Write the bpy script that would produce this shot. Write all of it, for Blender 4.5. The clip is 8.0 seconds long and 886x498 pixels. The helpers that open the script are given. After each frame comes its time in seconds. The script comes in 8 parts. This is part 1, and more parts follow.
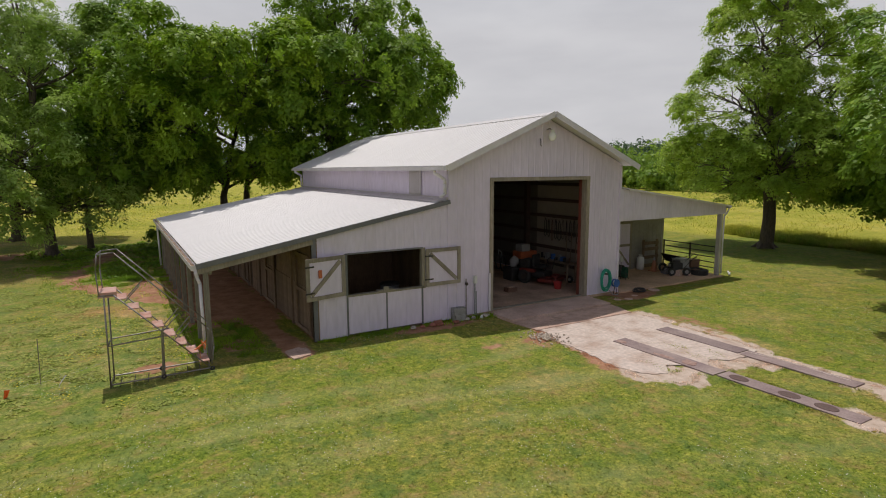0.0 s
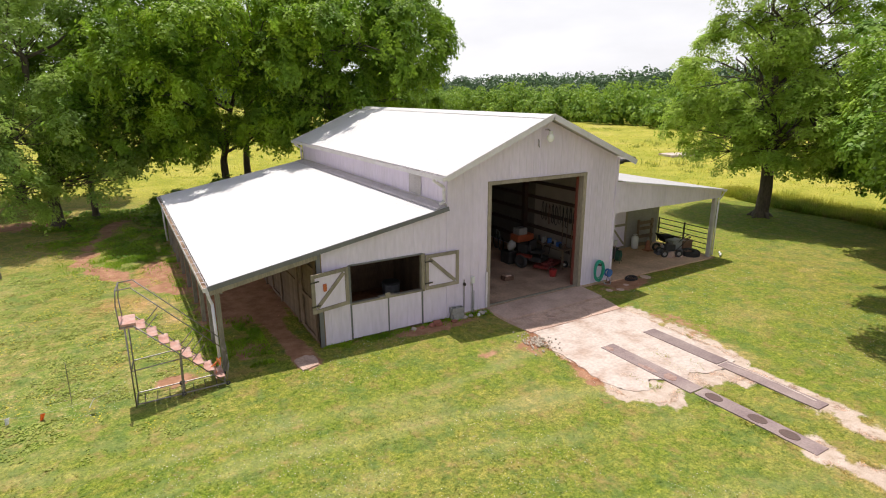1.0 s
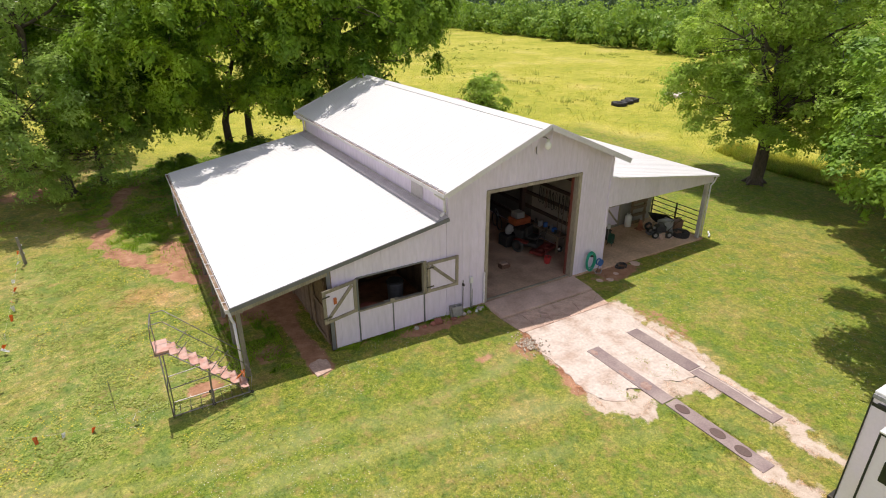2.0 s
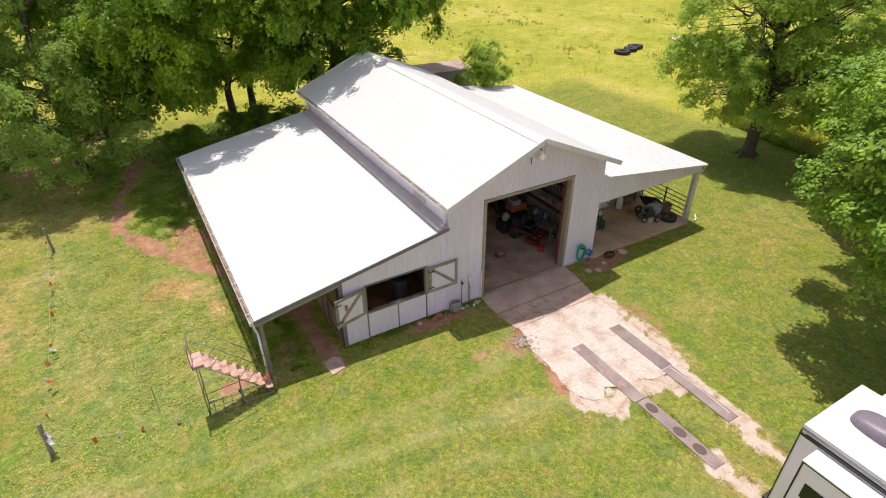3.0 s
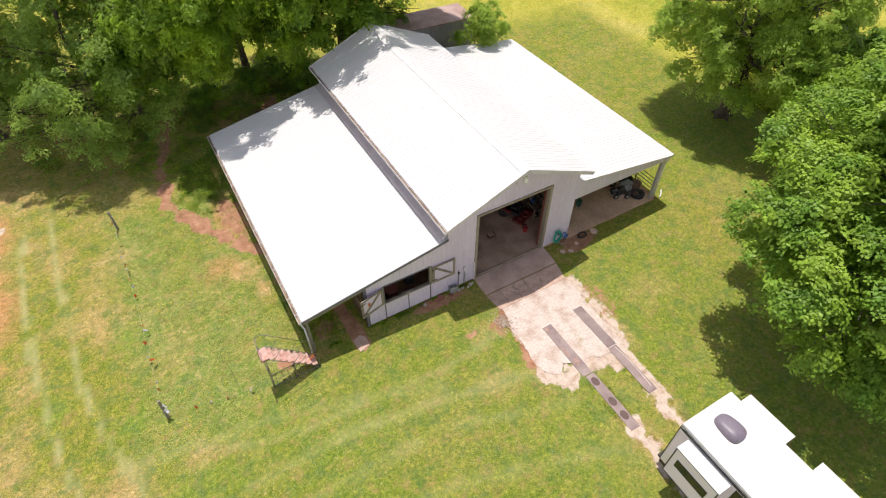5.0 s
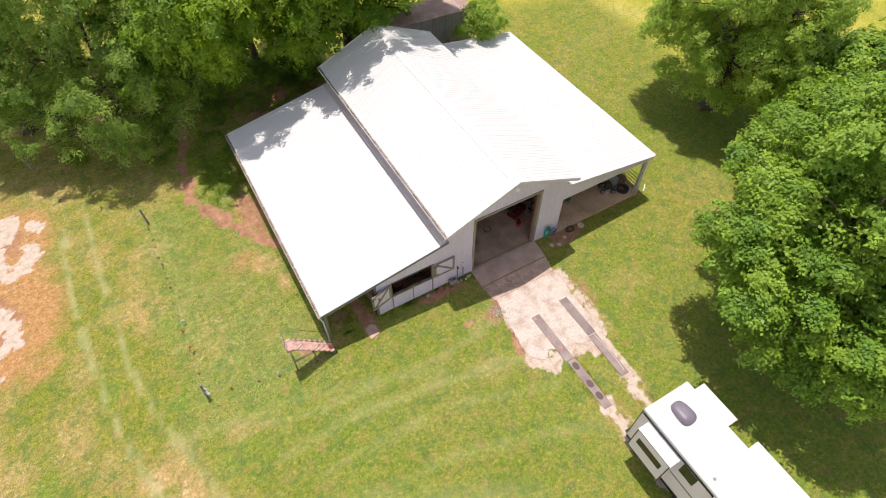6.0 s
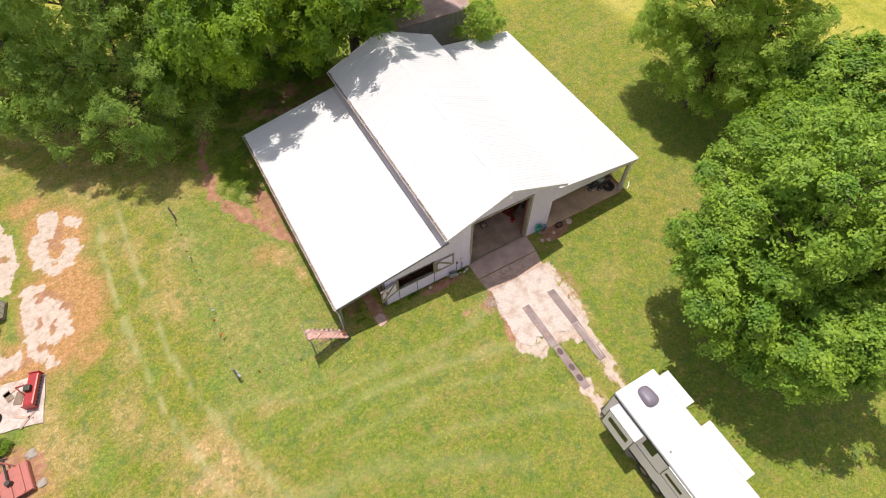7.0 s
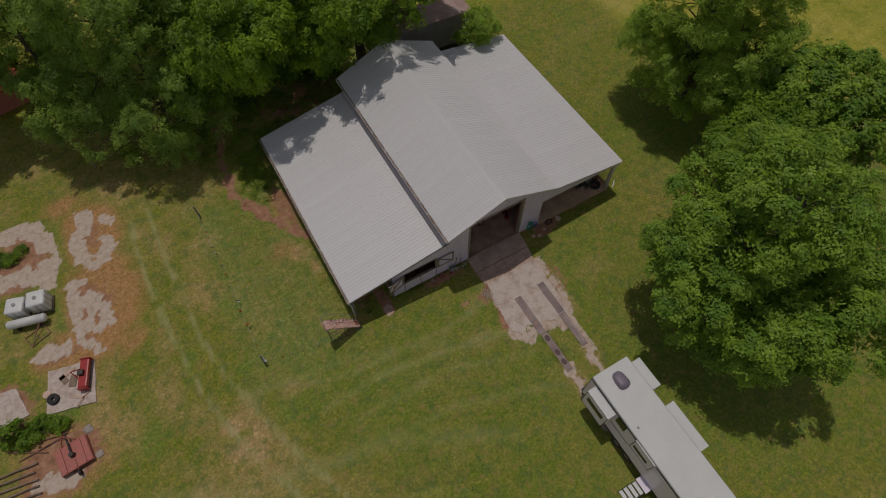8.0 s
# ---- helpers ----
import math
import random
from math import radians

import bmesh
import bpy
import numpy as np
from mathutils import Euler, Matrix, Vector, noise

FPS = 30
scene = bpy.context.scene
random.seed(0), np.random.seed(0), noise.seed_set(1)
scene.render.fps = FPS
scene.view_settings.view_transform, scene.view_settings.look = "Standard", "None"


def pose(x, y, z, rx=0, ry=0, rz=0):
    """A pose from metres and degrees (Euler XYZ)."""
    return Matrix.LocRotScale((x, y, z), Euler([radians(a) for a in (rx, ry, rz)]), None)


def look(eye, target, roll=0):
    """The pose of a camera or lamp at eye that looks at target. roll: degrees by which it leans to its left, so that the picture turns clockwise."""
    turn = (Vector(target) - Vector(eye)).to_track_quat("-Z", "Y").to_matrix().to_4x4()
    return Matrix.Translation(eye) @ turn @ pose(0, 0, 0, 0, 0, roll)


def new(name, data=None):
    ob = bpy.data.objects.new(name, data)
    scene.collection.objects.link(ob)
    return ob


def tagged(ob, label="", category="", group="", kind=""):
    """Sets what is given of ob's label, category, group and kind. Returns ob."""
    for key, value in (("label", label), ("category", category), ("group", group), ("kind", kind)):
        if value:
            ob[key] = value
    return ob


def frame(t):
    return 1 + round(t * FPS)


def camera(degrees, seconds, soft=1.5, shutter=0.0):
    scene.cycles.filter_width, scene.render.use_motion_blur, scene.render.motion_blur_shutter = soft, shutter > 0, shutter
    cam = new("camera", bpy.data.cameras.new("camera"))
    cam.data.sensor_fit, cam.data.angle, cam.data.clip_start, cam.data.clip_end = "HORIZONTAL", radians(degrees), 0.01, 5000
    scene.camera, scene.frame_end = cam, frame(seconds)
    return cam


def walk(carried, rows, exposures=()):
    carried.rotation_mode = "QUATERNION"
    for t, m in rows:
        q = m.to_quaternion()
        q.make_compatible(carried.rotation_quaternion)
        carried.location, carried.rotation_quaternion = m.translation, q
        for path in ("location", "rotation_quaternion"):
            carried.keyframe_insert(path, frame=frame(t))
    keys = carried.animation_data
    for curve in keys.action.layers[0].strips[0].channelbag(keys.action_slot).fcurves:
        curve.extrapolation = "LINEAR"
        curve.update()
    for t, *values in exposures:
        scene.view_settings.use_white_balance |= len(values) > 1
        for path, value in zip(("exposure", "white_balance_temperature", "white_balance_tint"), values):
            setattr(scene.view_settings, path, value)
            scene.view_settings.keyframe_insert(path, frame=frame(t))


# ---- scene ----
# ---------------------------------------------------------------- camera
cam = camera(77.22, 8.0, soft=1.05)
ROWS = [
    (0.0, -7.966, -13.303, 4.293, -30.331, -8.165, 0.320),
    (0.5, -7.970, -13.364, 5.353, -30.297, -11.841, 0.268),
    (1.0, -7.991, -13.438, 6.554, -30.269, -15.607, 0.246),
    (1.5, -8.008, -13.484, 8.001, -30.213, -20.031, 0.164),
    (3.0, -8.056, -13.584, 12.512, -30.092, -32.158, 0.211),
    (3.5, -8.067, -13.587, 14.219, -30.099, -36.234, 0.164),
    (4.0, -8.086, -13.656, 16.102, -30.012, -40.208, 0.138),
    (4.5, -8.131, -13.659, 17.898, -30.096, -43.639, -0.011),
    (6.0, -8.230, -13.764, 23.422, -30.077, -52.114, -0.004),
    (6.5, -8.332, -13.903, 25.241, -30.062, -54.207, -0.076),
    (7.0, -8.407, -13.957, 27.158, -30.135, -56.309, -0.152),
    (7.5, -8.508, -13.988, 29.260, -30.321, -58.388, -0.221),
    (8.0, -8.576, -14.036, 31.157, -30.327, -60.077, -0.211),
]
EXPOSURES = [(0.0, -0.78, 6500, 13), (0.3, -0.35, 6500, 13), (0.6, -0.05, 6500, 13), (1.0, -0.03, 6500, 13), (7.0, -0.05, 6500, 13), (7.3, -0.4, 6500, 13), (7.5, -0.8, 6500, 13), (7.8, -1.5, 6500, 13), (8.0, -1.9, 6500, 13)]
walk(cam, [(t, pose(x, y, z, 90 + pitch, 0, yaw) @ pose(0, 0, 0, 0, 0, -lean)) for t, x, y, z, yaw, pitch, lean in ROWS], EXPOSURES)

# ---------------------------------------------------------------- world and sun
SUN_DIR = Vector((0.03, 0.26, 1.0)).normalized()
world = bpy.data.worlds.new("sky")
scene.world = world
world.use_nodes = True
wn, wl = world.node_tree.nodes, world.node_tree.links
wn.clear()
w_out = wn.new("ShaderNodeOutputWorld")
w_bg = wn.new("ShaderNodeBackground")
w_sky = wn.new("ShaderNodeTexSky")
w_sky.sky_type = "NISHITA"
w_sky.sun_disc = False
w_sky.sun_elevation = math.asin(SUN_DIR.z)
w_sky.sun_rotation = math.atan2(SUN_DIR.x, SUN_DIR.y)
w_sky.dust_density = 2.0
w_tc = wn.new("ShaderNodeTexCoord")
w_map = wn.new("ShaderNodeMapping")
w_map.inputs["Scale"].default_value = (1.6, 1.6, 6.0)
w_noise = wn.new("ShaderNodeTexNoise")
w_noise.inputs["Scale"].default_value = 2.2
w_noise.inputs["Detail"].default_value = 6.0
w_ramp = wn.new("ShaderNodeValToRGB")
w_ramp.color_ramp.elements[0].position, w_ramp.color_ramp.elements[1].position = 0.25, 0.75
w_ramp.color_ramp.elements[0].color = (9.0, 9.1, 9.4, 1)
w_ramp.color_ramp.elements[1].color = (11.6, 11.7, 11.8, 1)
w_mix = wn.new("ShaderNodeMix")
w_mix.data_type = "RGBA"
w_sep = wn.new("ShaderNodeSeparateXYZ")
w_haze = wn.new("ShaderNodeMapRange")
w_haze.inputs["From Min"].default_value, w_haze.inputs["From Max"].default_value = 0.22, 0.62
w_haze.inputs["To Min"].default_value, w_haze.inputs["To Max"].default_value = 0.96, 0.20
wl.new(w_tc.outputs["Generated"], w_sep.inputs["Vector"])
wl.new(w_sep.outputs["Z"], w_haze.inputs["Value"])
wl.new(w_haze.outputs["Result"], w_mix.inputs["Factor"])
wl.new(w_tc.outputs["Generated"], w_map.inputs["Vector"])
wl.new(w_map.outputs["Vector"], w_noise.inputs["Vector"])
wl.new(w_noise.outputs["Fac"], w_ramp.inputs["Fac"])
wl.new(w_sky.outputs["Color"], w_mix.inputs["A"])
wl.new(w_ramp.outputs["Color"], w_mix.inputs["B"])
wl.new(w_mix.outputs["Result"], w_bg.inputs["Color"])
w_bg.inputs["Strength"].default_value = 0.099
wl.new(w_bg.outputs["Background"], w_out.inputs["Surface"])

sun_data = bpy.data.lights.new("sun", "SUN")
sun_data.energy = 4.35
sun_data.angle = radians(0.53)
sun_data.color = (1.0, 0.95, 0.86)
sun = new("sun", sun_data)
sun.matrix_world = look(SUN_DIR * 60, (0, 0, 0))


# ---------------------------------------------------------------- materials
def material(name, base, rough=0.6, metal=0.0, second=None, scale=3.0, amount=0.5, fine=40.0, fine_amount=0.25,
             bump=0.2, bump_scale=None, spread=0.0, island=0.0, stretch=(1, 1, 1), spec=0.5, trans=0.0, edge=(0.35, 0.7)):
    """Principled surface with a broad stain pattern, a fine grain, relief, and a shade that differs from piece to piece."""
    m = bpy.data.materials.new(name)
    m.use_nodes = True
    n, l = m.node_tree.nodes, m.node_tree.links
    bsdf = n["Principled BSDF"]
    out = n["Material Output"]
    tc = n.new("ShaderNodeTexCoord")
    mp = n.new("ShaderNodeMapping")
    mp.inputs["Scale"].default_value = stretch
    l.new(tc.outputs["Object"], mp.inputs["Vector"])
    big = n.new("ShaderNodeTexNoise")
    big.inputs["Scale"].default_value, big.inputs["Detail"].default_value = scale, 5.0
    small = n.new("ShaderNodeTexNoise")
    small.inputs["Scale"].default_value, small.inputs["Detail"].default_value = fine, 4.0
    l.new(mp.outputs["Vector"], big.inputs["Vector"])
    l.new(mp.outputs["Vector"], small.inputs["Vector"])
    second = second or tuple(c * 0.6 for c in base)
    r = n.new("ShaderNodeValToRGB")
    r.color_ramp.elements[0].position, r.color_ramp.elements[1].position = edge
    r.color_ramp.elements[0].color, r.color_ramp.elements[1].color = (0, 0, 0, 1), (amount, amount, amount, 1)
    l.new(big.outputs["Fac"], r.inputs["Fac"])
    mix = n.new("ShaderNodeMix")
    mix.data_type = "RGBA"
    mix.inputs["A"].default_value, mix.inputs["B"].default_value = (*base, 1), (*second, 1)
    l.new(r.outputs["Color"], mix.inputs["Factor"])
    hsv = n.new("ShaderNodeHueSaturation")
    l.new(mix.outputs["Result"], hsv.inputs["Color"])
    val = n.new("ShaderNodeMapRange")
    val.inputs["From Min"].default_value, val.inputs["From Max"].default_value = 0.25, 0.75
    val.inputs["To Min"].default_value, val.inputs["To Max"].default_value = 1 - fine_amount, 1 + fine_amount
    l.new(small.outputs["Fac"], val.inputs["Value"])
    value = val.outputs["Result"]
    for give, strength in (("object", spread), ("island", island)):
        if strength:
            src = n.new("ShaderNodeObjectInfo" if give == "object" else "ShaderNodeNewGeometry")
            mr = n.new("ShaderNodeMapRange")
            mr.inputs["To Min"].default_value, mr.inputs["To Max"].default_value = 1 - strength, 1 + strength
            l.new(src.outputs["Random" if give == "object" else "Random Per Island"], mr.inputs["Value"])
            mul = n.new("ShaderNodeMath")
            mul.operation = "MULTIPLY"
            l.new(value, mul.inputs[0])
            l.new(mr.outputs["Result"], mul.inputs[1])
            value = mul.outputs["Value"]
    l.new(value, hsv.inputs["Value"])
    l.new(hsv.outputs["Color"], bsdf.inputs["Base Color"])
    bsdf.inputs["Roughness"].default_value, bsdf.inputs["Metallic"].default_value = rough, metal
    bsdf.inputs["Specular IOR Level"].default_value = spec
    if bump:
        b = n.new("ShaderNodeBump")
        b.inputs["Strength"].default_value, b.inputs["Distance"].default_value = bump, 0.01
        l.new(small.outputs["Fac"], b.inputs["Height"])
        l.new(b.outputs["Normal"], bsdf.inputs["Normal"])
    if trans:
        tr = n.new("ShaderNodeBsdfTranslucent")
        l.new(hsv.outputs["Color"], tr.inputs["Color"])
        ms = n.new("ShaderNodeMixShader")
        ms.inputs["Fac"].default_value = trans
        l.new(bsdf.outputs["BSDF"], ms.inputs[1])
        l.new(tr.outputs["BSDF"], ms.inputs[2])
        l.new(ms.outputs["Shader"], out.inputs["Surface"])
    return m


M_SIDING = material("siding_paint", (0.72, 0.645, 0.80), 0.45, second=(0.63, 0.56, 0.685), scale=1.1, amount=0.55, fine=9, fine_amount=0.08, bump=0.08, spread=0.03, stretch=(1, 1, 0.25))
M_ROOF = material("roof_metal", (0.665, 0.65, 0.655), 0.5, second=(0.60, 0.575, 0.58), scale=0.7, amount=0.4, fine=14, fine_amount=0.04, bump=0.03, spread=0.012, stretch=(0.35, 1, 1))
M_TRIM = material("trim_paint", (0.73, 0.69, 0.735), 0.4, second=(0.5, 0.48, 0.46), scale=2, amount=0.4, fine=20, fine_amount=0.06, bump=0.05)
M_DARKTRIM = material("dark_trim_paint", (0.16, 0.16, 0.175), 0.45, scale=3, amount=0.4, fine=30, fine_amount=0.12)
M_WOOD = material("weathered_wood", (0.33, 0.285, 0.225), 0.8, second=(0.19, 0.16, 0.125), scale=2.5, amount=0.7, fine=26, fine_amount=0.25, bump=0.35, spread=0.15, stretch=(1, 1, 0.2))
M_BARNWOOD = material("stall_boards", (0.20, 0.135, 0.09), 0.85, second=(0.10, 0.066, 0.045), scale=2.2, amount=0.7, fine=24, fine_amount=0.28, bump=0.35, spread=0.22, stretch=(1, 1, 0.25))
M_POST = material("treated_post", (0.26, 0.235, 0.19), 0.85, second=(0.15, 0.13, 0.10), scale=3, amount=0.6, fine=30, fine_amount=0.25, bump=0.3, spread=0.12, stretch=(1, 1, 0.2))
M_REDPOST = material("red_primer_steel", (0.24, 0.06, 0.04), 0.6, second=(0.13, 0.045, 0.03), scale=4, amount=0.6)
M_CONCRETE = material("weathered_concrete", (0.60, 0.505, 0.45), 0.9, second=(0.42, 0.30, 0.235), scale=1.7, amount=0.95, fine=11, fine_amount=0.2, bump=0.2, edge=(0.46, 0.72))
M_APRON = material("stained_concrete", (0.70, 0.51, 0.43), 0.9, second=(0.43, 0.28, 0.21), scale=1.2, amount=0.75, fine=22, fine_amount=0.16, bump=0.3, spread=0.12)
M_BROKEN = material("broken_slab", (0.60, 0.43, 0.35), 0.9, second=(0.40, 0.26, 0.20), scale=2.2, amount=0.85, fine=20, fine_amount=0.25, bump=0.4, spread=0.2)
M_BAYFLOOR = material("bay_floor_dust", (0.72, 0.49, 0.335), 0.9, second=(0.46, 0.30, 0.20), scale=0.9, amount=0.9, fine=15, fine_amount=0.2, bump=0.3)
M_FLOOR = material("barn_floor", (0.66, 0.45, 0.33), 0.9, second=(0.30, 0.195, 0.135), scale=0.9, amount=0.95, fine=15, fine_amount=0.2, bump=0.3)
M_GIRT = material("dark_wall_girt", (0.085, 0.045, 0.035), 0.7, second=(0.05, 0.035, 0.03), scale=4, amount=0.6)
M_RUSTSTEEL = material("rusted_steel", (0.30, 0.165, 0.105), 0.8, second=(0.18, 0.10, 0.07), scale=4, amount=0.8, fine=30, fine_amount=0.25)
M_RUBBER = material("belt_rubber", (0.245, 0.18, 0.178), 0.8, second=(0.38, 0.30, 0.275), scale=1.6, amount=0.8, fine=25, fine_amount=0.2, bump=0.25, spread=0.1)
M_BLACK = material("black_rubber", (0.025, 0.024, 0.025), 0.7, second=(0.05, 0.045, 0.04), scale=6, amount=0.6, fine=50)
M_STEEL = material("grey_tube_steel", (0.27, 0.26, 0.26), 0.45, metal=0.5, second=(0.16, 0.10, 0.07), scale=7, amount=0.7, fine=40, fine_amount=0.2)
M_DARKSTEEL = material("dark_gate_steel", (0.05, 0.048, 0.046), 0.5, metal=0.4, second=(0.10, 0.06, 0.04), scale=5, amount=0.5)
M_TREAD = material("red_oxide_tread", (0.50, 0.25, 0.20), 0.7, second=(0.60, 0.44, 0.38), scale=5, amount=0.8, fine=50, fine_amount=0.18)
M_RED = material("red_paint", (0.42, 0.03, 0.03), 0.35, second=(0.25, 0.03, 0.025), scale=4, amount=0.5, fine_amount=0.1)
M_FADEDRED = material("faded_red_paint", (0.50, 0.155, 0.125), 0.65, second=(0.34, 0.14, 0.11), scale=4, amount=0.7, fine_amount=0.15)
M_ORANGE = material("orange_paint", (0.50, 0.13, 0.05), 0.5, scale=5, amount=0.4)
M_GREEN = material("green_hose", (0.02, 0.36, 0.24), 0.4, scale=8, amount=0.3, bump=0.05)
M_DARKGREEN = material("dark_green_plastic", (0.02, 0.10, 0.06), 0.5, scale=6, amount=0.5)
M_BLUE = material("blue_plastic", (0.04, 0.13, 0.42), 0.4, scale=8, amount=0.3)
# indoor whites greyed to hold the barn's dimness; also plain grey parts
M_DIMGREY = material("dim_grey_plastic", (0.34, 0.33, 0.33), 0.6, second=(0.22, 0.2, 0.19), scale=4, amount=0.6)
M_WHITE = material("white_plastic", (0.74, 0.74, 0.73), 0.4, second=(0.6, 0.59, 0.56), scale=3, amount=0.4, fine_amount=0.05, bump=0.05)
M_RVROOF = material("caravan_roof_membrane", (0.67, 0.67, 0.66), 0.5, second=(0.59, 0.58, 0.565), scale=0.9, amount=0.5, fine=12, fine_amount=0.04, bump=0.04)
M_RVWALL = material("caravan_wall_panel", (0.86, 0.775, 0.88), 0.35, second=(0.78, 0.70, 0.78), scale=1.2, amount=0.4, fine=18, fine_amount=0.03, bump=0.02)
M_RVBLACK = material("caravan_black_trim", (0.02, 0.02, 0.022), 0.4, scale=4, amount=0.4)
M_ACGREY = material("grey_shroud_plastic", (0.20, 0.165, 0.21), 0.45, second=(0.15, 0.13, 0.155), scale=5, amount=0.4, bump=0.1)
M_GREY = material("grey_plastic", (0.33, 0.33, 0.34), 0.5, scale=5, amount=0.4)
M_BROWNBOX = material("brown_clutter", (0.17, 0.09, 0.06), 0.7, scale=6, amount=0.6, spread=0.2)
M_BARK = material("bark", (0.115, 0.09, 0.07), 0.95, second=(0.06, 0.05, 0.04), scale=3, amount=0.8, fine=18, fine_amount=0.35, bump=0.8, stretch=(1, 1, 0.3))
M_STONE = material("rubble_stone", (0.40, 0.35, 0.30), 0.9, second=(0.25, 0.20, 0.17), scale=5, amount=0.6, bump=0.4, spread=0.2, island=0.2)
M_BLOCK = material("cinder_block", (0.36, 0.35, 0.34), 0.95, scale=8, amount=0.5, bump=0.4)
M_LAMPGLASS = material("frosted_globe", (0.90, 0.90, 0.89), 0.25, scale=3, amount=0.1, fine_amount=0.02, bump=0.0)
M_TIMBER = material("old_timber", (0.27, 0.20, 0.14), 0.85, second=(0.16, 0.11, 0.08), scale=4, amount=0.7, spread=0.15)
M_INNER = material("inner_sheeting", (0.36, 0.31, 0.26), 0.6, second=(0.25, 0.21, 0.17), scale=1.5, amount=0.5, fine_amount=0.1)
M_ROPE = material("fence_tape", (0.66, 0.63, 0.56), 0.7, scale=9, amount=0.3)
M_PAINTPOST = material("painted_post", (0.50, 0.47, 0.45), 0.6, second=(0.36, 0.33, 0.30), scale=3, amount=0.6, fine=20, fine_amount=0.1)
# siding copy for the room wall, darkened to carry the bay's shade
M_SHADEDWALL = material("shaded_bay_wall", (0.30, 0.285, 0.26), 0.65, second=(0.22, 0.205, 0.185), scale=1.5, amount=0.6, fine=9, fine_amount=0.1, bump=0.08)
M_FLAGO = material("orange_flag", (0.75, 0.22, 0.06), 0.6, scale=9, amount=0.2)
M_FLAGW = material("white_flag", (0.78, 0.78, 0.80), 0.6, scale=9, amount=0.2)


def leaf_material(name, base, second, spread=0.16, trans=0.34, edge=(0.35, 0.7)):
    m = material(name, base, 0.5, second=second, scale=0.7, amount=1.0, fine=2.2, fine_amount=0.22, bump=0.0, island=spread, spec=0.3, trans=trans, edge=edge)
    return m


M_LEAF = leaf_material("broadleaf_foliage", (0.17, 0.31, 0.024), (0.42, 0.58, 0.042), trans=0.52)
M_LEAFDARK = leaf_material("dense_foliage", (0.14, 0.265, 0.026), (0.33, 0.485, 0.042), trans=0.5)
M_LEAFGREY = leaf_material("feathery_foliage", (0.22, 0.345, 0.075), (0.45, 0.60, 0.12), trans=0.6)
M_LEAFLIGHT = leaf_material("bright_foliage", (0.31, 0.455, 0.065), (0.52, 0.655, 0.11), trans=0.55)
M_MAPLE = leaf_material("maple_foliage", (0.15, 0.285, 0.03), (0.34, 0.485, 0.047), trans=0.28)
# lighter, bluer leaf green with the distance haze put into it
M_FARWOODS = leaf_material("hazy_horizon_foliage", (0.085, 0.15, 0.075), (0.13, 0.205, 0.095), trans=0.2)
M_WOODS = leaf_material("far_woods_foliage", (0.145, 0.27, 0.04), (0.33, 0.46, 0.06), trans=0.34)

M_CLOVER = material("clover_heads", (0.68, 0.68, 0.58), 0.8, scale=9, amount=0.3)
M_DANDELION = material("yellow_flowers", (0.62, 0.50, 0.03), 0.8, scale=9, amount=0.3)
M_WINDOW = bpy.data.materials.new("tinted_window")
M_WINDOW.use_nodes = True
M_WINDOW.node_tree.nodes["Principled BSDF"].inputs["Base Color"].default_value = (0.018, 0.022, 0.02, 1)
M_WINDOW.node_tree.nodes["Principled BSDF"].inputs["Roughness"].default_value = 0.06


M_TORN = material("torn_rubber_backing", (0.42, 0.29, 0.25), 0.85, second=(0.24, 0.13, 0.105), scale=9, amount=0.8)
M_RUSTCONE = material("faded_cone_plastic", (0.40, 0.16, 0.085), 0.7, second=(0.25, 0.11, 0.07), scale=6, amount=0.7)
M_PAD = material("dark_brown_pad", (0.13, 0.078, 0.07), 0.8, second=(0.12, 0.095, 0.08), scale=6, amount=0.6)
# mower red darkened so its colour holds the deep shade indoors
M_MOWERRED = material("shaded_red_paint", (0.21, 0.025, 0.02), 0.5, second=(0.11, 0.025, 0.02), scale=5, amount=0.7)


# ---------------------------------------------------------------- building helpers
def thing(name, at=(0, 0, 0), label="", category="", group="", turn=0.0, kind=""):
    ob = new(name)
    ob.empty_display_size = 0.2
    ob.matrix_world = pose(*at, 0, 0, turn)
    return tagged(ob, label, category, group, kind)


def part(name, bm, mat, parent, label="", smooth=False, at=None):
    """Links a bmesh as one mesh object under a thing or a part."""
    me = bpy.data.meshes.new(name)
    bmesh.ops.recalc_face_normals(bm, faces=bm.faces)
    bm.to_mesh(me)
    bm.free()
    return mesh_part(name, me, mat, parent, label, smooth, at)


def mesh_part(name, me, mat, parent, label="", smooth=False, at=None):
    if mat is not None and not me.materials:
        me.materials.append(mat)
    if smooth:
        me.polygons.foreach_set("use_smooth", [True] * len(me.polygons))
    ob = new(name, me)
    if parent is not None:
        ob.parent = parent
    if at is not None:
        ob.matrix_basis = at
    if label:
        ob["label"] = label
    return ob


def box(bm, x0, x1, y0, y1, z0, z1, bevel=0.0, turn=None):
    m = Matrix.Translation(((x0 + x1) / 2, (y0 + y1) / 2, (z0 + z1) / 2)) @ Matrix.Diagonal((abs(x1 - x0), abs(y1 - y0), abs(z1 - z0), 1))
    g = bmesh.ops.create_cube(bm, size=1.0, matrix=m)
    if bevel:
        edges = list({e for v in g["verts"] for e in v.link_edges})
        g = bmesh.ops.bevel(bm, geom=edges, offset=bevel, segments=2, affect="EDGES", profile=0.6)
    if turn is not None:
        bmesh.ops.transform(bm, matrix=turn, verts=g["verts"])
    return bm


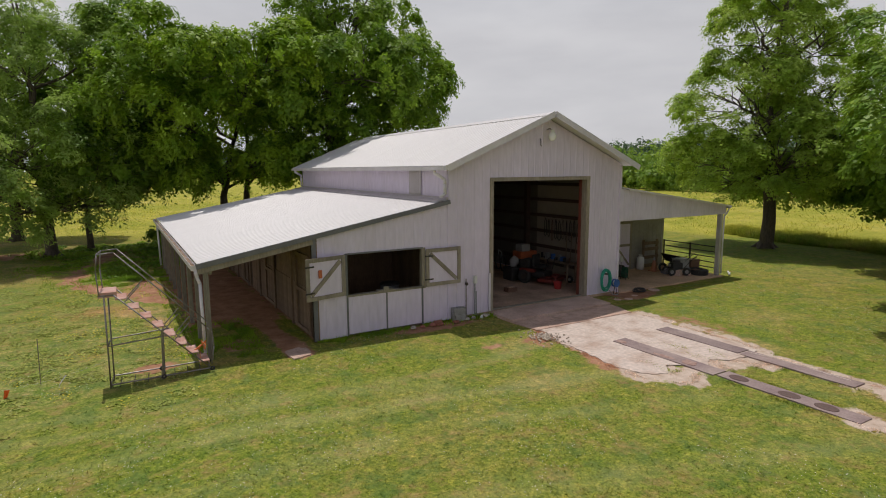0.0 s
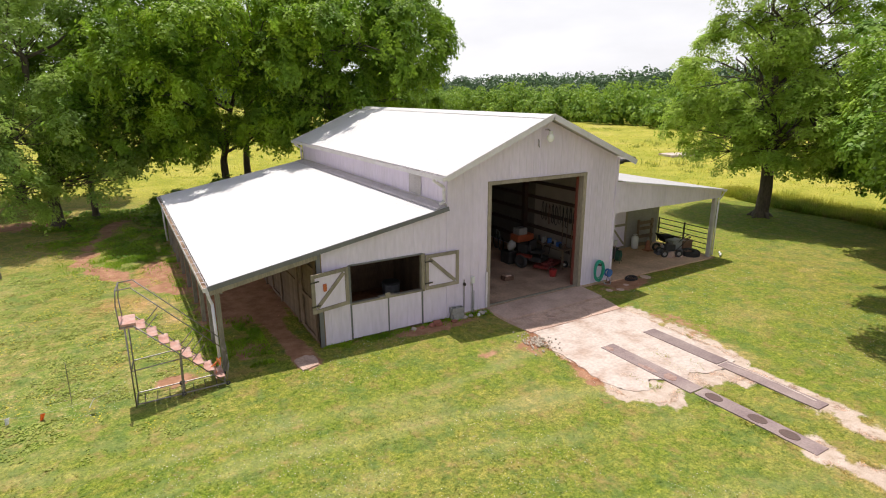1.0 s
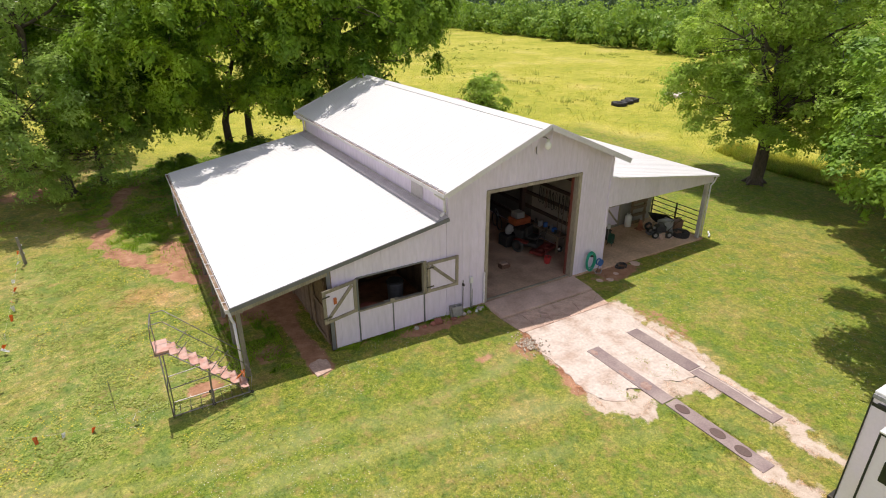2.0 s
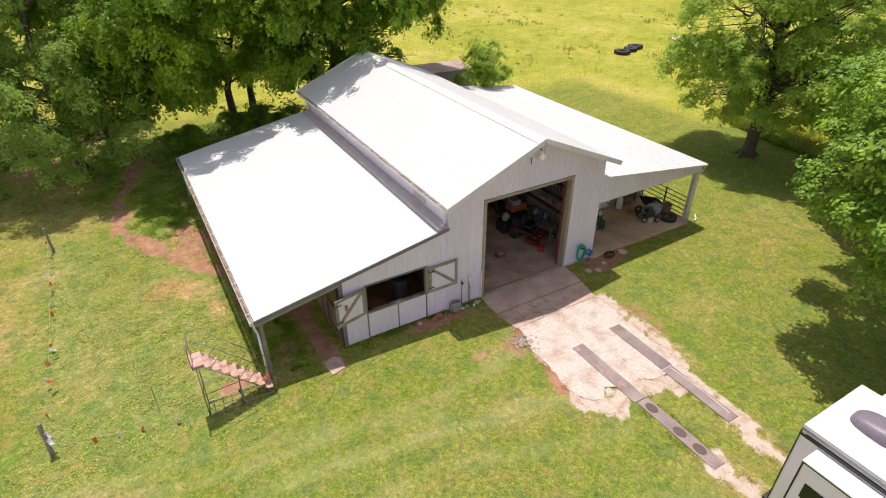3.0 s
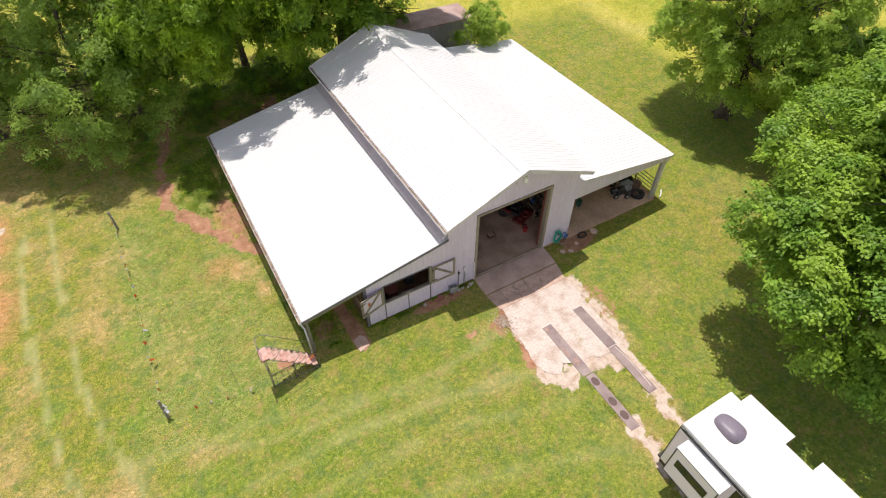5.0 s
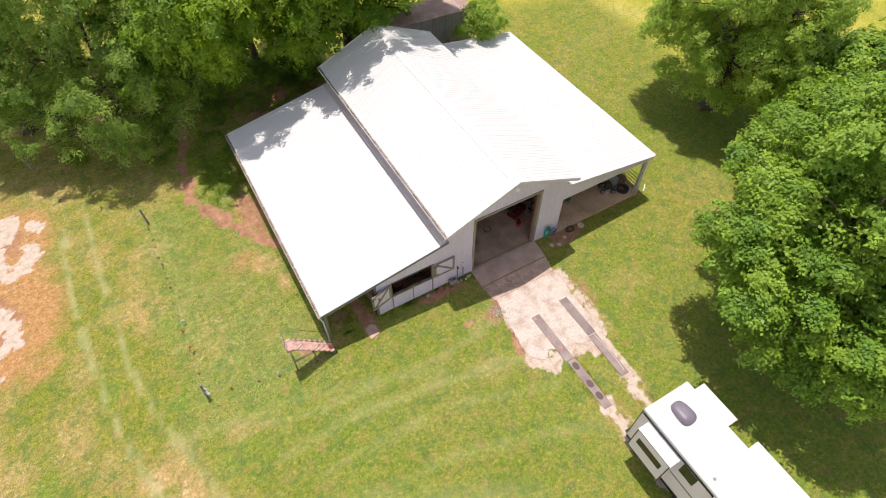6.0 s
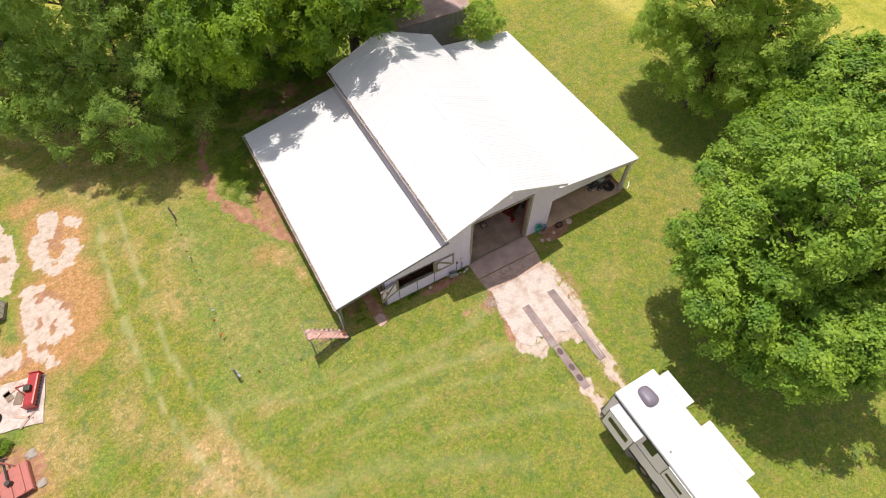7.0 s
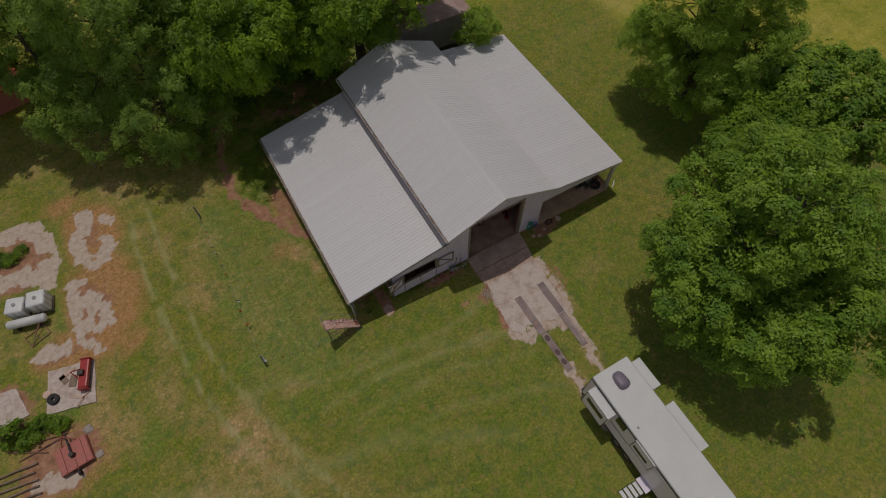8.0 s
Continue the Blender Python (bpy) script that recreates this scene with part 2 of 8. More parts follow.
def rod(bm, p, q, r, seg=8, r2=None, caps=True):
    p, q = Vector(p), Vector(q)
    d = q - p
    m = Matrix.Translation((p + q) / 2) @ d.to_track_quat("Z", "Y").to_matrix().to_4x4()
    bmesh.ops.create_cone(bm, cap_ends=caps, segments=seg, radius1=r, radius2=r if r2 is None else r2, depth=d.length, matrix=m)
    return bm


def pipe(bm, points, r, seg=8):
    for a, b in zip(points, points[1:]):
        rod(bm, a, b, r, seg)
    for c in points[1:-1]:
        bmesh.ops.create_icosphere(bm, subdivisions=1, radius=r * 1.02, matrix=Matrix.Translation(c))
    return bm


def ring(bm, centre, R, r, seg=20, tube=8, m=Matrix.Identity(4)):
    """A torus about the local z axis."""
    vs = []
    for i in range(seg):
        a = 2 * math.pi * i / seg
        vs.append([bm.verts.new(Matrix.Translation(centre) @ m @ Vector(((R + r * math.cos(2 * math.pi * j / tube)) * math.cos(a), (R + r * math.cos(2 * math.pi * j / tube)) * math.sin(a), r * math.sin(2 * math.pi * j / tube)))) for j in range(tube)])
    for i in range(seg):
        for j in range(tube):
            bm.faces.new((vs[i][j], vs[(i + 1) % seg][j], vs[(i + 1) % seg][(j + 1) % tube], vs[i][(j + 1) % tube]))
    return bm


def quads_mesh(name, verts, faces):
    me = bpy.data.meshes.new(name)
    me.from_pydata(verts, [], faces)
    me.update()
    return me


def soup(name, verts, corners, mat):
    """A mesh from numpy arrays: verts (n, 3), and faces of that many corners each, laid out in order."""
    n = len(verts)
    me = bpy.data.meshes.new(name)
    me.vertices.add(n)
    me.vertices.foreach_set("co", np.ascontiguousarray(verts, dtype=np.float32).ravel())
    me.loops.add(n)
    me.loops.foreach_set("vertex_index", np.arange(n, dtype=np.int32))
    f = n // corners
    me.polygons.add(f)
    me.polygons.foreach_set("loop_start", np.arange(0, n, corners, dtype=np.int32))
    me.update(calc_edges=True)
    me.materials.append(mat)
    return me


# ---------------------------------------------------------------- the lie of the land
RNG = np.random.RandomState(7)
LATTICE = RNG.rand(256, 256)


def fuzz(x, y, scale, seed=0):
    """Smooth noise from 0 to 1 over the plan; scale in metres."""
    x, y = np.asarray(x, dtype=float) / scale + 37.3 * (seed + 1), np.asarray(y, dtype=float) / scale + 11.7 * (seed + 1)
    i, j = np.floor(x).astype(int), np.floor(y).astype(int)
    u, v = x - i, y - j
    u, v = u * u * (3 - 2 * u), v * v * (3 - 2 * v)
    g = lambda a, b: LATTICE[a % 256, b % 256]
    return (g(i, j) * (1 - u) + g(i + 1, j) * u) * (1 - v) + (g(i, j + 1) * (1 - u) + g(i + 1, j + 1) * u) * v


def step(a, b, v):
    s = np.clip((v - a) / (b - a), 0, 1)
    return s * s * (3 - 2 * s)


def ground_z(x, y):
    x, y = np.asarray(x, dtype=float), np.asarray(y, dtype=float)
    d = np.hypot(x - 2, y - 4)
    near = step(9.0, 14.0, d)
    far = np.clip(d - 180, 0, 400) * 0.008
    return -0.02 + 0.05 * (fuzz(x, y, 2.6, 3) - 0.5) * near + 0.3 * (fuzz(x, y, 14, 4) - 0.5) * step(22, 34, d) + far + 0.022 * (fuzz(x, y, 0.7, 5) - 0.5)


def to_line(x, y, pts):
    """Distance to a bent line in the plan."""
    best = np.full(np.shape(x), 1e9)
    for (ax, ay), (bx, by) in zip(pts, pts[1:]):
        dx, dy = bx - ax, by - ay
        t = np.clip(((x - ax) * dx + (y - ay) * dy) / (dx * dx + dy * dy), 0, 1)
        best = np.minimum(best, np.hypot(x - ax - t * dx, y - ay - t * dy))
    return best


def in_box(x, y, x0, x1, y0, y1, soft=0.5):
    return step(-soft, soft, np.minimum(np.minimum(x - x0, x1 - x), np.minimum(y - y0, y1 - y)))


def blob(x, y, cx, cy, rx, ry):
    return np.clip(1.4 - np.hypot((x - cx) / rx, (y - cy) / ry), 0, 1)


DRIVE = [(1.62, -1.95), (1.55, -2.6), (1.32, -3.15), (1.3, -4.3), (1.17, -5.2), (1.38, -5.75), (1.8, -6.0), (2.2, -5.65), (2.6, -5.9), (3.0, -6.1), (3.35, -5.9), (3.7, -6.15), (4.3, -6.25), (4.85, -6.1), (5.05, -5.6), (5.06, -4.6), (5.08, -3.6), (5.17, -2.7), (5.0, -1.9)]


def soil_mask(x, y):
    """Where red earth shows through, from 0 to 1."""
    n = 0.55 * fuzz(x, y, 1.3, 1) + 0.45 * fuzz(x, y, 0.45, 2)
    m = 0.9 * step(0.7, 0.15, 0.6 * (fuzz(x, y, 0.7, 21) - 0.4) + to_line(x, y, [(-6.7, 6.9), (-7.7, 8.4), (-8.9, 10.4), (-9.75, 12.3), (-9.6, 15.6), (-8.7, 18.9), (-7.6, 22.0)]))
    m = np.maximum(m, blob(x, y, -7.1, 9.9, 0.75, 2.3) * 0.8)
    m = np.maximum(m, step(0.48, 0.15, to_line(x, y, [(-4.5, -0.7), (-4.65, 2.5), (-4.9, 6.0), (-5.0, 14.5)])))
    m = np.maximum(m, in_box(x, y, -6.6, -3.9, 2.6, 15.0, 0.7) * 0.85)
    m = np.maximum(m, blob(x, y, -5.7, 0.9, 0.8, 0.7) * 0.6)
    m = np.maximum(m, in_box(x, y, -3.9, 6.7, 0, 14.2, 0.1))
    m = np.maximum(m, in_box(x, y, 6.3, 12.9, -0.15, 14.2, 0.25))
    m = np.maximum(m, blob(x, y, 7.3, -0.5, 1.7, 0.7) * 0.75)
    m = np.maximum(m, blob(x, y, -0.2, -2.5, 0.8, 0.45) * 0.5)
    m = np.maximum(m, blob(x, y, 1.15, -2.8, 0.75, 0.7) * 0.6)
    m = np.maximum(m, blob(x, y, -0.6, -0.35, 1.9, 0.35) * 0.8)
    m = np.maximum(m, blob(x, y, -7.5, 0.05, 0.5, 0.36) * 1.0)
    m = np.maximum(m, step(1.2, 0.2, to_line(x, y, [(1.2, -1.6), (1.15, -4.0), (1.0, -6.2), (2.2, -6.9)])) * 0.36)
    m = np.maximum(m, step(1.0, 0.2, to_line(x, y, [(5.5, -1.6), (5.75, -3.4), (5.4, -5.9)])) * 0.4)
    m = np.maximum(m, step(0.36, 0.1, to_line(x, y, DRIVE[:6]) + 0.4 * (fuzz(x, y, 0.4, 35) - 0.45)) * 0.8)
    for cx, cy, rx, ry, s in ((-19.2, 14.2, 1.6, 2.6, 0.5), (-20.2, 8.8, 1.9, 2.8, 0.55), (-23.4, 14.5, 2.6, 3.6, 0.7), (-22.0, 6.6, 2.2, 0.9, 0.6), (-23.6, 0.2, 2.4, 2.2, 0.8), (-25.6, 4.4, 1.8, 2.2, 0.7)):
        m = np.maximum(m, blob(x, y, cx, cy, rx, ry) * s)
    m = np.maximum(m, blob(x, y, -12.4, 22.0, 3.2, 1.8) * 0.62)
    m = np.maximum(m, blob(x, y, -1.5, 18.0, 5, 2.6) * 0.62)
    return np.clip((m - n * 0.5) * 1.9, 0, 1)


def pale_mask(x, y):
    """Pale gravel, broken concrete and bleached hard ground."""
    n = 0.35 + 0.3 * (0.5 * fuzz(x, y, 0.8, 6) + 0.5 * fuzz(x, y, 0.3, 7))
    m = step(0.55, 0.2, to_line(x, y, [(2.78, -9.1), (2.75, -10.8), (2.8, -13)]) + 0.5 * (fuzz(x, y, 0.3, 33) - 0.4)) * 0.8
    m = np.maximum(m, step(0.5, 0.2, to_line(x, y, [(4.45, -8.4), (4.35, -10.6), (4.4, -13)]) + 0.5 * (fuzz(x, y, 0.3, 34) - 0.4)) * 0.75)
    m = np.maximum(m, step(0.45, 0.1, to_line(x, y, [(4.95, -4.2), (4.75, -6.4), (4.75, -8.6)])) * 0.65)
    m = np.maximum(m, step(0.5, 0.1, to_line(x, y, [(1.45, -2.0), (1.4, -5.0), (1.3, -6.2), (2.4, -6.3)])) * 0.5)
    m = np.maximum(m, step(0.5, 0.1, to_line(x, y, [(5.5, -2.2), (5.5, -4.4), (5.1, -5.9)])) * 0.5)
    for pts, w in (([(1.4, -5.3), (1.5, -5.9), (1.85, -6.3)], 0.5), ([(2.2, -5.7), (2.4, -6.1)], 0.34), ([(3.1, -6.0), (3.5, -6.3), (4.0, -6.2)], 0.42), ([(4.1, -6.1), (4.1, -6.8)], 0.3), ([(5.1, -2.2), (5.2, -3.6), (5.15, -6.0)], 0.22), ([(-19.1, 15.8), (-19.2, 14.9), (-19.8, 14.0), (-19.9, 13.0), (-19.6, 11.9), (-19.2, 11.6), (-18.8, 11.9), (-18.2, 12.4), (-18.2, 13.0)], 0.56), ([(-17.9, 14.8), (-17.7, 14.4)], 0.4), ([(-20.6, 10.7), (-20.9, 10.1), (-21.1, 9.2), (-21.0, 8.2), (-20.7, 7.4)], 0.5), ([(-19.9, 9.4), (-20.0, 8.7), (-20.3, 8.0), (-20.4, 7.4)], 0.5), ([(-19.4, 8.2), (-19.5, 7.6), (-19.9, 7.1)], 0.5),
                   ([(-23.4, 6.9), (-23.0, 7.1), (-22.4, 6.7), (-22.0, 6.7)], 0.42), ([(-21.2, 6.6), (-20.8, 6.1), (-20.5, 5.6)], 0.3), ([(-24.2, 16.4), (-23.1, 16.7), (-22.2, 16.3), (-21.8, 15.5), (-21.6, 14.2)], 0.6), ([(-21.8, 13.0), (-22.1, 12.0), (-22.6, 12.2), (-23.6, 12.9), (-24.6, 13.1)], 0.75), ([(-24.9, -0.4), (-24.2, -0.6), (-23.1, -0.9)], 0.5)):
        m = np.maximum(m, step(w * 1.3, w * 0.5, to_line(x, y, pts) + 0.5 * (fuzz(x, y, 0.55, 31) - 0.5) + 0.3 * (fuzz(x, y, 0.24, 32) - 0.5)) * 0.95)
    return np.clip((m - n * 0.6) * 2.2, 0, 1)


def meadow_mask(x, y):
    """Tall yellow grass beyond the mown lawn."""
    edge = np.minimum(step(19.5, 26.0, y + 0.25 * (x - 14) + 3 * (fuzz(x, y, 6, 8) - 0.5)), 1)
    right = step(0, 1.6, (x - 24.9) * 0.8 + (y - 3.5) * 0.02 + 1.6 * (fuzz(x, y, 3, 9) - 0.5)) * step(-8, -2, y)
    back = step(7.2, 9.0, y + 1.2 * (fuzz(x, y, 3, 9) - 0.5)) * step(23.5, 26, x)
    left = step(34, 46, np.hypot(x, y + 4))
    return np.clip(np.maximum.reduce([edge * step(-16, -10, x), right, back, left]), 0, 1)


def stripe_mask(x, y):
    """Pale mowing streaks and wheel tracks in the lawn."""
    m = np.zeros(np.shape(x))
    for pts, w, s in (([(-10.5, -2.4), (-7.8, -3.1), (-1.9, -3.4), (1.0, -3.1)], 0.16, 0.42), ([(-10.5, -4.2), (-6.8, -3.95), (0.2, -5.2), (3.2, -6.6)], 0.2, 0.46), ([(-9.0, -5.6), (-3.5, -5.6), (1.5, -7.2)], 0.16, 0.36), ([(-11, -7.2), (-4, -7.6), (2.0, -9.6)], 0.2, 0.32), ([(-13.7, -1.3), (-8.0, -2.2), (-2.6, -4.0)], 0.2, 0.3),
                      ([(-16.3, 14.9), (-16.7, 11.4), (-16.7, 8.1), (-16.5, 4.9), (-16.2, 2.0), (-15.9, 0.0), (-15.4, -2.0), (-14.4, -5), (-12.5, -9.5)], 0.11, 0.95), ([(-15.2, 14.3), (-15.3, 10.6), (-15.2, 7.8), (-15.0, 3.2), (-14.5, 0.5), (-13.8, -1.7), (-12.9, -4.6), (-11, -9.3)], 0.11, 0.85),
                      ([(-14, -6.3), (-8, -7.4), (-2, -10.5)], 0.4, 0.3), ([(-20, -4), (-15.5, -6)], 0.4, 0.35)):
        m = np.maximum(m, step(w * 1.9, w * 0.2, to_line(x, y, pts) + 0.22 * (fuzz(x, y, 0.7, 12) - 0.5)) * s)
    return np.clip(m * (0.45 + 0.55 * fuzz(x, y, 1.1, 13)), 0, 1)


def many(x, y, spots):
    """Several soft spots (x, y, rx, ry, strength) frayed by noise."""
    m = np.zeros(np.shape(x))
    for cx, cy, rx, ry, s in spots:
        m = np.maximum(m, blob(x, y, cx, cy, rx, ry) * s)
    return np.clip(m * 1.6 - 0.95 * (0.4 * fuzz(x, y, 0.9, 41) + 0.6 * fuzz(x, y, 0.36, 42)) + 0.1 * m, 0, 1)


def tan_mask(x, y):
    """Dry straw-coloured turf."""
    m = many(x, y, ((-14.9, -2.45, 1.0, 0.6, 1.2), (-15.0, -3.9, 1.0, 0.7, 1.2), (-13.8, -3.5, 0.5, 1.2, 1.0), (-14.4, -4.6, 0.8, 0.5, 1.0), (-13.7, 6.3, 1.8, 2.8, 0.55), (-15.4, 11.0, 1.4, 2.2, 0.55), (-7.6, 5.8, 0.9, 1.0, 0.85), (-7.2, 4.4, 0.5, 0.9, 0.8), (-17.1, 4.1, 1.2, 1.8, 0.5),
                       (-16.5, -1.1, 1.4, 1.5, 0.5), (-11.4, -2.2, 0.9, 0.6, 0.6), (-13.6, -5.6, 1.2, 1.0, 0.6), (-17.6, 1.0, 1.3, 2.4, 0.6), (-13.0, 9.5, 1.6, 2.0, 0.5), (0.3, -2.7, 1.3, 0.6, 0.65), (-0.5, -5.0, 1.6, 1.2, 0.55), (2.75, -10.0, 0.7, 1.4, 0.9), (4.4, -9.4, 0.6, 1.4, 0.9), (5.35, -5.4, 0.5, 1.6, 0.9), (5.3, -3.4, 0.4, 1.2, 0.8), (1.1, -5.4, 0.5, 1.4, 0.8), (8.0, -4.5, 1.8, 1.6, 0.5)))
    broad = np.clip(2.4 * (fuzz(x, y, 3.4, 43) * 0.42 + fuzz(x, y, 1.2, 44) * 0.33 + fuzz(x, y, 0.4, 48) * 0.25 - 0.42), 0, 1)
    return np.maximum(m, broad * (0.38 + 0.4 * step(-8, -15, x)) * (1 - 0.55 * weedy_mask(x, y)))


def lush_shade_mask(x, y):
    """Deep green turf and clover, plus tree shade painted under the two maples."""
    m = many(x, y, ((-17.7, 9.9, 1.0, 1.4, 1.0), (-17.3, 13.0, 0.8, 2.0, 0.8), (-13.4, 0.4, 0.8, 0.6, 0.9), (-19.1, -1.0, 1.0, 1.2, 0.8), (-16.0, 2.4, 0.6, 0.6, 0.9), (-11.3, -3.4, 2.6, 1.3, 0.7), (-13.1, 4.7, 0.6, 0.8, 0.9), (-21.9, 9.5, 0.5, 3.2, 0.9), (-20.7, 14.5, 0.6, 3.4, 1.0), (-22.9, 2.6, 1.4, 0.7, 1.0), (-7.6, -4.6, 3.0, 1.0, 0.6), (-3.0, -4.4, 2.5, 0.6, 0.55)))
    broad = np.clip(1.9 * (fuzz(x, y, 2.7, 45) * 0.6 + fuzz(x, y, 0.9, 46) * 0.4 - 0.5), 0, 1)
    front = in_box(x, y, -9.5, 12.0, -16.0, -1.0, 2.0) * (0.21 + 0.42 * fuzz(x, y, 2.2, 49))
    # darker green blobs put the maples' shade into the turf colour
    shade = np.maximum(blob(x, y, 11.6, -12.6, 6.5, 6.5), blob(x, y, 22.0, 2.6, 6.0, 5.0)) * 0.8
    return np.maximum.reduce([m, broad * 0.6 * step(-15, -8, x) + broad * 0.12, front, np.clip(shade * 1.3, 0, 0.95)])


def rust_mask(x, y):
    """Dead orange grass round the broken concrete."""
    return many(x, y, ((-19.0, 13.9, 2.0, 3.1, 1.25), (-19.3, 9.0, 2.4, 3.6, 1.25), (-20.6, 6.4, 2.6, 1.6, 1.2), (-22.9, 6.7, 1.2, 1.0, 1.0), (-23.6, 0.2, 2.6, 2.4, 0.9), (-18.6, 5.4, 1.2, 1.2, 0.8), (-7.3, 9.6, 0.8, 2.2, 0.8), (-20.4, 17.2, 1.6, 1.0, 0.8), (-8.6, 6.6, 1.2, 1.0, 0.6)))


def weedy_mask(x, y):
    """The unmown patch of weeds between fence and barn."""
    return in_box(x, y, -13.0, -6.6, -1.6, 12.2, 1.2) * np.clip(0.35 + fuzz(x, y, 1.6, 47), 0, 1)


def stretch_out(lo, hi, fine):
    core = np.arange(lo, hi + 1e-6, fine)
    tail, s, v = [], fine, 0.0
    while v < 3000:
        s *= 1.16
        v += s
        tail.append(v)
    tail = np.array(tail)
    return np.concatenate([lo - tail[::-1], core, hi + tail])


GX, GY = stretch_out(-28, 34, 0.24), stretch_out(-24, 34, 0.24)
gx, gy = np.meshgrid(GX, GY, indexing="ij")
g_co = np.stack([gx, gy, ground_z(gx, gy)], -1).reshape(-1, 3)
nx, ny = len(GX), len(GY)
ii, jj = np.meshgrid(np.arange(nx - 1), np.arange(ny - 1), indexing="ij")
corner = (ii * ny + jj).ravel()
g_idx = np.stack([corner, corner + ny, corner + ny + 1, corner + 1], -1).astype(np.int32)
g_me = bpy.data.meshes.new("ground")
g_me.vertices.add(len(g_co))
g_me.vertices.foreach_set("co", g_co.astype(np.float32).ravel())
g_me.loops.add(g_idx.size)
g_me.loops.foreach_set("vertex_index", g_idx.ravel())
g_me.polygons.add(len(g_idx))
g_me.polygons.foreach_set("loop_start", np.arange(0, g_idx.size, 4, dtype=np.int32))
g_me.polygons.foreach_set("use_smooth", np.ones(len(g_idx), dtype=bool))
g_me.update(calc_edges=True)


def lay_out(me, x, y, times=1):
    """Stores what grows or lies where as two layers on a mesh."""
    for layer, kinds in (("cover", (soil_mask, pale_mask, meadow_mask, stripe_mask)), ("wear", (tan_mask, lush_shade_mask, rust_mask, weedy_mask))):
        values = np.repeat(np.stack([k(x, y).ravel() for k in kinds], -1), times, 0)
        me.color_attributes.new(layer, "FLOAT_COLOR", "POINT").data.foreach_set("color", values.astype(np.float32).ravel())


lay_out(g_me, gx, gy)


def grass_tools(m):
    """Small node makers on a material, all in the lawn's own coordinates."""
    n, l = m.node_tree.nodes, m.node_tree.links
    tc = n.new("ShaderNodeTexCoord")

    def tex(scale, detail=5.0, rough=0.6):
        t = n.new("ShaderNodeTexNoise")
        t.inputs["Scale"].default_value, t.inputs["Detail"].default_value, t.inputs["Roughness"].default_value = scale, detail, rough
        l.new(tc.outputs["Object"], t.inputs["Vector"])
        return t.outputs["Fac"]

    def ramp(fac, stops):
        r = n.new("ShaderNodeValToRGB")
        els = r.color_ramp.elements
        while len(els) < len(stops):
            els.new(0.5)
        for e, (p, c) in zip(els, stops):
            e.position, e.color = p, (*c, 1)
        l.new(fac, r.inputs["Fac"])
        return r.outputs["Color"]

    def blend(fac, a, b, kind="MIX"):
        x = n.new("ShaderNodeMix")
        x.data_type, x.blend_type = "RGBA", kind
        if isinstance(fac, float):
            x.inputs["Factor"].default_value = fac
        else:
            l.new(fac, x.inputs["Factor"])
        l.new(a, x.inputs["A"])
        l.new(b, x.inputs["B"])
        return x.outputs["Result"]

    return tex, ramp, blend


def lawn_colour(tex, ramp, blend):
    lawn = ramp(tex(0.3, 6.0), [(0.34, (0.12, 0.168, 0.02)), (0.5, (0.215, 0.22, 0.03)), (0.63, (0.35, 0.26, 0.07))])
    patch = ramp(tex(1.5, 7.0, 0.7), [(0.34, (0.09, 0.15, 0.018)), (0.48, (0.195, 0.222, 0.03)), (0.58, (0.30, 0.262, 0.06)), (0.70, (0.43, 0.30, 0.14))])
    return blend(0.66, lawn, patch)


def lush_colour(tex, ramp, blend):
    return blend(0.6, ramp(tex(0.8, 6.0), [(0.34, (0.105, 0.19, 0.022)), (0.5, (0.155, 0.24, 0.03)), (0.66, (0.25, 0.285, 0.05))]), ramp(tex(5.0, 6.0, 0.7), [(0.34, (0.09, 0.175, 0.025)), (0.5, (0.17, 0.25, 0.035)), (0.64, (0.30, 0.33, 0.10))]))


def meadow_colour(tex, ramp, blend):
    meadow = ramp(tex(0.09, 8.0, 0.65), [(0.34, (0.20, 0.25, 0.03)), (0.46, (0.30, 0.315, 0.05)), (0.54, (0.40, 0.37, 0.07)), (0.64, (0.50, 0.42, 0.15))])
    return blend(0.5, meadow, ramp(tex(0.7, 8.0, 0.72), [(0.34, (0.14, 0.20, 0.025)), (0.46, (0.31, 0.315, 0.04)), (0.58, (0.43, 0.38, 0.07)), (0.70, (0.54, 0.44, 0.14))]))


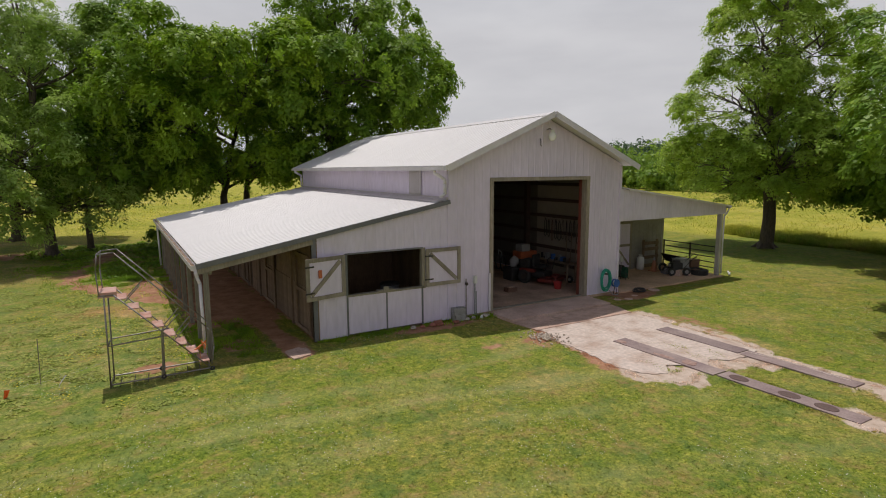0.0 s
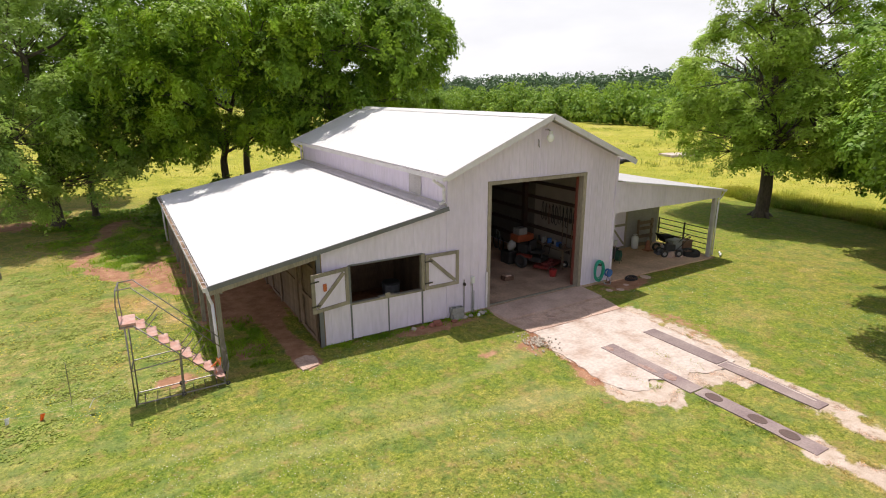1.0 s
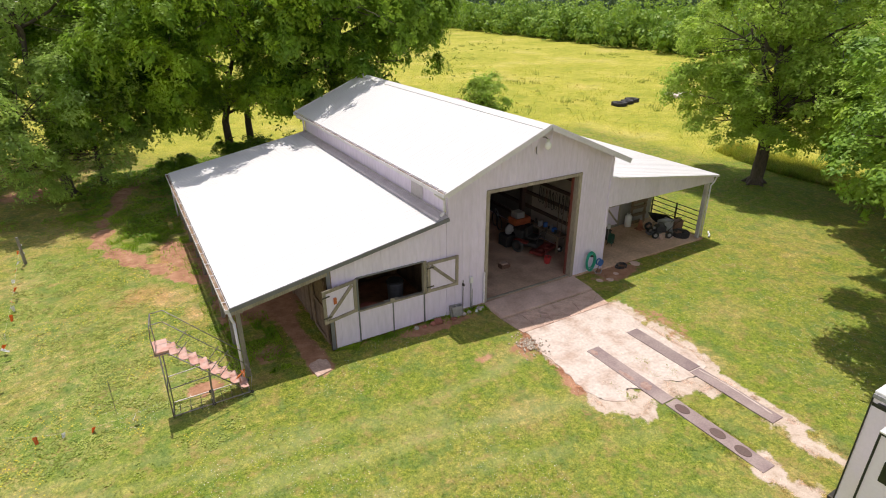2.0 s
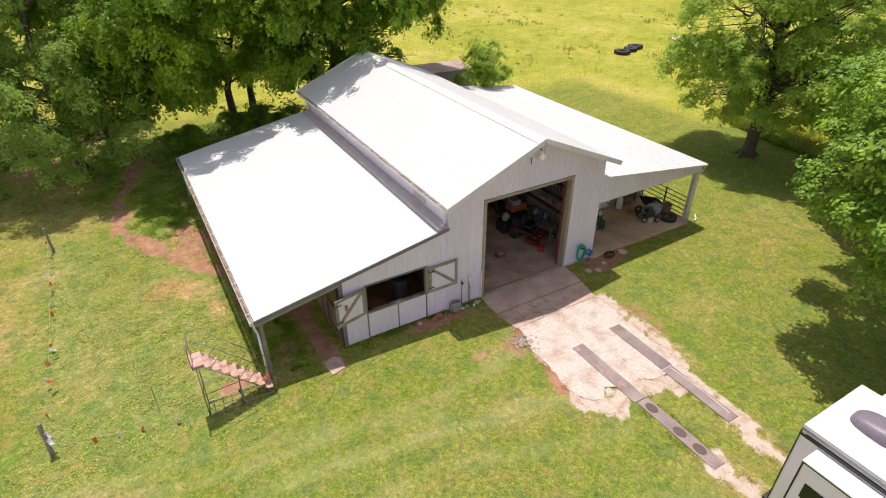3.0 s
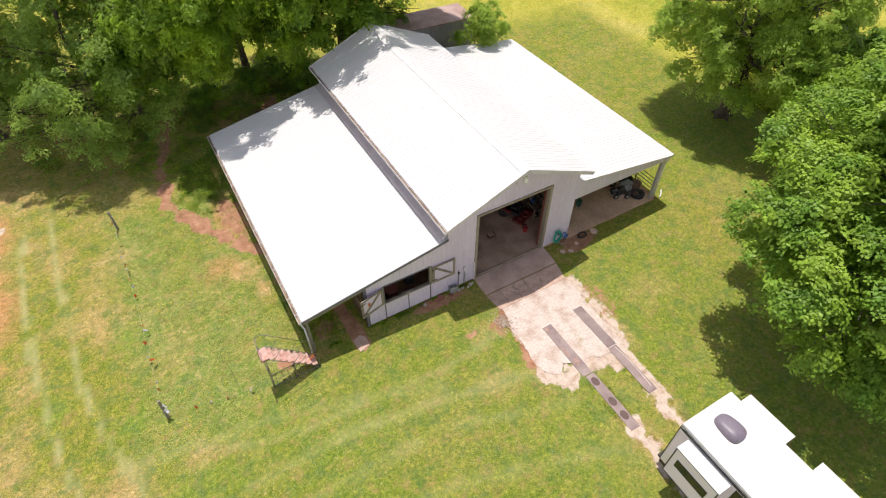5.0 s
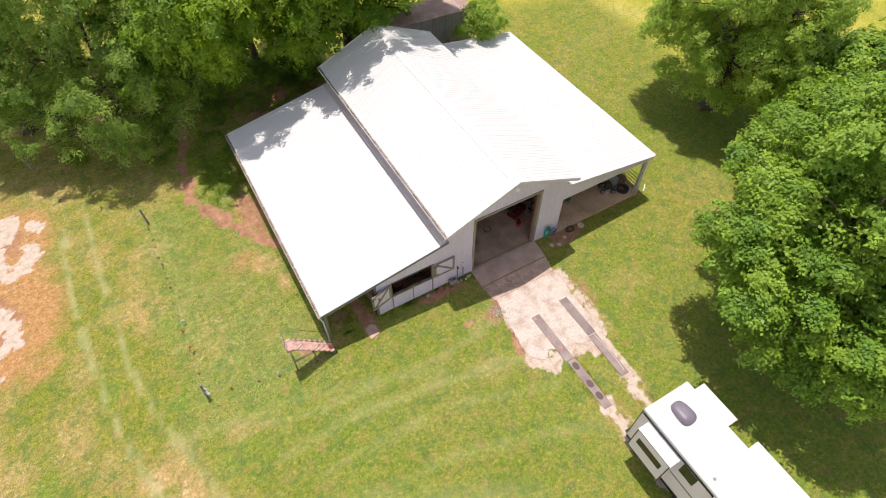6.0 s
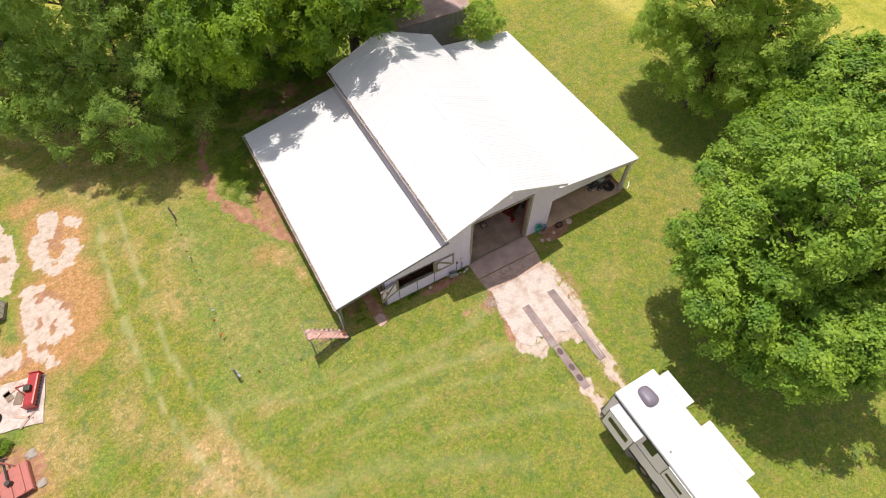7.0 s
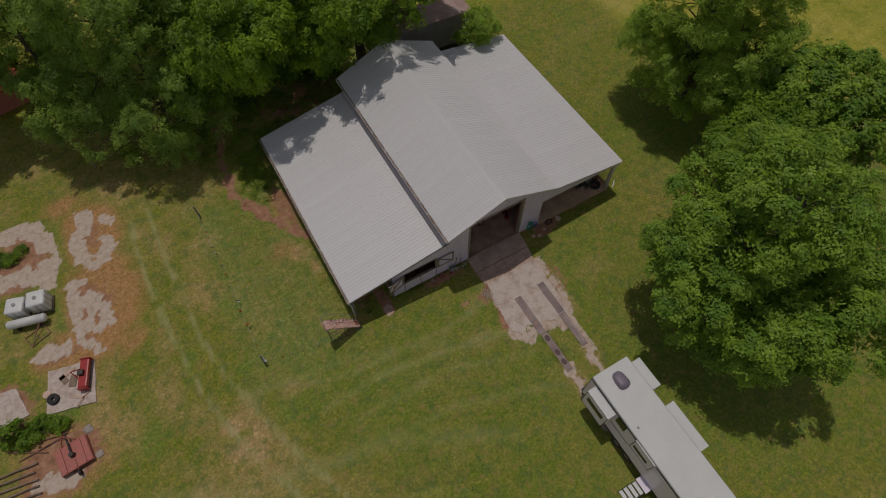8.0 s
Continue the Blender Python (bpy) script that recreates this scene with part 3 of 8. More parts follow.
def ground_material(name, blade=0.0):
    """Turf, earth and gravel laid out by the masks; blade: how much light shines through when it clothes grass blades."""
    m = bpy.data.materials.new(name)
    m.use_nodes = True
    n, l = m.node_tree.nodes, m.node_tree.links
    bsdf = n["Principled BSDF"]
    bsdf.inputs["Roughness"].default_value = 0.9
    bsdf.inputs["Specular IOR Level"].default_value = 0.08
    at = n.new("ShaderNodeVertexColor")
    at.layer_name = "cover"
    sep = n.new("ShaderNodeSeparateColor")
    l.new(at.outputs["Color"], sep.inputs["Color"])
    tex, ramp, blend = grass_tools(m)
    tuft = ramp(tex(3.6, 8.0, 0.78), [(0.32, (0.06, 0.115, 0.016)), (0.48, (0.18, 0.23, 0.032)), (0.58, (0.27, 0.265, 0.048)), (0.74, (0.43, 0.37, 0.13))])
    grass = blend(0.5, lawn_colour(tex, ramp, blend), tuft)
    speck = ramp(tex(24.0, 4.0, 0.7), [(0.36, (0.5, 0.56, 0.48)), (0.5, (1.0, 1.0, 1.0)), (0.64, (1.6, 1.5, 1.5))])
    clump = ramp(tex(6.5, 5.0, 0.7), [(0.39, (0.46, 0.60, 0.55)), (0.47, (0.90, 0.95, 0.92)), (0.54, (1.14, 1.08, 1.04)), (0.62, (1.70, 1.48, 1.40))])
    speck = blend(0.62, speck, clump, "MULTIPLY")
    grass = blend(0.8, grass, speck, "MULTIPLY")
    meadow = blend(0.5, meadow_colour(tex, ramp, blend), speck, "MULTIPLY")
    dry = ramp(tex(1.5), [(0.3, (0.34, 0.355, 0.14)), (0.7, (0.50, 0.45, 0.24))])
    soil = ramp(tex(2.2, 7.0, 0.65), [(0.3, (0.26, 0.13, 0.075)), (0.55, (0.42, 0.225, 0.14)), (0.75, (0.52, 0.325, 0.215))])
    pale = ramp(tex(3.0, 7.0, 0.7), [(0.3, (0.38, 0.27, 0.19)), (0.46, (0.55, 0.44, 0.36)), (0.7, (0.67, 0.56, 0.485))])
    at2 = n.new("ShaderNodeVertexColor")
    at2.layer_name = "wear"
    sep2 = n.new("ShaderNodeSeparateColor")
    l.new(at2.outputs["Color"], sep2.inputs["Color"])
    lush = lush_colour(tex, ramp, blend)
    straw = ramp(tex(2.8, 8.0, 0.72), [(0.3, (0.26, 0.225, 0.06)), (0.46, (0.475, 0.31, 0.145)), (0.66, (0.63, 0.425, 0.25))])
    weedy = ramp(tex(3.0, 8.0, 0.8), [(0.34, (0.075, 0.15, 0.025)), (0.46, (0.165, 0.245, 0.05)), (0.55, (0.25, 0.285, 0.09)), (0.66, (0.42, 0.31, 0.17))])
    rust = ramp(tex(3.4, 8.0, 0.72), [(0.32, (0.27, 0.175, 0.05)), (0.46, (0.45, 0.225, 0.10)), (0.68, (0.58, 0.33, 0.18))])

    def part_of(fac, most):
        k = n.new("ShaderNodeMath")
        k.operation = "MULTIPLY"
        k.inputs[1].default_value = most
        l.new(fac, k.inputs[0])
        return k.outputs["Value"]

    def above(fac, low, high, most):
        k = n.new("ShaderNodeMapRange")
        k.inputs["From Min"].default_value, k.inputs["From Max"].default_value, k.inputs["To Max"].default_value = low, high, most
        l.new(fac, k.inputs["Value"])
        return k.outputs["Result"]

    grass = blend(part_of(at2.outputs["Alpha"], 0.75), grass, blend(0.6, weedy, speck, "MULTIPLY"))
    straw = blend(0.7, straw, speck, "MULTIPLY")
    grass = blend(part_of(sep2.outputs["Red"], 0.85), grass, straw)
    # lush turf; the same green also paints the shade under the maples
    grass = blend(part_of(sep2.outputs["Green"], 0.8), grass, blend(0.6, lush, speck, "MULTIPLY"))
    blotch = tex(1.9, 9.0, 0.74)
    grass = blend(above(blotch, 0.51, 0.62, 0.58), grass, ramp(tex(9.0, 4.0, 0.7), [(0.35, (0.20, 0.165, 0.05)), (0.6, (0.42, 0.27, 0.12)), (0.75, (0.58, 0.40, 0.22))]))
    grass = blend(above(tex(1.3, 9.0, 0.74), 0.51, 0.60, 0.6), grass, ramp(tex(8.0, 4.0, 0.7), [(0.35, (0.06, 0.12, 0.03)), (0.6, (0.15, 0.225, 0.06)), (0.75, (0.28, 0.32, 0.13))]))
    grass = blend(part_of(sep2.outputs["Blue"], 0.85), grass, blend(0.6, rust, speck, "MULTIPLY"))
    col = blend(sep.outputs["Blue"], grass, meadow)
    soft = n.new("ShaderNodeMath")
    soft.operation = "MULTIPLY"
    soft.inputs[1].default_value = 0.8
    l.new(at.outputs["Alpha"], soft.inputs[0])
    col = blend(soft.outputs["Value"], col, dry)

    def torn(mask, scale, wide):
        """Frays a soft mask with fine noise."""
        add = n.new("ShaderNodeMath")
        add.operation = "ADD"
        l.new(mask, add.inputs[0])
        off = n.new("ShaderNodeMapRange")
        off.inputs["From Min"].default_value, off.inputs["From Max"].default_value = 0.2, 0.8
        off.inputs["To Min"].default_value, off.inputs["To Max"].default_value = -wide, wide
        l.new(tex(scale, 6.0, 0.7), off.inputs["Value"])
        l.new(off.outputs["Result"], add.inputs[1])
        cut = n.new("ShaderNodeMapRange")
        cut.interpolation_type = "SMOOTHSTEP"
        cut.inputs["From Min"].default_value, cut.inputs["From Max"].default_value = 0.32, 0.68
        l.new(add.outputs["Value"], cut.inputs["Value"])
        return cut.outputs["Result"]

    col = blend(torn(sep.outputs["Red"], 3.2, 0.55), col, soil)
    col = blend(torn(sep.outputs["Green"], 5.0, 0.45), col, pale)
    if blade:
        geo = n.new("ShaderNodeNewGeometry")
        mr = n.new("ShaderNodeMapRange")
        mr.inputs["To Min"].default_value, mr.inputs["To Max"].default_value = 1.05, 1.95
        l.new(geo.outputs["Random Per Island"], mr.inputs["Value"])
        hsv = n.new("ShaderNodeHueSaturation")
        l.new(col, hsv.inputs["Color"])
        l.new(mr.outputs["Result"], hsv.inputs["Value"])
        l.new(hsv.outputs["Color"], bsdf.inputs["Base Color"])
        tr = n.new("ShaderNodeBsdfTranslucent")
        l.new(hsv.outputs["Color"], tr.inputs["Color"])
        ms = n.new("ShaderNodeMixShader")
        ms.inputs["Fac"].default_value = blade
        l.new(bsdf.outputs["BSDF"], ms.inputs[1])
        l.new(tr.outputs["BSDF"], ms.inputs[2])
        l.new(ms.outputs["Shader"], n["Material Output"].inputs["Surface"])
        return m
    l.new(col, bsdf.inputs["Base Color"])
    b = n.new("ShaderNodeBump")
    b.inputs["Strength"].default_value, b.inputs["Distance"].default_value = 0.8, 0.05
    l.new(tex(9.0, 6.0, 0.7), b.inputs["Height"])
    l.new(b.outputs["Normal"], bsdf.inputs["Normal"])
    return m


M_BLADE = ground_material("grass_blades", 0.55)
g_me.materials.append(ground_material("lawn_and_earth"))
ground = tagged(new("ground", g_me), "mown lawn with red earth paths and yellow meadow beyond", "ground", kind="structure")


# ---------------------------------------------------------------- barn
W, DEEP = 6.8, 13.95
EAVE, RIDGE = 4.46, 5.88
LX, RX = -6.5, 12.95
L_IN, L_OUT = 3.46, 2.25
R_IN, R_OUT = 3.66, 2.82
barn = thing("barn", (0, 0, 0), "grey ribbed metal horse barn with white metal roof and two lean-tos", "barn")
RIB = 0.28


def l_top(x):
    return L_IN + (L_IN - L_OUT) * x / 6.5


def r_top(x):
    return R_IN + (R_OUT - R_IN) * (x - W) / (RX - W)


def gable(x):
    return EAVE + (RIDGE - EAVE) * (1 - abs(x - W / 2) / (W / 2))


def siding(parent, cells, to_world, u0, u1, sheet=0.915, mat=M_SIDING, thick=0.05, inner=None):
    """Ribbed sheets between u0 and u1. cells: (ua, ub, low, high) with low and high as functions of u. to_world(u, out, z)."""
    cuts = [u0]
    while cuts[-1] + sheet < u1 - 0.1:
        cuts.append(cuts[-1] + sheet)
    cuts.append(u1)
    for a, b in zip(cuts, cuts[1:]):
        verts, faces = [], []
        marks = {a, b}
        for ua, ub, _, _ in cells:
            marks |= {u for u in (ua, ub) if a < u < b}
        k = math.floor(a / RIB)
        while k * RIB < b + RIB:
            marks |= {u for u in (k * RIB - 0.035, k * RIB - 0.015, k * RIB + 0.015, k * RIB + 0.035, k * RIB + 0.14) if a < u < b}
            k += 1
        marks = sorted(marks)

        def rise(u):
            d = abs(u - round(u / RIB) * RIB)
            return 0.009 * min(1.0, max(0.0, (0.0351 - d) / 0.02))

        for p, q in zip(marks, marks[1:]):
            if q - p < 1e-5:
                continue
            mid = (p + q) / 2
            for ua, ub, low, high in cells:
                if ua <= mid <= ub and high(mid) - low(mid) > 0.02:
                    s = len(verts)
                    verts += [to_world(p, rise(p), low(p)), to_world(q, rise(q), low(q)), to_world(q, rise(q), high(q)), to_world(p, rise(p), high(p)),
                              to_world(p, -thick, low(p)), to_world(q, -thick, low(q)), to_world(q, -thick, high(q)), to_world(p, -thick, high(p))]
                    faces += [(s, s + 1, s + 2, s + 3), (s + 5, s + 4, s + 7, s + 6), (s + 3, s + 2, s + 6, s + 7), (s + 1, s, s + 4, s + 5), (s, s + 3, s + 7, s + 4), (s + 2, s + 1, s + 5, s + 6)]
        if verts:
            mesh_part("siding_panel", quads_mesh("siding_panel", verts, faces), mat, parent)


flat = lambda v: (lambda u: v)
FRONT = lambda u, o, z: (u, -o, z)

# front of the main bay, with the tall door opening
D0, D1, DTOP = 1.50, 5.24, 3.94
bm = bmesh.new()
box(bm, 0.0, W, 0.055, 0.10, 0.0, 0.12)
front_wall = part("wall", bm, M_POST, barn, "grey ribbed gable wall with tall door opening")
siding(front_wall, [(0.0, D0, flat(0.02), gable), (D0, D1, flat(DTOP), gable), (D1, W, flat(0.02), gable)], FRONT, 0.0, W)
# the stall front under the left lean-to
W0, W1, WLO, WHI = -3.05, -0.86, 1.10, 2.15
SL = -3.9
bm = bmesh.new()
box(bm, SL, 0.0, 0.055, 0.10, 0.0, 0.10)
stall_wall = part("wall", bm, M_POST, barn, "grey stall front with wide window opening")
top_l = lambda u: l_top(u) - 0.05
siding(stall_wall, [(SL, W0, flat(0.02), top_l), (W0, W1, flat(WHI), top_l), (W1, -0.004, flat(0.02), top_l)], FRONT, SL, -0.004)
# header band under the right lean-to roof
bm = bmesh.new()
box(bm, W + 0.01, RX - 0.3, 0.06, 0.11, 2.50, 2.72)
header = part("wall", bm, M_POST, barn, "grey siding band over open bay")
siding(header, [(W + 0.004, RX - 0.1, flat(2.49), lambda u: r_top(u) - 0.04)], FRONT, W + 0.004, RX - 0.1)
# left and right long sides of the main bay
SIDE_L = lambda u, o, z: (-o, u, z)
SIDE_R = lambda u, o, z: (W + o, u, z)
bm = bmesh.new()
box(bm, 0.06, 0.12, 0.1, DEEP, EAVE - 0.3, EAVE - 0.1)
side_l = part("wall", bm, M_POST, barn)
siding(side_l, [(0.06, DEEP, flat(0.02), flat(EAVE))], SIDE_L, 0.06, DEEP)
bm = bmesh.new()
box(bm, W - 0.12, W - 0.06, 0.1, DEEP, EAVE - 0.3, EAVE - 0.1)
side_r = part("wall", bm, M_POST, barn)
siding(side_r, [(0.06, DEEP, flat(0.02), flat(EAVE))], SIDE_R, 0.06, DEEP)
# back walls
BACK = lambda u, o, z: (u, DEEP + o, z)
bm = bmesh.new()
box(bm, SL, RX - 0.2, DEEP - 0.12, DEEP - 0.06, 0.0, 0.12)
back = part("wall", bm, M_POST, barn)
siding(back, [(SL, 0.0, flat(0.02), top_l), (0.0, W, flat(0.02), gable), (W, RX - 0.2, flat(0.02), lambda u: r_top(u) - 0.04)], BACK, SL, RX - 0.2)
# enclosed room under the right lean-to
RY = 2.8
ROOM = lambda u, o, z: (u, RY - o, z)
bm = bmesh.new()
box(bm, W + 0.06, RX - 0.2, RY + 0.06, RY + 0.1, 0.0, 0.12)
room_wall = part("wall", bm, M_POST, barn, "grey wall of the enclosed room, bay shade in its colour")
siding(room_wall, [(W + 0.06, RX - 0.2, flat(0.02), lambda u: r_top(u) - 0.06)], ROOM, W + 0.06, RX - 0.2, mat=M_SHADEDWALL)
ROOMS = lambda u, o, z: (RX - 0.22 + o, u, z)
bm = bmesh.new()
box(bm, RX - 0.36, RX - 0.3, RY + 0.05, DEEP, 0.0, 0.12)
room_side = part("wall", bm, M_POST, barn)
siding(room_side, [(RY, DEEP, flat(0.02), flat(R_OUT - 0.04))], ROOMS, RY, DEEP)


def roof_slope(name, eave_pt, along, up, sheets, label, under=0.02):
    """Ribbed roof sheets; along: the whole eave, up: from eave to top, both as vectors."""
    along, up, eave_pt = Vector(along), Vector(up), Vector(eave_pt)
    nrm = along.cross(up).normalized()
    if nrm.z < 0:
        nrm = -nrm
    bm = bmesh.new()
    for k in range(1, 7):
        c = eave_pt + up * (k - 0.5) / 6 - nrm * 0.07
        u = up.normalized() * 0.03
        d = nrm * 0.045
        a0 = along.normalized()
        vs = [bm.verts.new(c + s * u + e * d + (along - a0 * 0.45 if f else a0 * 0.58)) for f in (0, 1) for s, e in ((-1, -1), (1, -1), (1, 1), (-1, 1))]
        for q in ((0, 1, 2, 3), (7, 6, 5, 4), (0, 4, 5, 1), (1, 5, 6, 2), (2, 6, 7, 3), (3, 7, 4, 0)):
            bm.faces.new([vs[i] for i in q])
    roof = part(name, bm, M_WOOD, barn, label)
    w = along.length / sheets
    a = along.normalized()
    verts, faces = [], []
    marks = []
    for r in range(4):
        c = (r + 0.5) * w / 4
        marks += [(c - w / 8 + 0.001 if r == 0 else c - 0.075, 0), (c - 0.032, 0), (c - 0.014, 0.013), (c + 0.014, 0.013), (c + 0.032, 0)]
    marks = [(0.0, 0)] + marks[1:] + [(w - 0.004, 0)]
    for m, h in marks:
        verts += [a * m + nrm * h, a * m + up + nrm * h, a * m - nrm * under, a * m + up - nrm * under]
    for i in range(len(marks) - 1):
        s = i * 4
        faces += [(s, s + 4, s + 5, s + 1), (s + 2, s + 3, s + 7, s + 6), (s, s + 2, s + 6, s + 4), (s + 1, s + 5, s + 7, s + 3)]
    e = (len(marks) - 1) * 4
    faces += [(0, 1, 3, 2), (e, e + 2, e + 3, e + 1)]
    me = quads_mesh("roof_sheet", [tuple(v) for v in verts], faces)
    for k in range(sheets):
        mesh_part("roof_sheet", me, M_ROOF, roof, at=Matrix.Translation(eave_pt + a * (k * w)))
    return roof


OH, BACKOH = 0.50, 0.38
SIDEOH = 0.30
slope = (RIDGE - EAVE) / (W / 2)
Y0, Y1 = -OH, DEEP + BACKOH
roof_l = roof_slope("roof", (-SIDEOH, Y0, EAVE - slope * SIDEOH + 0.06), (0, Y1 - Y0, 0), (W / 2 + SIDEOH, 0, slope * (W / 2 + SIDEOH)), 17, "white ribbed metal roof slope")
roof_slope("roof", (W + SIDEOH, Y0, EAVE - slope * SIDEOH + 0.06), (0, Y1 - Y0, 0), (-W / 2 - SIDEOH, 0, slope * (W / 2 + SIDEOH)), 17, "white ribbed metal roof slope")
roof_slope("roof", (LX - 0.05, -0.08, l_top(LX - 0.05)), (0, 14.1, 0), (-LX + 0.02, 0, l_top(-0.03) - l_top(LX - 0.05)), 16, "white ribbed lean-to roof, shaded at the back")
roof_slope("roof", (RX + 0.02, -0.1, r_top(RX + 0.02)), (0, 14.12, 0), (W + 0.05 - RX - 0.02, 0, r_top(W + 0.03) - r_top(RX + 0.02)), 16, "white ribbed lean-to roof")
# ridge cap
bm = bmesh.new()
for s in (-1, 1):
    m = Matrix.Translation((W / 2, (Y0 + Y1) / 2, RIDGE + 0.070)) @ Matrix.Rotation(s * math.atan(slope), 4, "Y") @ Matrix.Translation((s * 0.14, 0, 0)) @ Matrix.Diagonal((0.28, Y1 - Y0 + 0.02, 0.036, 1))
    bmesh.ops.create_cube(bm, size=1.0, matrix=m)
part("ridge_cap", bm, M_ROOF, roof_l)


def sloped_bar(bm, a, b, wide, tall, y=None):
    """A bar from a to b with its depth along y (wide) and its height across (tall)."""
    a, b = Vector(a), Vector(b)
    d = b - a
    m = Matrix.Translation((a + b) / 2) @ Matrix.Rotation(-math.atan2(d.z, d.x), 4, "Y") @ Matrix.Diagonal((d.length, wide, tall, 1))
    bmesh.ops.create_cube(bm, size=1.0, matrix=m)
    return bm


# rake boards, fascias, corner trims
for yy in (Y0 - 0.012, Y1 + 0.012):
    for sgn in (-1, 1):
        bm = bmesh.new()
        sloped_bar(bm, (W / 2 + sgn * (W / 2 + SIDEOH + 0.02), yy, EAVE - slope * SIDEOH - 0.01), (W / 2, yy, RIDGE + 0.02), 0.03, 0.17)
        part("rake_board", bm, M_TRIM, barn, "white metal rake trim")
bm = bmesh.new()
sloped_bar(bm, (LX - 0.08, -0.10, l_top(LX - 0.08) - 0.055), (0.0, -0.10, l_top(0.0) - 0.055), 0.035, 0.12)
part("rake_board", bm, M_DARKTRIM, barn, "dark grey rake trim")
bm = bmesh.new()
sloped_bar(bm, (LX - 0.04, -0.04, l_top(LX - 0.04) - 0.17), (SL - 0.02, -0.04, l_top(SL - 0.02) - 0.17), 0.05, 0.15)
part("beam", bm, M_WOOD, barn, "weathered wooden rafter")
bm = bmesh.new()
sloped_bar(bm, (W + 0.31, -0.12, r_top(W + 0.31) - 0.03), (RX + 0.05, -0.12, r_top(RX + 0.05) - 0.03), 0.03, 0.07)
part("rake_board", bm, M_TRIM, barn)
for x0, x1, z1, mt in ((SL - 0.05, SL + 0.06, 2.62, M_DARKTRIM), (-0.05, 0.05, 3.4, M_SIDING), (W - 0.04, W + 0.05, 4.42, M_SIDING)):
    bm = bmesh.new()
    box(bm, x0, x1, -0.045 if mt is M_DARKTRIM else -0.03, 0.06, 0.02, z1)
    part("corner_trim", bm, mt, barn)
# roof-to-wall flashing along the left side
bm = bmesh.new()
sloped_bar(bm, (-0.42, 6.96, l_top(-0.42) + 0.026), (-0.03, 6.96, l_top(-0.03) + 0.032), 14.0, 0.008)
box(bm, -0.045, -0.03, -0.05, 14.0, 3.47, 3.53)
part("flashing", bm, material("flashing_metal", (0.56, 0.52, 0.53), 0.6, second=(0.44, 0.38, 0.37), scale=2, amount=0.6), barn, "dull grey roof flashing")
# a duller replacement sheet in the strip above the lean-to
siding(side_l, [(1.55, 2.37, flat(3.54), flat(4.30))], lambda u, o, z: (-0.024 - o, u, z), 1.55, 2.37, mat=material("dull_panel", (0.47, 0.43, 0.45), 0.6, second=(0.38, 0.35, 0.36), scale=2, amount=0.5), thick=0.003)
M_LITTER = material("leaf_litter", (0.17, 0.105, 0.06), 0.95, second=(0.36, 0.27, 0.20), scale=2.2, amount=1.0, fine=16, fine_amount=0.4, bump=0.5)


def gutter(x, y0, y1, z, name="gutter"):
    bm = bmesh.new()
    for dx0, dx1, dz0, dz1 in ((-0.11, -0.10, 0, 0.10), (-0.11, 0.0, -0.01, 0.0), (-0.006, 0.004, 0, 0.10)):
        box(bm, x + dx0, x + dx1, y0, y1, z + dz0, z + dz1)
    box(bm, x - 0.11, x, y0 - 0.01, y0, z - 0.01, z + 0.1)
    box(bm, x - 0.11, x, y1, y1 + 0.01, z - 0.01, z + 0.1)
    g = part(name, bm, M_TRIM, barn, "white metal gutter")
    part("leaf_litter", box(bmesh.new(), x - 0.099, x - 0.007, y0 + 0.01, y1 - 0.01, z + 0.001, z + 0.06), M_LITTER, g, "brown leaves lying in the gutter")
    n = int((y1 - y0) / 0.9)
    for k in range(n):
        b2 = bmesh.new()
        box(b2, x - 0.115, x + 0.02, y0 + (k + 0.5) * 0.9 - 0.015, y0 + (k + 0.5) * 0.9 + 0.015, z + 0.098, z + 0.108)
        part("gutter_strap", b2, M_TRIM, g)


gutter(-SIDEOH - 0.02, Y0, Y1, EAVE - slope * SIDEOH - 0.06)
gutter(LX - 0.07, -0.08, 14.0, L_OUT - 0.14)
for pts, r in (([(-0.37, 0.12, 4.30), (-0.37, 0.12, 4.20), (-0.11, 0.02, 4.02), (-0.10, 0.02, 3.9), (-0.10, 0.02, 3.62), (-0.26, -0.02, 3.54)], 0.048),
               ([(-0.37, 13.9, 4.30), (-0.37, 13.9, 4.2), (-0.11, 13.85, 4.04), (-0.10, 13.85, 3.5)], 0.048),
               ([(LX - 0.1, -0.05, 2.11), (LX - 0.07, -0.1, 1.95), (LX - 0.02, -0.1, 1.8), (LX + 0.0, -0.1, 0.22), (LX - 0.07, -0.3, 0.12)], 0.036),
               ([(LX - 0.1, 13.95, 2.11), (LX - 0.04, 14.02, 1.9), (LX + 0.0, 14.05, 0.15)], 0.04),
               ([(RX + 0.03, -0.06, 2.76), (RX - 0.15, -0.08, 2.55), (RX - 0.25, -0.03, 2.4), (RX - 0.25, -0.03, 0.1)], 0.03)):
    bm = bmesh.new()
    pipe(bm, pts, r)
    part("downspout", bm, M_TRIM, barn, "white downspout", smooth=True)
bm = bmesh.new()
box(bm, RX + 0.02, RX + 0.12, -0.06, 14.0, R_OUT - 0.11, R_OUT - 0.01)
part("fascia", bm, M_TRIM, barn)

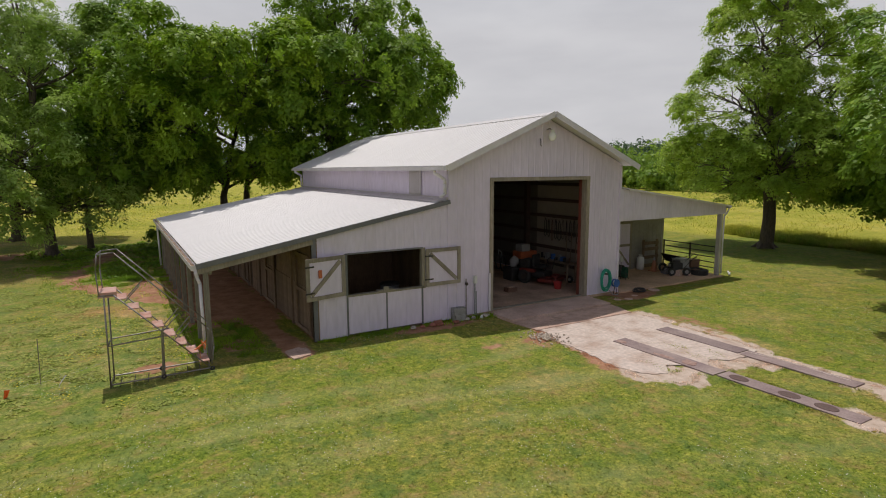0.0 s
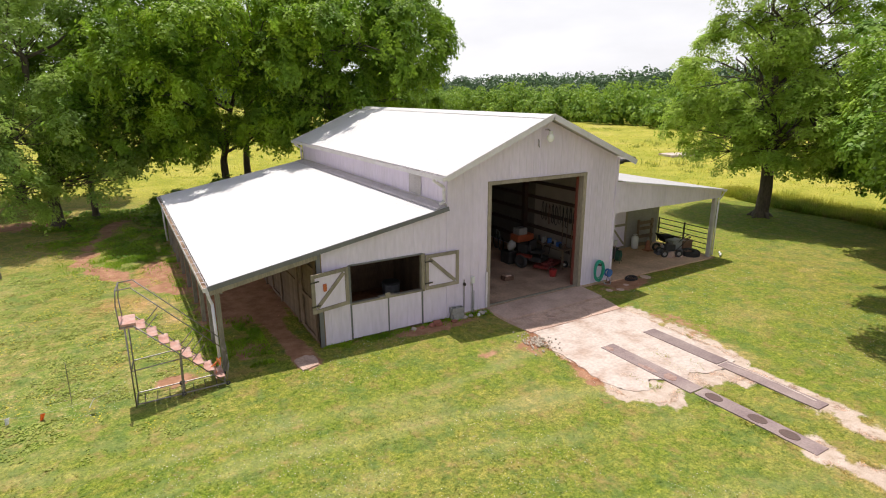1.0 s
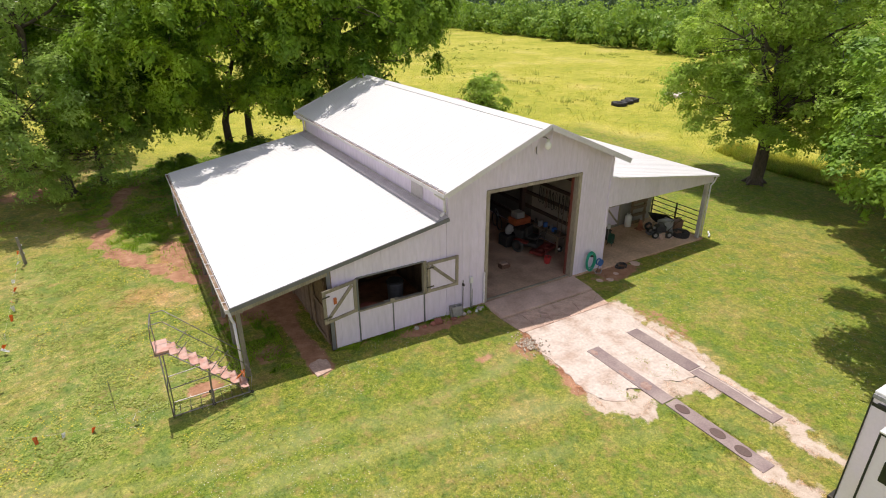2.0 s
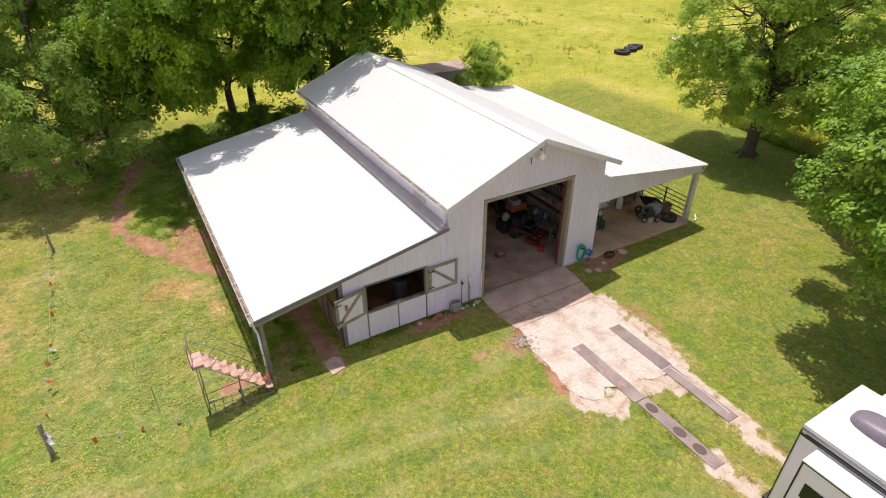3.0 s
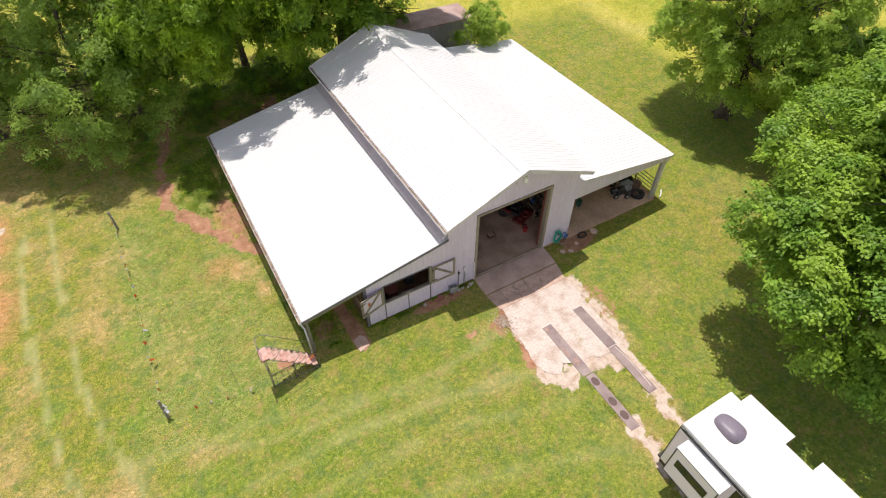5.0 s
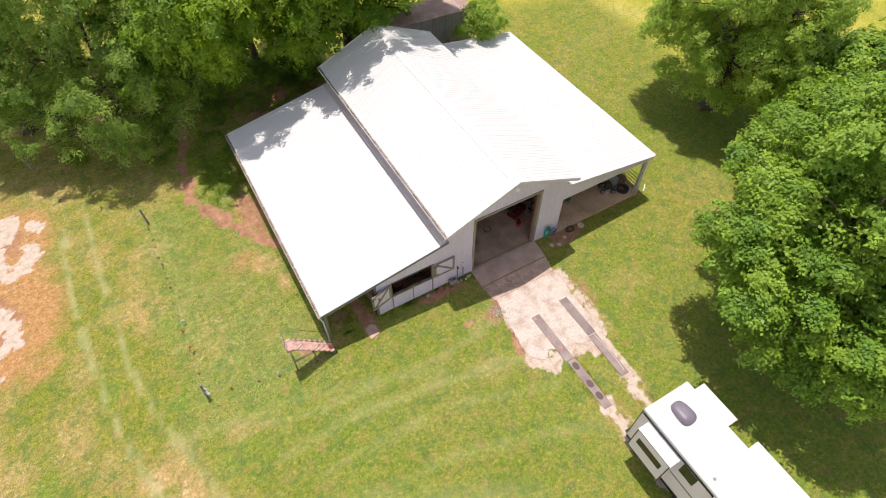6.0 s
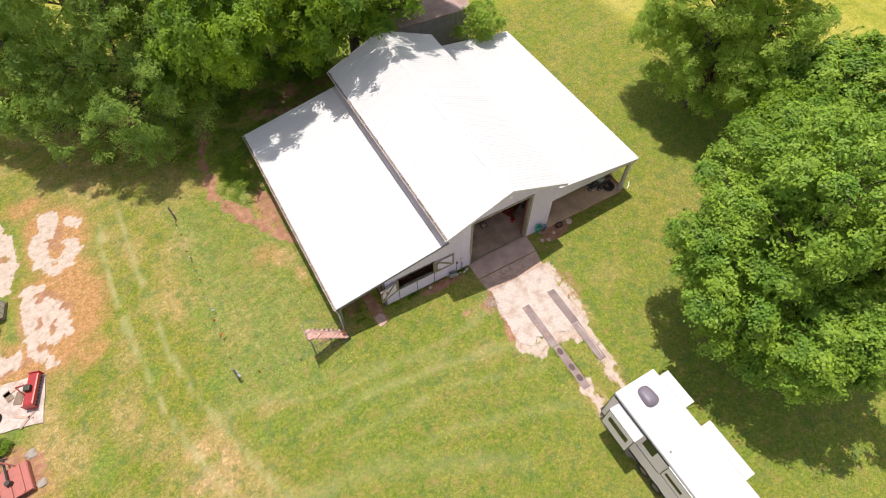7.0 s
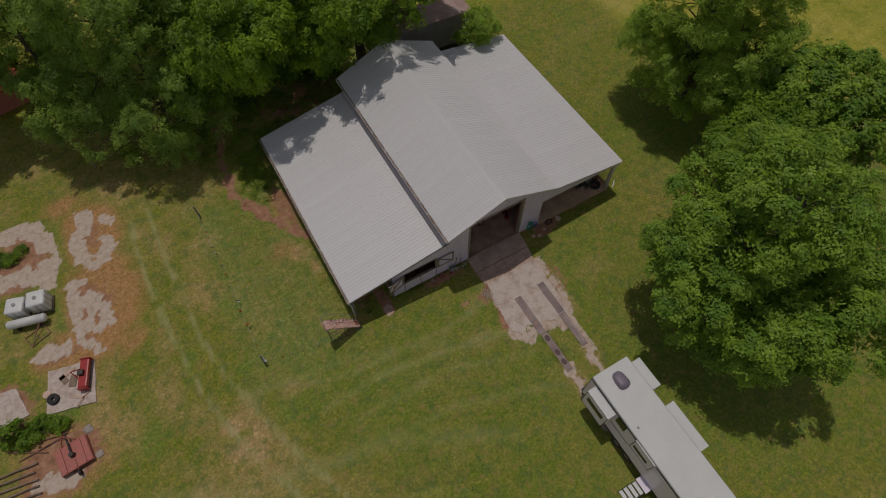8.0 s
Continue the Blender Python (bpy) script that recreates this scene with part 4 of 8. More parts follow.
# posts and beams of the lean-tos
for y in (0.06, 1.85, 3.65, 5.45, 7.25, 9.05, 10.85, 12.4, 13.8):
    bm = bmesh.new()
    box(bm, LX + 0.07, LX + 0.18, y - 0.055, y + 0.055, -0.1, l_top(LX + 0.1) - 0.04, bevel=0.008)
    part("post", bm, M_POST, barn, "weathered lean-to post")
bm = bmesh.new()
box(bm, LX + 0.2, LX + 0.25, 0.0, 13.9, L_OUT - 0.28, L_OUT - 0.03)
part("beam", bm, M_WOOD, barn)
for y in (0.08,):
    bm = bmesh.new()
    box(bm, RX - 0.42, RX - 0.27, y - 0.07, y + 0.08, -0.1, 2.6, bevel=0.008)
    part("post", bm, M_PAINTPOST, barn, "grey painted lean-to post")
for k in range(8):
    y = 0.4 + k * 1.88
    bm = bmesh.new()
    sloped_bar(bm, (LX + 0.05, y, l_top(LX) - 0.19), (SL, y, l_top(SL) - 0.19), 0.045, 0.16)
    part("rafter", bm, M_WOOD, barn)

# tall door frame
for x0, x1 in ((D0 - 0.10, D0 + 0.02), (D1 - 0.02, D1 + 0.12)):
    bm = bmesh.new()
    box(bm, x0, x1, -0.045, 0.18, 0.05, DTOP + 0.02, bevel=0.006)
    part("door_jamb", bm, M_WOOD, barn, "bare wooden door jamb")
part("post", box(bmesh.new(), D1 - 0.01, D1 + 0.13, 0.185, 0.33, 0.05, DTOP + 0.1, bevel=0.01), M_REDPOST, barn, "red-brown primed column")
bm = bmesh.new()
box(bm, D0 - 0.10, D1 + 0.12, -0.05, 0.16, DTOP, DTOP + 0.11, bevel=0.006)
part("door_lintel", bm, M_WOOD, barn, "bare wooden door lintel")
bm = bmesh.new()
box(bm, D0 - 0.14, D0 - 0.09, -0.07, -0.03, 0.1, 1.25)
part("door_bolt", bm, M_TRIM, barn)

# stall window with its frame, two hatches and the half doors below
for x0, x1, z0, z1, mt in ((W0 - 0.05, W0 + 0.02, WLO, WHI + 0.03, M_DARKTRIM), (W1 - 0.02, W1 + 0.09, WLO - 0.06, WHI + 0.02, M_WOOD), (W0 - 0.02, W1 + 0.02, WHI, WHI + 0.04, M_DARKTRIM), (W0 - 0.02, W1 + 0.04, WLO - 0.05, WLO + 0.0, M_WOOD)):
    bm = bmesh.new()
    box(bm, x0, x1, -0.04, 0.09, z0, z1)
    part("window_frame", bm, mt, barn)


def hatch(at, turn, flip, label):
    """A sheet-metal hatch with a Z-braced wooden frame, hinged at local x = 0 and reaching to x = 1.12."""
    h = mesh_part("stall_hatch", bmesh_panel(), M_SIDING, barn, label, at=pose(*at, 0, 0, turn))
    wdt, hgt = 1.12, 1.05
    for x0, x1, z0, z1 in ((0, wdt, 0, 0.1), (0, wdt, hgt - 0.1, hgt), (0, 0.1, 0.1, hgt - 0.1), (wdt - 0.1, wdt, 0.1, hgt - 0.1)):
        bm = bmesh.new()
        box(bm, x0, x1, -0.035, -0.002, z0, z1, bevel=0.004)
        part("frame_rail", bm, M_WOOD, h)
    bm = bmesh.new()
    a, b = ((0.14, -0.02, hgt - 0.14), (wdt - 0.14, -0.02, 0.14)) if flip else ((wdt - 0.14, -0.02, hgt - 0.14), (0.14, -0.02, 0.14))
    if a[0] > b[0]:
        a, b = b, a
    sloped_bar(bm, a, b, 0.03, 0.1)
    part("brace", bm, M_WOOD, h)
    for z in (0.2, 0.85):
        bm = bmesh.new()
        box(bm, -0.03, 0.22, -0.045, -0.035, z - 0.02, z + 0.02)
        part("hinge", bm, M_DARKSTEEL, h)
    return h


def bmesh_panel():
    bm = bmesh.new()
    box(bm, 0.02, 1.10, 0.0, 0.02, 0.02, 1.03)
    me = bpy.data.meshes.new("stall_hatch")
    bm.to_mesh(me)
    bm.free()
    return me


hatch((-0.77, -0.055, 1.08), 0.0, True, "open wood-framed hatch folded against the wall")
h_left = hatch((-4.20, -0.31, 1.12), 13.5, False, "open wood-framed hatch swung past the corner")
bm = bmesh.new()
box(bm, 0.33, 0.42, -0.07, -0.035, 0.55, 0.75, bevel=0.01)
part("latch_plate", bm, M_ORANGE, h_left, "rusty orange latch plate")
for x0, x1 in ((W0 + 0.03, -1.965), (-1.925, W1 - 0.03)):
    bm = bmesh.new()
    box(bm, x0, x1, -0.02, 0.04, 0.06, WLO - 0.05)
    for k in range(int((x1 - x0) / 0.23)):
        box(bm, x0 + 0.1 + k * 0.23, x0 + 0.125 + k * 0.23, -0.03, -0.02, 0.06, WLO - 0.05)
    part("half_door", bm, M_SIDING, barn, "closed grey half door of the stall")
for x in (W0, -1.945, W1):
    bm = bmesh.new()
    box(bm, x - 0.02, x + 0.02, -0.035, 0.05, 0.03, WLO - 0.04)
    part("door_edge", bm, M_DARKTRIM, barn)
bm = bmesh.new()
box(bm, -2.2, -1.72, -0.06, 0.1, WLO, WLO + 0.03, bevel=0.004)
box(bm, -2.05, -1.9, -0.075, -0.03, WLO - 0.02, WLO + 0.12, bevel=0.006)
part("latch_block", bm, M_WOOD, barn, "wooden latch on the half doors")

# stall side along the aisle: boards, posts, sliding stall doors
for k in range(7):
    y = 0.02 + k * 2.02
    bm = bmesh.new()
    box(bm, SL - 0.05, SL + 0.09, y - 0.06, y + 0.06, 0.0, l_top(SL) - 0.06, bevel=0.006)
    part("post", bm, M_BARNWOOD, barn)
aisle = part("wall", box(bmesh.new(), SL + 0.03, SL + 0.06, 0.1, 13.85, 0.02, 2.5), M_BARNWOOD, barn, "brown boarded stall wall along the aisle")
bm0 = box(bmesh.new(), -0.012, 0.012, -0.075, 0.075, 0.0, 1.22)
me_board = bpy.data.meshes.new("board")
bm0.to_mesh(me_board)
bm0.free()
me_board.materials.append(M_BARNWOOD)
y = 0.16
while y < 13.8:
    mesh_part("board", me_board, None, aisle, at=pose(SL + 0.012, y, 0.04))
    if (y % 4.04) < 2.0:
        mesh_part("board", me_board, None, aisle, at=pose(SL + 0.014, y, 1.27))
    y += 0.156
for k in range(4):
    y = 0.3 + k * 3.6
    bm = bmesh.new()
    for dy in (0.0, 1.15):
        box(bm, SL - 0.06, SL - 0.02, y + dy, y + dy + 0.1, 0.08, 2.15)
    for z in (0.08, 1.1, 2.05):
        box(bm, SL - 0.058, SL - 0.022, y + 0.1, y + 1.15, z, z + 0.1)
    part("stall_door_frame", bm, M_BARNWOOD, barn)
# partitions inside the stalls
for y in (3.6, 7.2, 10.8):
    part("partition", box(bmesh.new(), SL + 0.08, -0.08, y - 0.02, y + 0.02, 0.02, 1.9), M_BARNWOOD, barn)
part("partition", box(bmesh.new(), -0.09, -0.06, 0.1, 13.85, 0.02, 2.2), M_BARNWOOD, barn)

# inside the main bay: floor, girts, posts
part("slab_floor", box(bmesh.new(), 0.08, W - 0.08, -0.02, DEEP - 0.1, -0.05, 0.07), M_FLOOR, barn, "stained concrete barn floor")
part("slab_floor", box(bmesh.new(), W + 0.03, RX - 0.25, -0.1, RY, -0.05, 0.03), M_BAYFLOOR, barn, "dusty brown slab under lean-to")
inner = part("inner_lining", box(bmesh.new(), W - 0.075, W - 0.06, 0.12, 4.2, 0.1, EAVE - 0.02), M_INNER, barn, "cream inner face of side wall")
# same lining further in, its colour darkened to paint the deep interior shade
part("inner_lining", box(bmesh.new(), W - 0.075, W - 0.06, 4.204, DEEP - 0.1, 0.1, EAVE - 0.02), material("shaded_lining", (0.17, 0.145, 0.125), 0.8, scale=1.5, amount=0.6), barn, "inner wall face darkened for the deep barn shade")
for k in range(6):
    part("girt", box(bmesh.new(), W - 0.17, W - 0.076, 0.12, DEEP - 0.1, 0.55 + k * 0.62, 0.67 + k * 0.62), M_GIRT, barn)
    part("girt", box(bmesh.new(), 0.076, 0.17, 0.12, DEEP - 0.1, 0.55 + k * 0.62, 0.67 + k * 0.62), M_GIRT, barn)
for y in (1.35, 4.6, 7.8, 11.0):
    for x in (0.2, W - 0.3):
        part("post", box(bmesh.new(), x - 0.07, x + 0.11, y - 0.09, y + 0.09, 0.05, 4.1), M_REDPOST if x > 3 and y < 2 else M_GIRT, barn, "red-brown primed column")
for k in range(4):
    y = 0.6 + k * 3.6
    bm = bmesh.new()
    sloped_bar(bm, (0.1, y, EAVE - 0.12), (W / 2, y, RIDGE - 0.12), 0.1, 0.2)
    sloped_bar(bm, (W / 2, y, RIDGE - 0.12), (W - 0.1, y, EAVE - 0.12), 0.1, 0.2)
    part("truss", bm, M_REDPOST, barn)
# a pale door with a brace in the room wall
bm = bmesh.new()
box(bm, 9.75, 10.65, RY - 0.06, RY - 0.02, 0.05, 2.1)
room_door = part("door", bm, M_SIDING, barn, "closed pale door with wooden brace")
for x0, x1, z0, z1 in ((9.75, 10.65, 0.05, 0.15), (9.75, 10.65, 2.0, 2.1), (9.75, 9.85, 0.15, 2.0), (10.55, 10.65, 0.15, 2.0), (9.85, 10.55, 1.05, 1.15)):
    part("frame_rail", box(bmesh.new(), x0, x1, RY - 0.085, RY - 0.06, z0, z1), M_WOOD, room_door)
bm = bmesh.new()
sloped_bar(bm, (9.88, RY - 0.07, 0.95), (10.52, RY - 0.07, 0.25), 0.02, 0.08)
part("brace", bm, M_WOOD, room_door)


# ---------------------------------------------------------------- drive, apron and runners
def ragged_slab(name, pts, z0, z1, mat, label, rough=0.12, seed=0, category="slab", sub=6):
    """A slab with a broken outline through a few corners."""
    rnd = random.Random(seed)
    outline = []
    for (ax, ay), (bx, by) in zip(pts, pts[1:] + pts[:1]):
        for k in range(sub):
            t = k / sub
            jag = min(rough, 0.4 * math.hypot(bx - ax, by - ay) / sub)
            off = rnd.uniform(-jag, jag) / math.hypot(bx - ax, by - ay)
            outline.append((ax + (bx - ax) * t - (by - ay) * off, ay + (by - ay) * t + (bx - ax) * off))
    bm = bmesh.new()
    low = [bm.verts.new((x, y, z0)) for x, y in outline]
    top = [bm.verts.new((x, y, z1)) for x, y in outline]
    n = len(outline)
    for i in range(n):
        j = (i + 1) % n
        bm.faces.new((low[i], low[j], top[j], top[i]))
    bm.faces.new(top)
    bmesh.ops.triangulate(bm, faces=[f for f in bm.faces if len(f.verts) > 4])
    ob = part(name, bm, mat, None)
    return tagged(ob, label, category, kind="structure")


ragged_slab("driveway", DRIVE, -0.08, -0.006, M_CONCRETE, "sunlit pale worn concrete drive with ragged edges", 0.075, 3, "driveway", 7)
apron = thing("apron", (0, 0, 0), "stained brown concrete ramp before the barn door", "ramp", kind="structure")
bm = bmesh.new()
vs = [bm.verts.new(p) for p in ((1.40, -1.10, 0.062), (5.34, -1.12, 0.062), (5.42, -0.03, 0.072), (1.40, -0.03, 0.072), (1.40, -1.10, -0.08), (5.34, -1.12, -0.08), (5.42, -0.03, -0.08), (1.40, -0.03, -0.08))]
for q in ((0, 1, 2, 3), (7, 6, 5, 4), (0, 4, 5, 1), (1, 5, 6, 2), (2, 6, 7, 3), (3, 7, 4, 0)):
    bm.faces.new([vs[i] for i in q])
bmesh.ops.bevel(bm, geom=list(bm.edges), offset=0.012, segments=2, affect="EDGES")
part("ramp", bm, M_APRON, apron)
rnd = random.Random(5)
seeds = [(1.75, -1.6), (3.75, -1.55), (4.35, -1.75), (4.75, -1.4), (5.1, -1.9)] + [(rnd.gauss(2.68, 0.2), rnd.gauss(-1.52, 0.2)) for k in range(11)]


def clipped(ring_pts, mid, away):
    """The part of a convex outline nearer to mid than to away."""
    d, h = away - mid, (away + mid) / 2
    res = []
    for p, q in zip(ring_pts, ring_pts[1:] + ring_pts[:1]):
        sp, sq = (p - h).dot(d), (q - h).dot(d)
        if sp <= 0:
            res.append(p)
        if sp * sq < 0:
            res.append(p.lerp(q, sp / (sp - sq)))
    return res


seeds = [Vector(p) for p in seeds]
for p in seeds:
    cell = [Vector(c) for c in ((1.38, -1.15), (1.5, -2.12), (5.12, -2.12), (5.36, -1.16))]
    for q in seeds:
        if q is not p and cell:
            cell = clipped(cell, p, q)
    if len(cell) < 3:
        continue
    mid = sum(cell, Vector((0, 0))) / len(cell)
    size = max((c - mid).length for c in cell)
    bm = bmesh.new()
    lo = [bm.verts.new((*((c - mid) * (1 - 0.008 / size)), -0.06)) for c in cell]
    hi = [bm.verts.new((*((c - mid) * (1 - 0.015 / size)), 0.014 + rnd.uniform(-0.008, 0.004))) for c in cell]
    for k in range(len(cell)):
        bm.faces.new((lo[k], lo[(k + 1) % len(cell)], hi[(k + 1) % len(cell)], hi[k]))
    bm.faces.new(hi)
    part("concrete_piece", bm, M_BROKEN, apron, at=pose(mid.x, mid.y, 0.0, rnd.uniform(-0.6, 0.6), rnd.uniform(-0.6, 0.6), 0))


def torn_place(cx, cy, rx, ry, z, parent, seed):
    """A thin ragged patch where the rubber is torn to the rusty backing."""
    rnd = random.Random(seed)
    bm = bmesh.new()
    rim = []
    for k in range(14):
        a, f = k * math.tau / 14, rnd.uniform(0.65, 1.1)
        rim.append((cx + rx * f * math.cos(a), cy + ry * f * math.sin(a)))
    lo = [bm.verts.new((x, y, z - 0.004)) for x, y in rim]
    hi = [bm.verts.new((x, y, z + 0.005)) for x, y in rim]
    for k in range(14):
        bm.faces.new((lo[k], lo[(k + 1) % 14], hi[(k + 1) % 14], hi[k]))
    bm.faces.new(hi)
    part("torn_patch", bm, M_TORN, parent, "rust-brown torn patch")


def runner(x0, x1, y0, y1, z, label, mats=(), lip=False, bend=0.0, group="drive runners"):
    bm = bmesh.new()
    n = 10
    grid = []
    for i in range(n + 1):
        t = i / n
        yy = y0 + (y1 - y0) * t
        sx = bend * math.sin(t * math.pi)
        dz = 0.003 * math.sin(t * 9.0 + x0)
        grid.append([bm.verts.new((x0 + sx, yy, z - 0.05)), bm.verts.new((x0 + sx, yy, z + dz)), bm.verts.new((x1 + sx, yy, z + dz)), bm.verts.new((x1 + sx, yy, z - 0.05))])
    for a, b in zip(grid, grid[1:]):
        for k in range(3):
            bm.faces.new((a[k], a[k + 1], b[k + 1], b[k]))
    bm.faces.new(grid[0])
    bm.faces.new(grid[-1][::-1])
    me = bpy.data.meshes.new("runner")
    bmesh.ops.recalc_face_normals(bm, faces=bm.faces)
    bm.to_mesh(me)
    bm.free()
    top = thing("runner", (0, 0, 0), label, "rubber strip", group)
    mesh_part("strip", me, M_RUBBER, top)
    for cy in mats:
        b2 = bmesh.new()
        bmesh.ops.create_cone(b2, cap_ends=True, segments=20, radius1=0.14, radius2=0.132, depth=0.01, matrix=Matrix.Translation(((x0 + x1) / 2, cy, z + 0.006)) @ Matrix.Diagonal((1.05, 1.45, 1, 1)))
        part("oval_pad", b2, M_PAD, top, "dark oval pad")
    return top


worn = runner(2.50, 2.95, -3.84, -6.56, 0.014, "brown-grey rubber runner on the concrete, worn through")
for k, (x, y, rx, ry) in enumerate(((2.62, -4.02, 0.10, 0.17), (2.60, -5.3, 0.09, 0.30), (2.72, -5.85, 0.16, 0.19))):
    torn_place(x, y, rx, ry, 0.017, worn, 70 + k)
runner(2.57, 2.99, -6.60, -9.22, 0.008, "brown-grey rubber runner with dark oval pads", (-6.95, -7.95, -8.6))
runner(4.27, 4.72, -3.72, -6.0, 0.014, "brown-grey rubber runner on the concrete")
runner(4.26, 4.68, -6.04, -8.4, 0.008, "brown-grey rubber runner with a pale scrape")
tr = runner(4.54, 4.575, -6.1, -8.2, 0.016, "pale worn cord lying on the runner", bend=0.06)
for o in tr.children:
    o.data.materials.clear()
    o.data.materials.append(M_CONCRETE)
ragged_slab("doorstep", [(-4.75, -0.95), (-4.3, -0.9), (-4.28, -0.35), (-4.5, -0.2), (-4.8, -0.4)], -0.06, 0.012, M_BROKEN, "worn flat stone step at the aisle", 0.05, 31, "step", 3)


# ---------------------------------------------------------------- caravan
def caravan():
    c = thing("caravan", (0, 0, 0), "long cream caravan with white roof and extended slide-outs", "caravan")
    X0, X1, YB, YF, ZB, ZT = 2.38, 4.60, -10.58, -21.2, 0.62, 3.22
    part("body", box(bmesh.new(), X0, X1, YF, YB, ZB, ZT - 0.03, bevel=0.05), M_RVWALL, c, "cream panelled caravan body")
    part("roof", box(bmesh.new(), X0 + 0.0, X1 + 0.0, YF, YB + 0.01, ZT - 0.035, ZT + 0.03, bevel=0.03), M_RVROOF, c, "white roof membrane")
    for x in (X0 - 0.012, X1 + 0.012):
        part("roof_rail", box(bmesh.new(), x - 0.02, x + 0.02, YF, YB, ZT - 0.10, ZT - 0.02), M_GREY, c)
        part("awning_rail", box(bmesh.new(), x - 0.03, x + 0.03, YF + 0.2, YB - 0.1, ZT - 0.24, ZT - 0.16, bevel=0.02), M_RVBLACK, c)
    # end wall with black corner bands
    for x0, x1 in ((X0 - 0.005, X0 + 0.05), (X1 - 0.05, X1 + 0.005)):
        part("corner_band", box(bmesh.new(), x0, x1, YB - 0.01, YB + 0.012, ZB, ZT - 0.05), M_RVBLACK, c)
    part("end_band", box(bmesh.new(), X0, X1, YB, YB + 0.014, ZB, ZB + 0.55), M_RVBLACK, c)
    part("side_band", box(bmesh.new(), X0 - 0.01, X0 + 0.01, -13.2, YB - 0.02, 2.95, 3.02), M_RVBLACK, c)
    part("skirt", box(bmesh.new(), X0 + 0.02, X1 - 0.02, YF + 0.1, YB - 0.02, 0.42, 0.66), M_RVBLACK, c)
    part("bumper", box(bmesh.new(), X0 + 0.1, X1 - 0.1, YB + 0.02, YB + 0.14, 0.45, 0.58, bevel=0.02), M_DARKSTEEL, c)
    for x in (X0 + 0.16, X1 - 0.16):
        part("tail_light", box(bmesh.new(), x - 0.05, x + 0.05, YB + 0.012, YB + 0.03, 0.85, 1.15, bevel=0.01), M_RED, c, "red tail light")

    def slide(x0, x1, y0, y1, z0, z1, win=None, outer=-1):
        s = part("slide_out", box(bmesh.new(), x0, x1, y0, y1, z0, z1 - 0.03, bevel=0.02), M_RVWALL, c, "extended cream slide-out")
        part("slide_roof", box(bmesh.new(), x0 - 0.02, x1, y0 - 0.02, y1 + 0.02, z1 - 0.035, z1, bevel=0.012), M_RVROOF, s)
        xo = x0 if outer < 0 else x1
        for ya, yb in ((y0 - 0.012, y0 + 0.022), (y1 - 0.022, y1 + 0.012)):
            part("slide_trim", box(bmesh.new(), xo - 0.014, xo + 0.014, ya, yb, z0, z1 - 0.04), M_RVBLACK, s)
        for za, zb in ((z0, z0 + 0.02), (z1 - 0.07, z1 - 0.04)):
            part("slide_trim", box(bmesh.new(), xo - 0.013, xo + 0.013, y0 + 0.022, y1 - 0.022, za, zb), M_RVBLACK, s)
        if win:
            ya, yb, za, zb = win
            part("window", box(bmesh.new(), xo - 0.022, xo + 0.01, ya, yb, za, zb, bevel=0.018), M_WINDOW, s, "dark tinted window")
        return s

    slide(1.85, X0 + 0.02, -12.62, -11.0, 1.28, 2.92, (-12.4, -11.2, 2.0, 2.42))
    slide(2.31, X0 + 0.02, -15.5, -14.14, 1.95, 3.12, (-15.2, -14.25, 2.3, 2.54))
    slide(X1 - 0.02, 5.24, -12.6, -10.95, 0.72, 3.04, (-12.3, -11.3, 1.5, 2.2), 1)
    slide(X1 - 0.02, 5.24, -16.08, -13.58, 0.72, 3.04, (-15.6, -14.2, 1.5, 2.2), 1)
    part("window", box(bmesh.new(), X0 - 0.015, X0 + 0.01, -13.46, -12.8, 2.22, 2.9, bevel=0.02), M_WINDOW, c, "dark tinted side window")
    part("hatch_panel", box(bmesh.new(), X0 - 0.012, X0 + 0.01, -13.3, -12.75, 0.95, 1.4), M_RVWALL, c)
    part("side_stripe", box(bmesh.new(), X0 - 0.014, X0 + 0.01, -14.1, -12.64, 1.62, 1.66), M_RVBLACK, c)
    part("door", box(bmesh.new(), X0 - 0.03, X0 + 0.01, -16.35, -15.6, 0.75, 2.6, bevel=0.012), M_RVWALL, c, "cream entry door")
    part("window", box(bmesh.new(), X0 - 0.02, X0 + 0.01, -18.8, -17.4, 1.7, 2.4, bevel=0.02), M_WINDOW, c)
    landing = part("landing", box(bmesh.new(), 1.98, 2.36, -16.4, -15.6, 0.66, 0.70), M_RVWALL, c)
    for k in range(4):
        b = bmesh.new()
        box(b, 1.76 - k * 0.24, 1.96 - k * 0.24, -16.32, -15.66, 0.5 - k * 0.14, 0.535 - k * 0.14, bevel=0.006)
        part("step", b, M_WHITE, c, "white entry step")
    for y in (-16.34, -15.64):
        b = bmesh.new()
        sloped_bar(b, (1.0, y, 0.02), (1.98, y, 0.60), 0.03, 0.08)
        part("stringer", b, M_RVBLACK, c)
    # roof air conditioner
    b = bmesh.new()
    bmesh.ops.create_uvsphere(b, u_segments=28, v_segments=14, radius=1.0)
    for v in b.verts:
        x, y, z = v.co
        k = (abs(x) ** 3.2 + abs(y) ** 3.2 + abs(z) ** 3.2) ** (1 / 3.2)
        v.co = (3.5 + 0.34 * x / k * (1.0 - 0.12 * y / k), -11.42 + 0.47 * y / k, ZT + 0.03 + max(0.0, z / k) * (0.25 - 0.06 * y / k))
    ac = part("air_conditioner", b, M_ACGREY, c, "dark grey roof air conditioner", smooth=True)
    part("roof_cap", box(bmesh.new(), 2.69, 2.78, -13.76, -13.66, ZT + 0.02, ZT + 0.09, bevel=0.02), M_GREY, c)
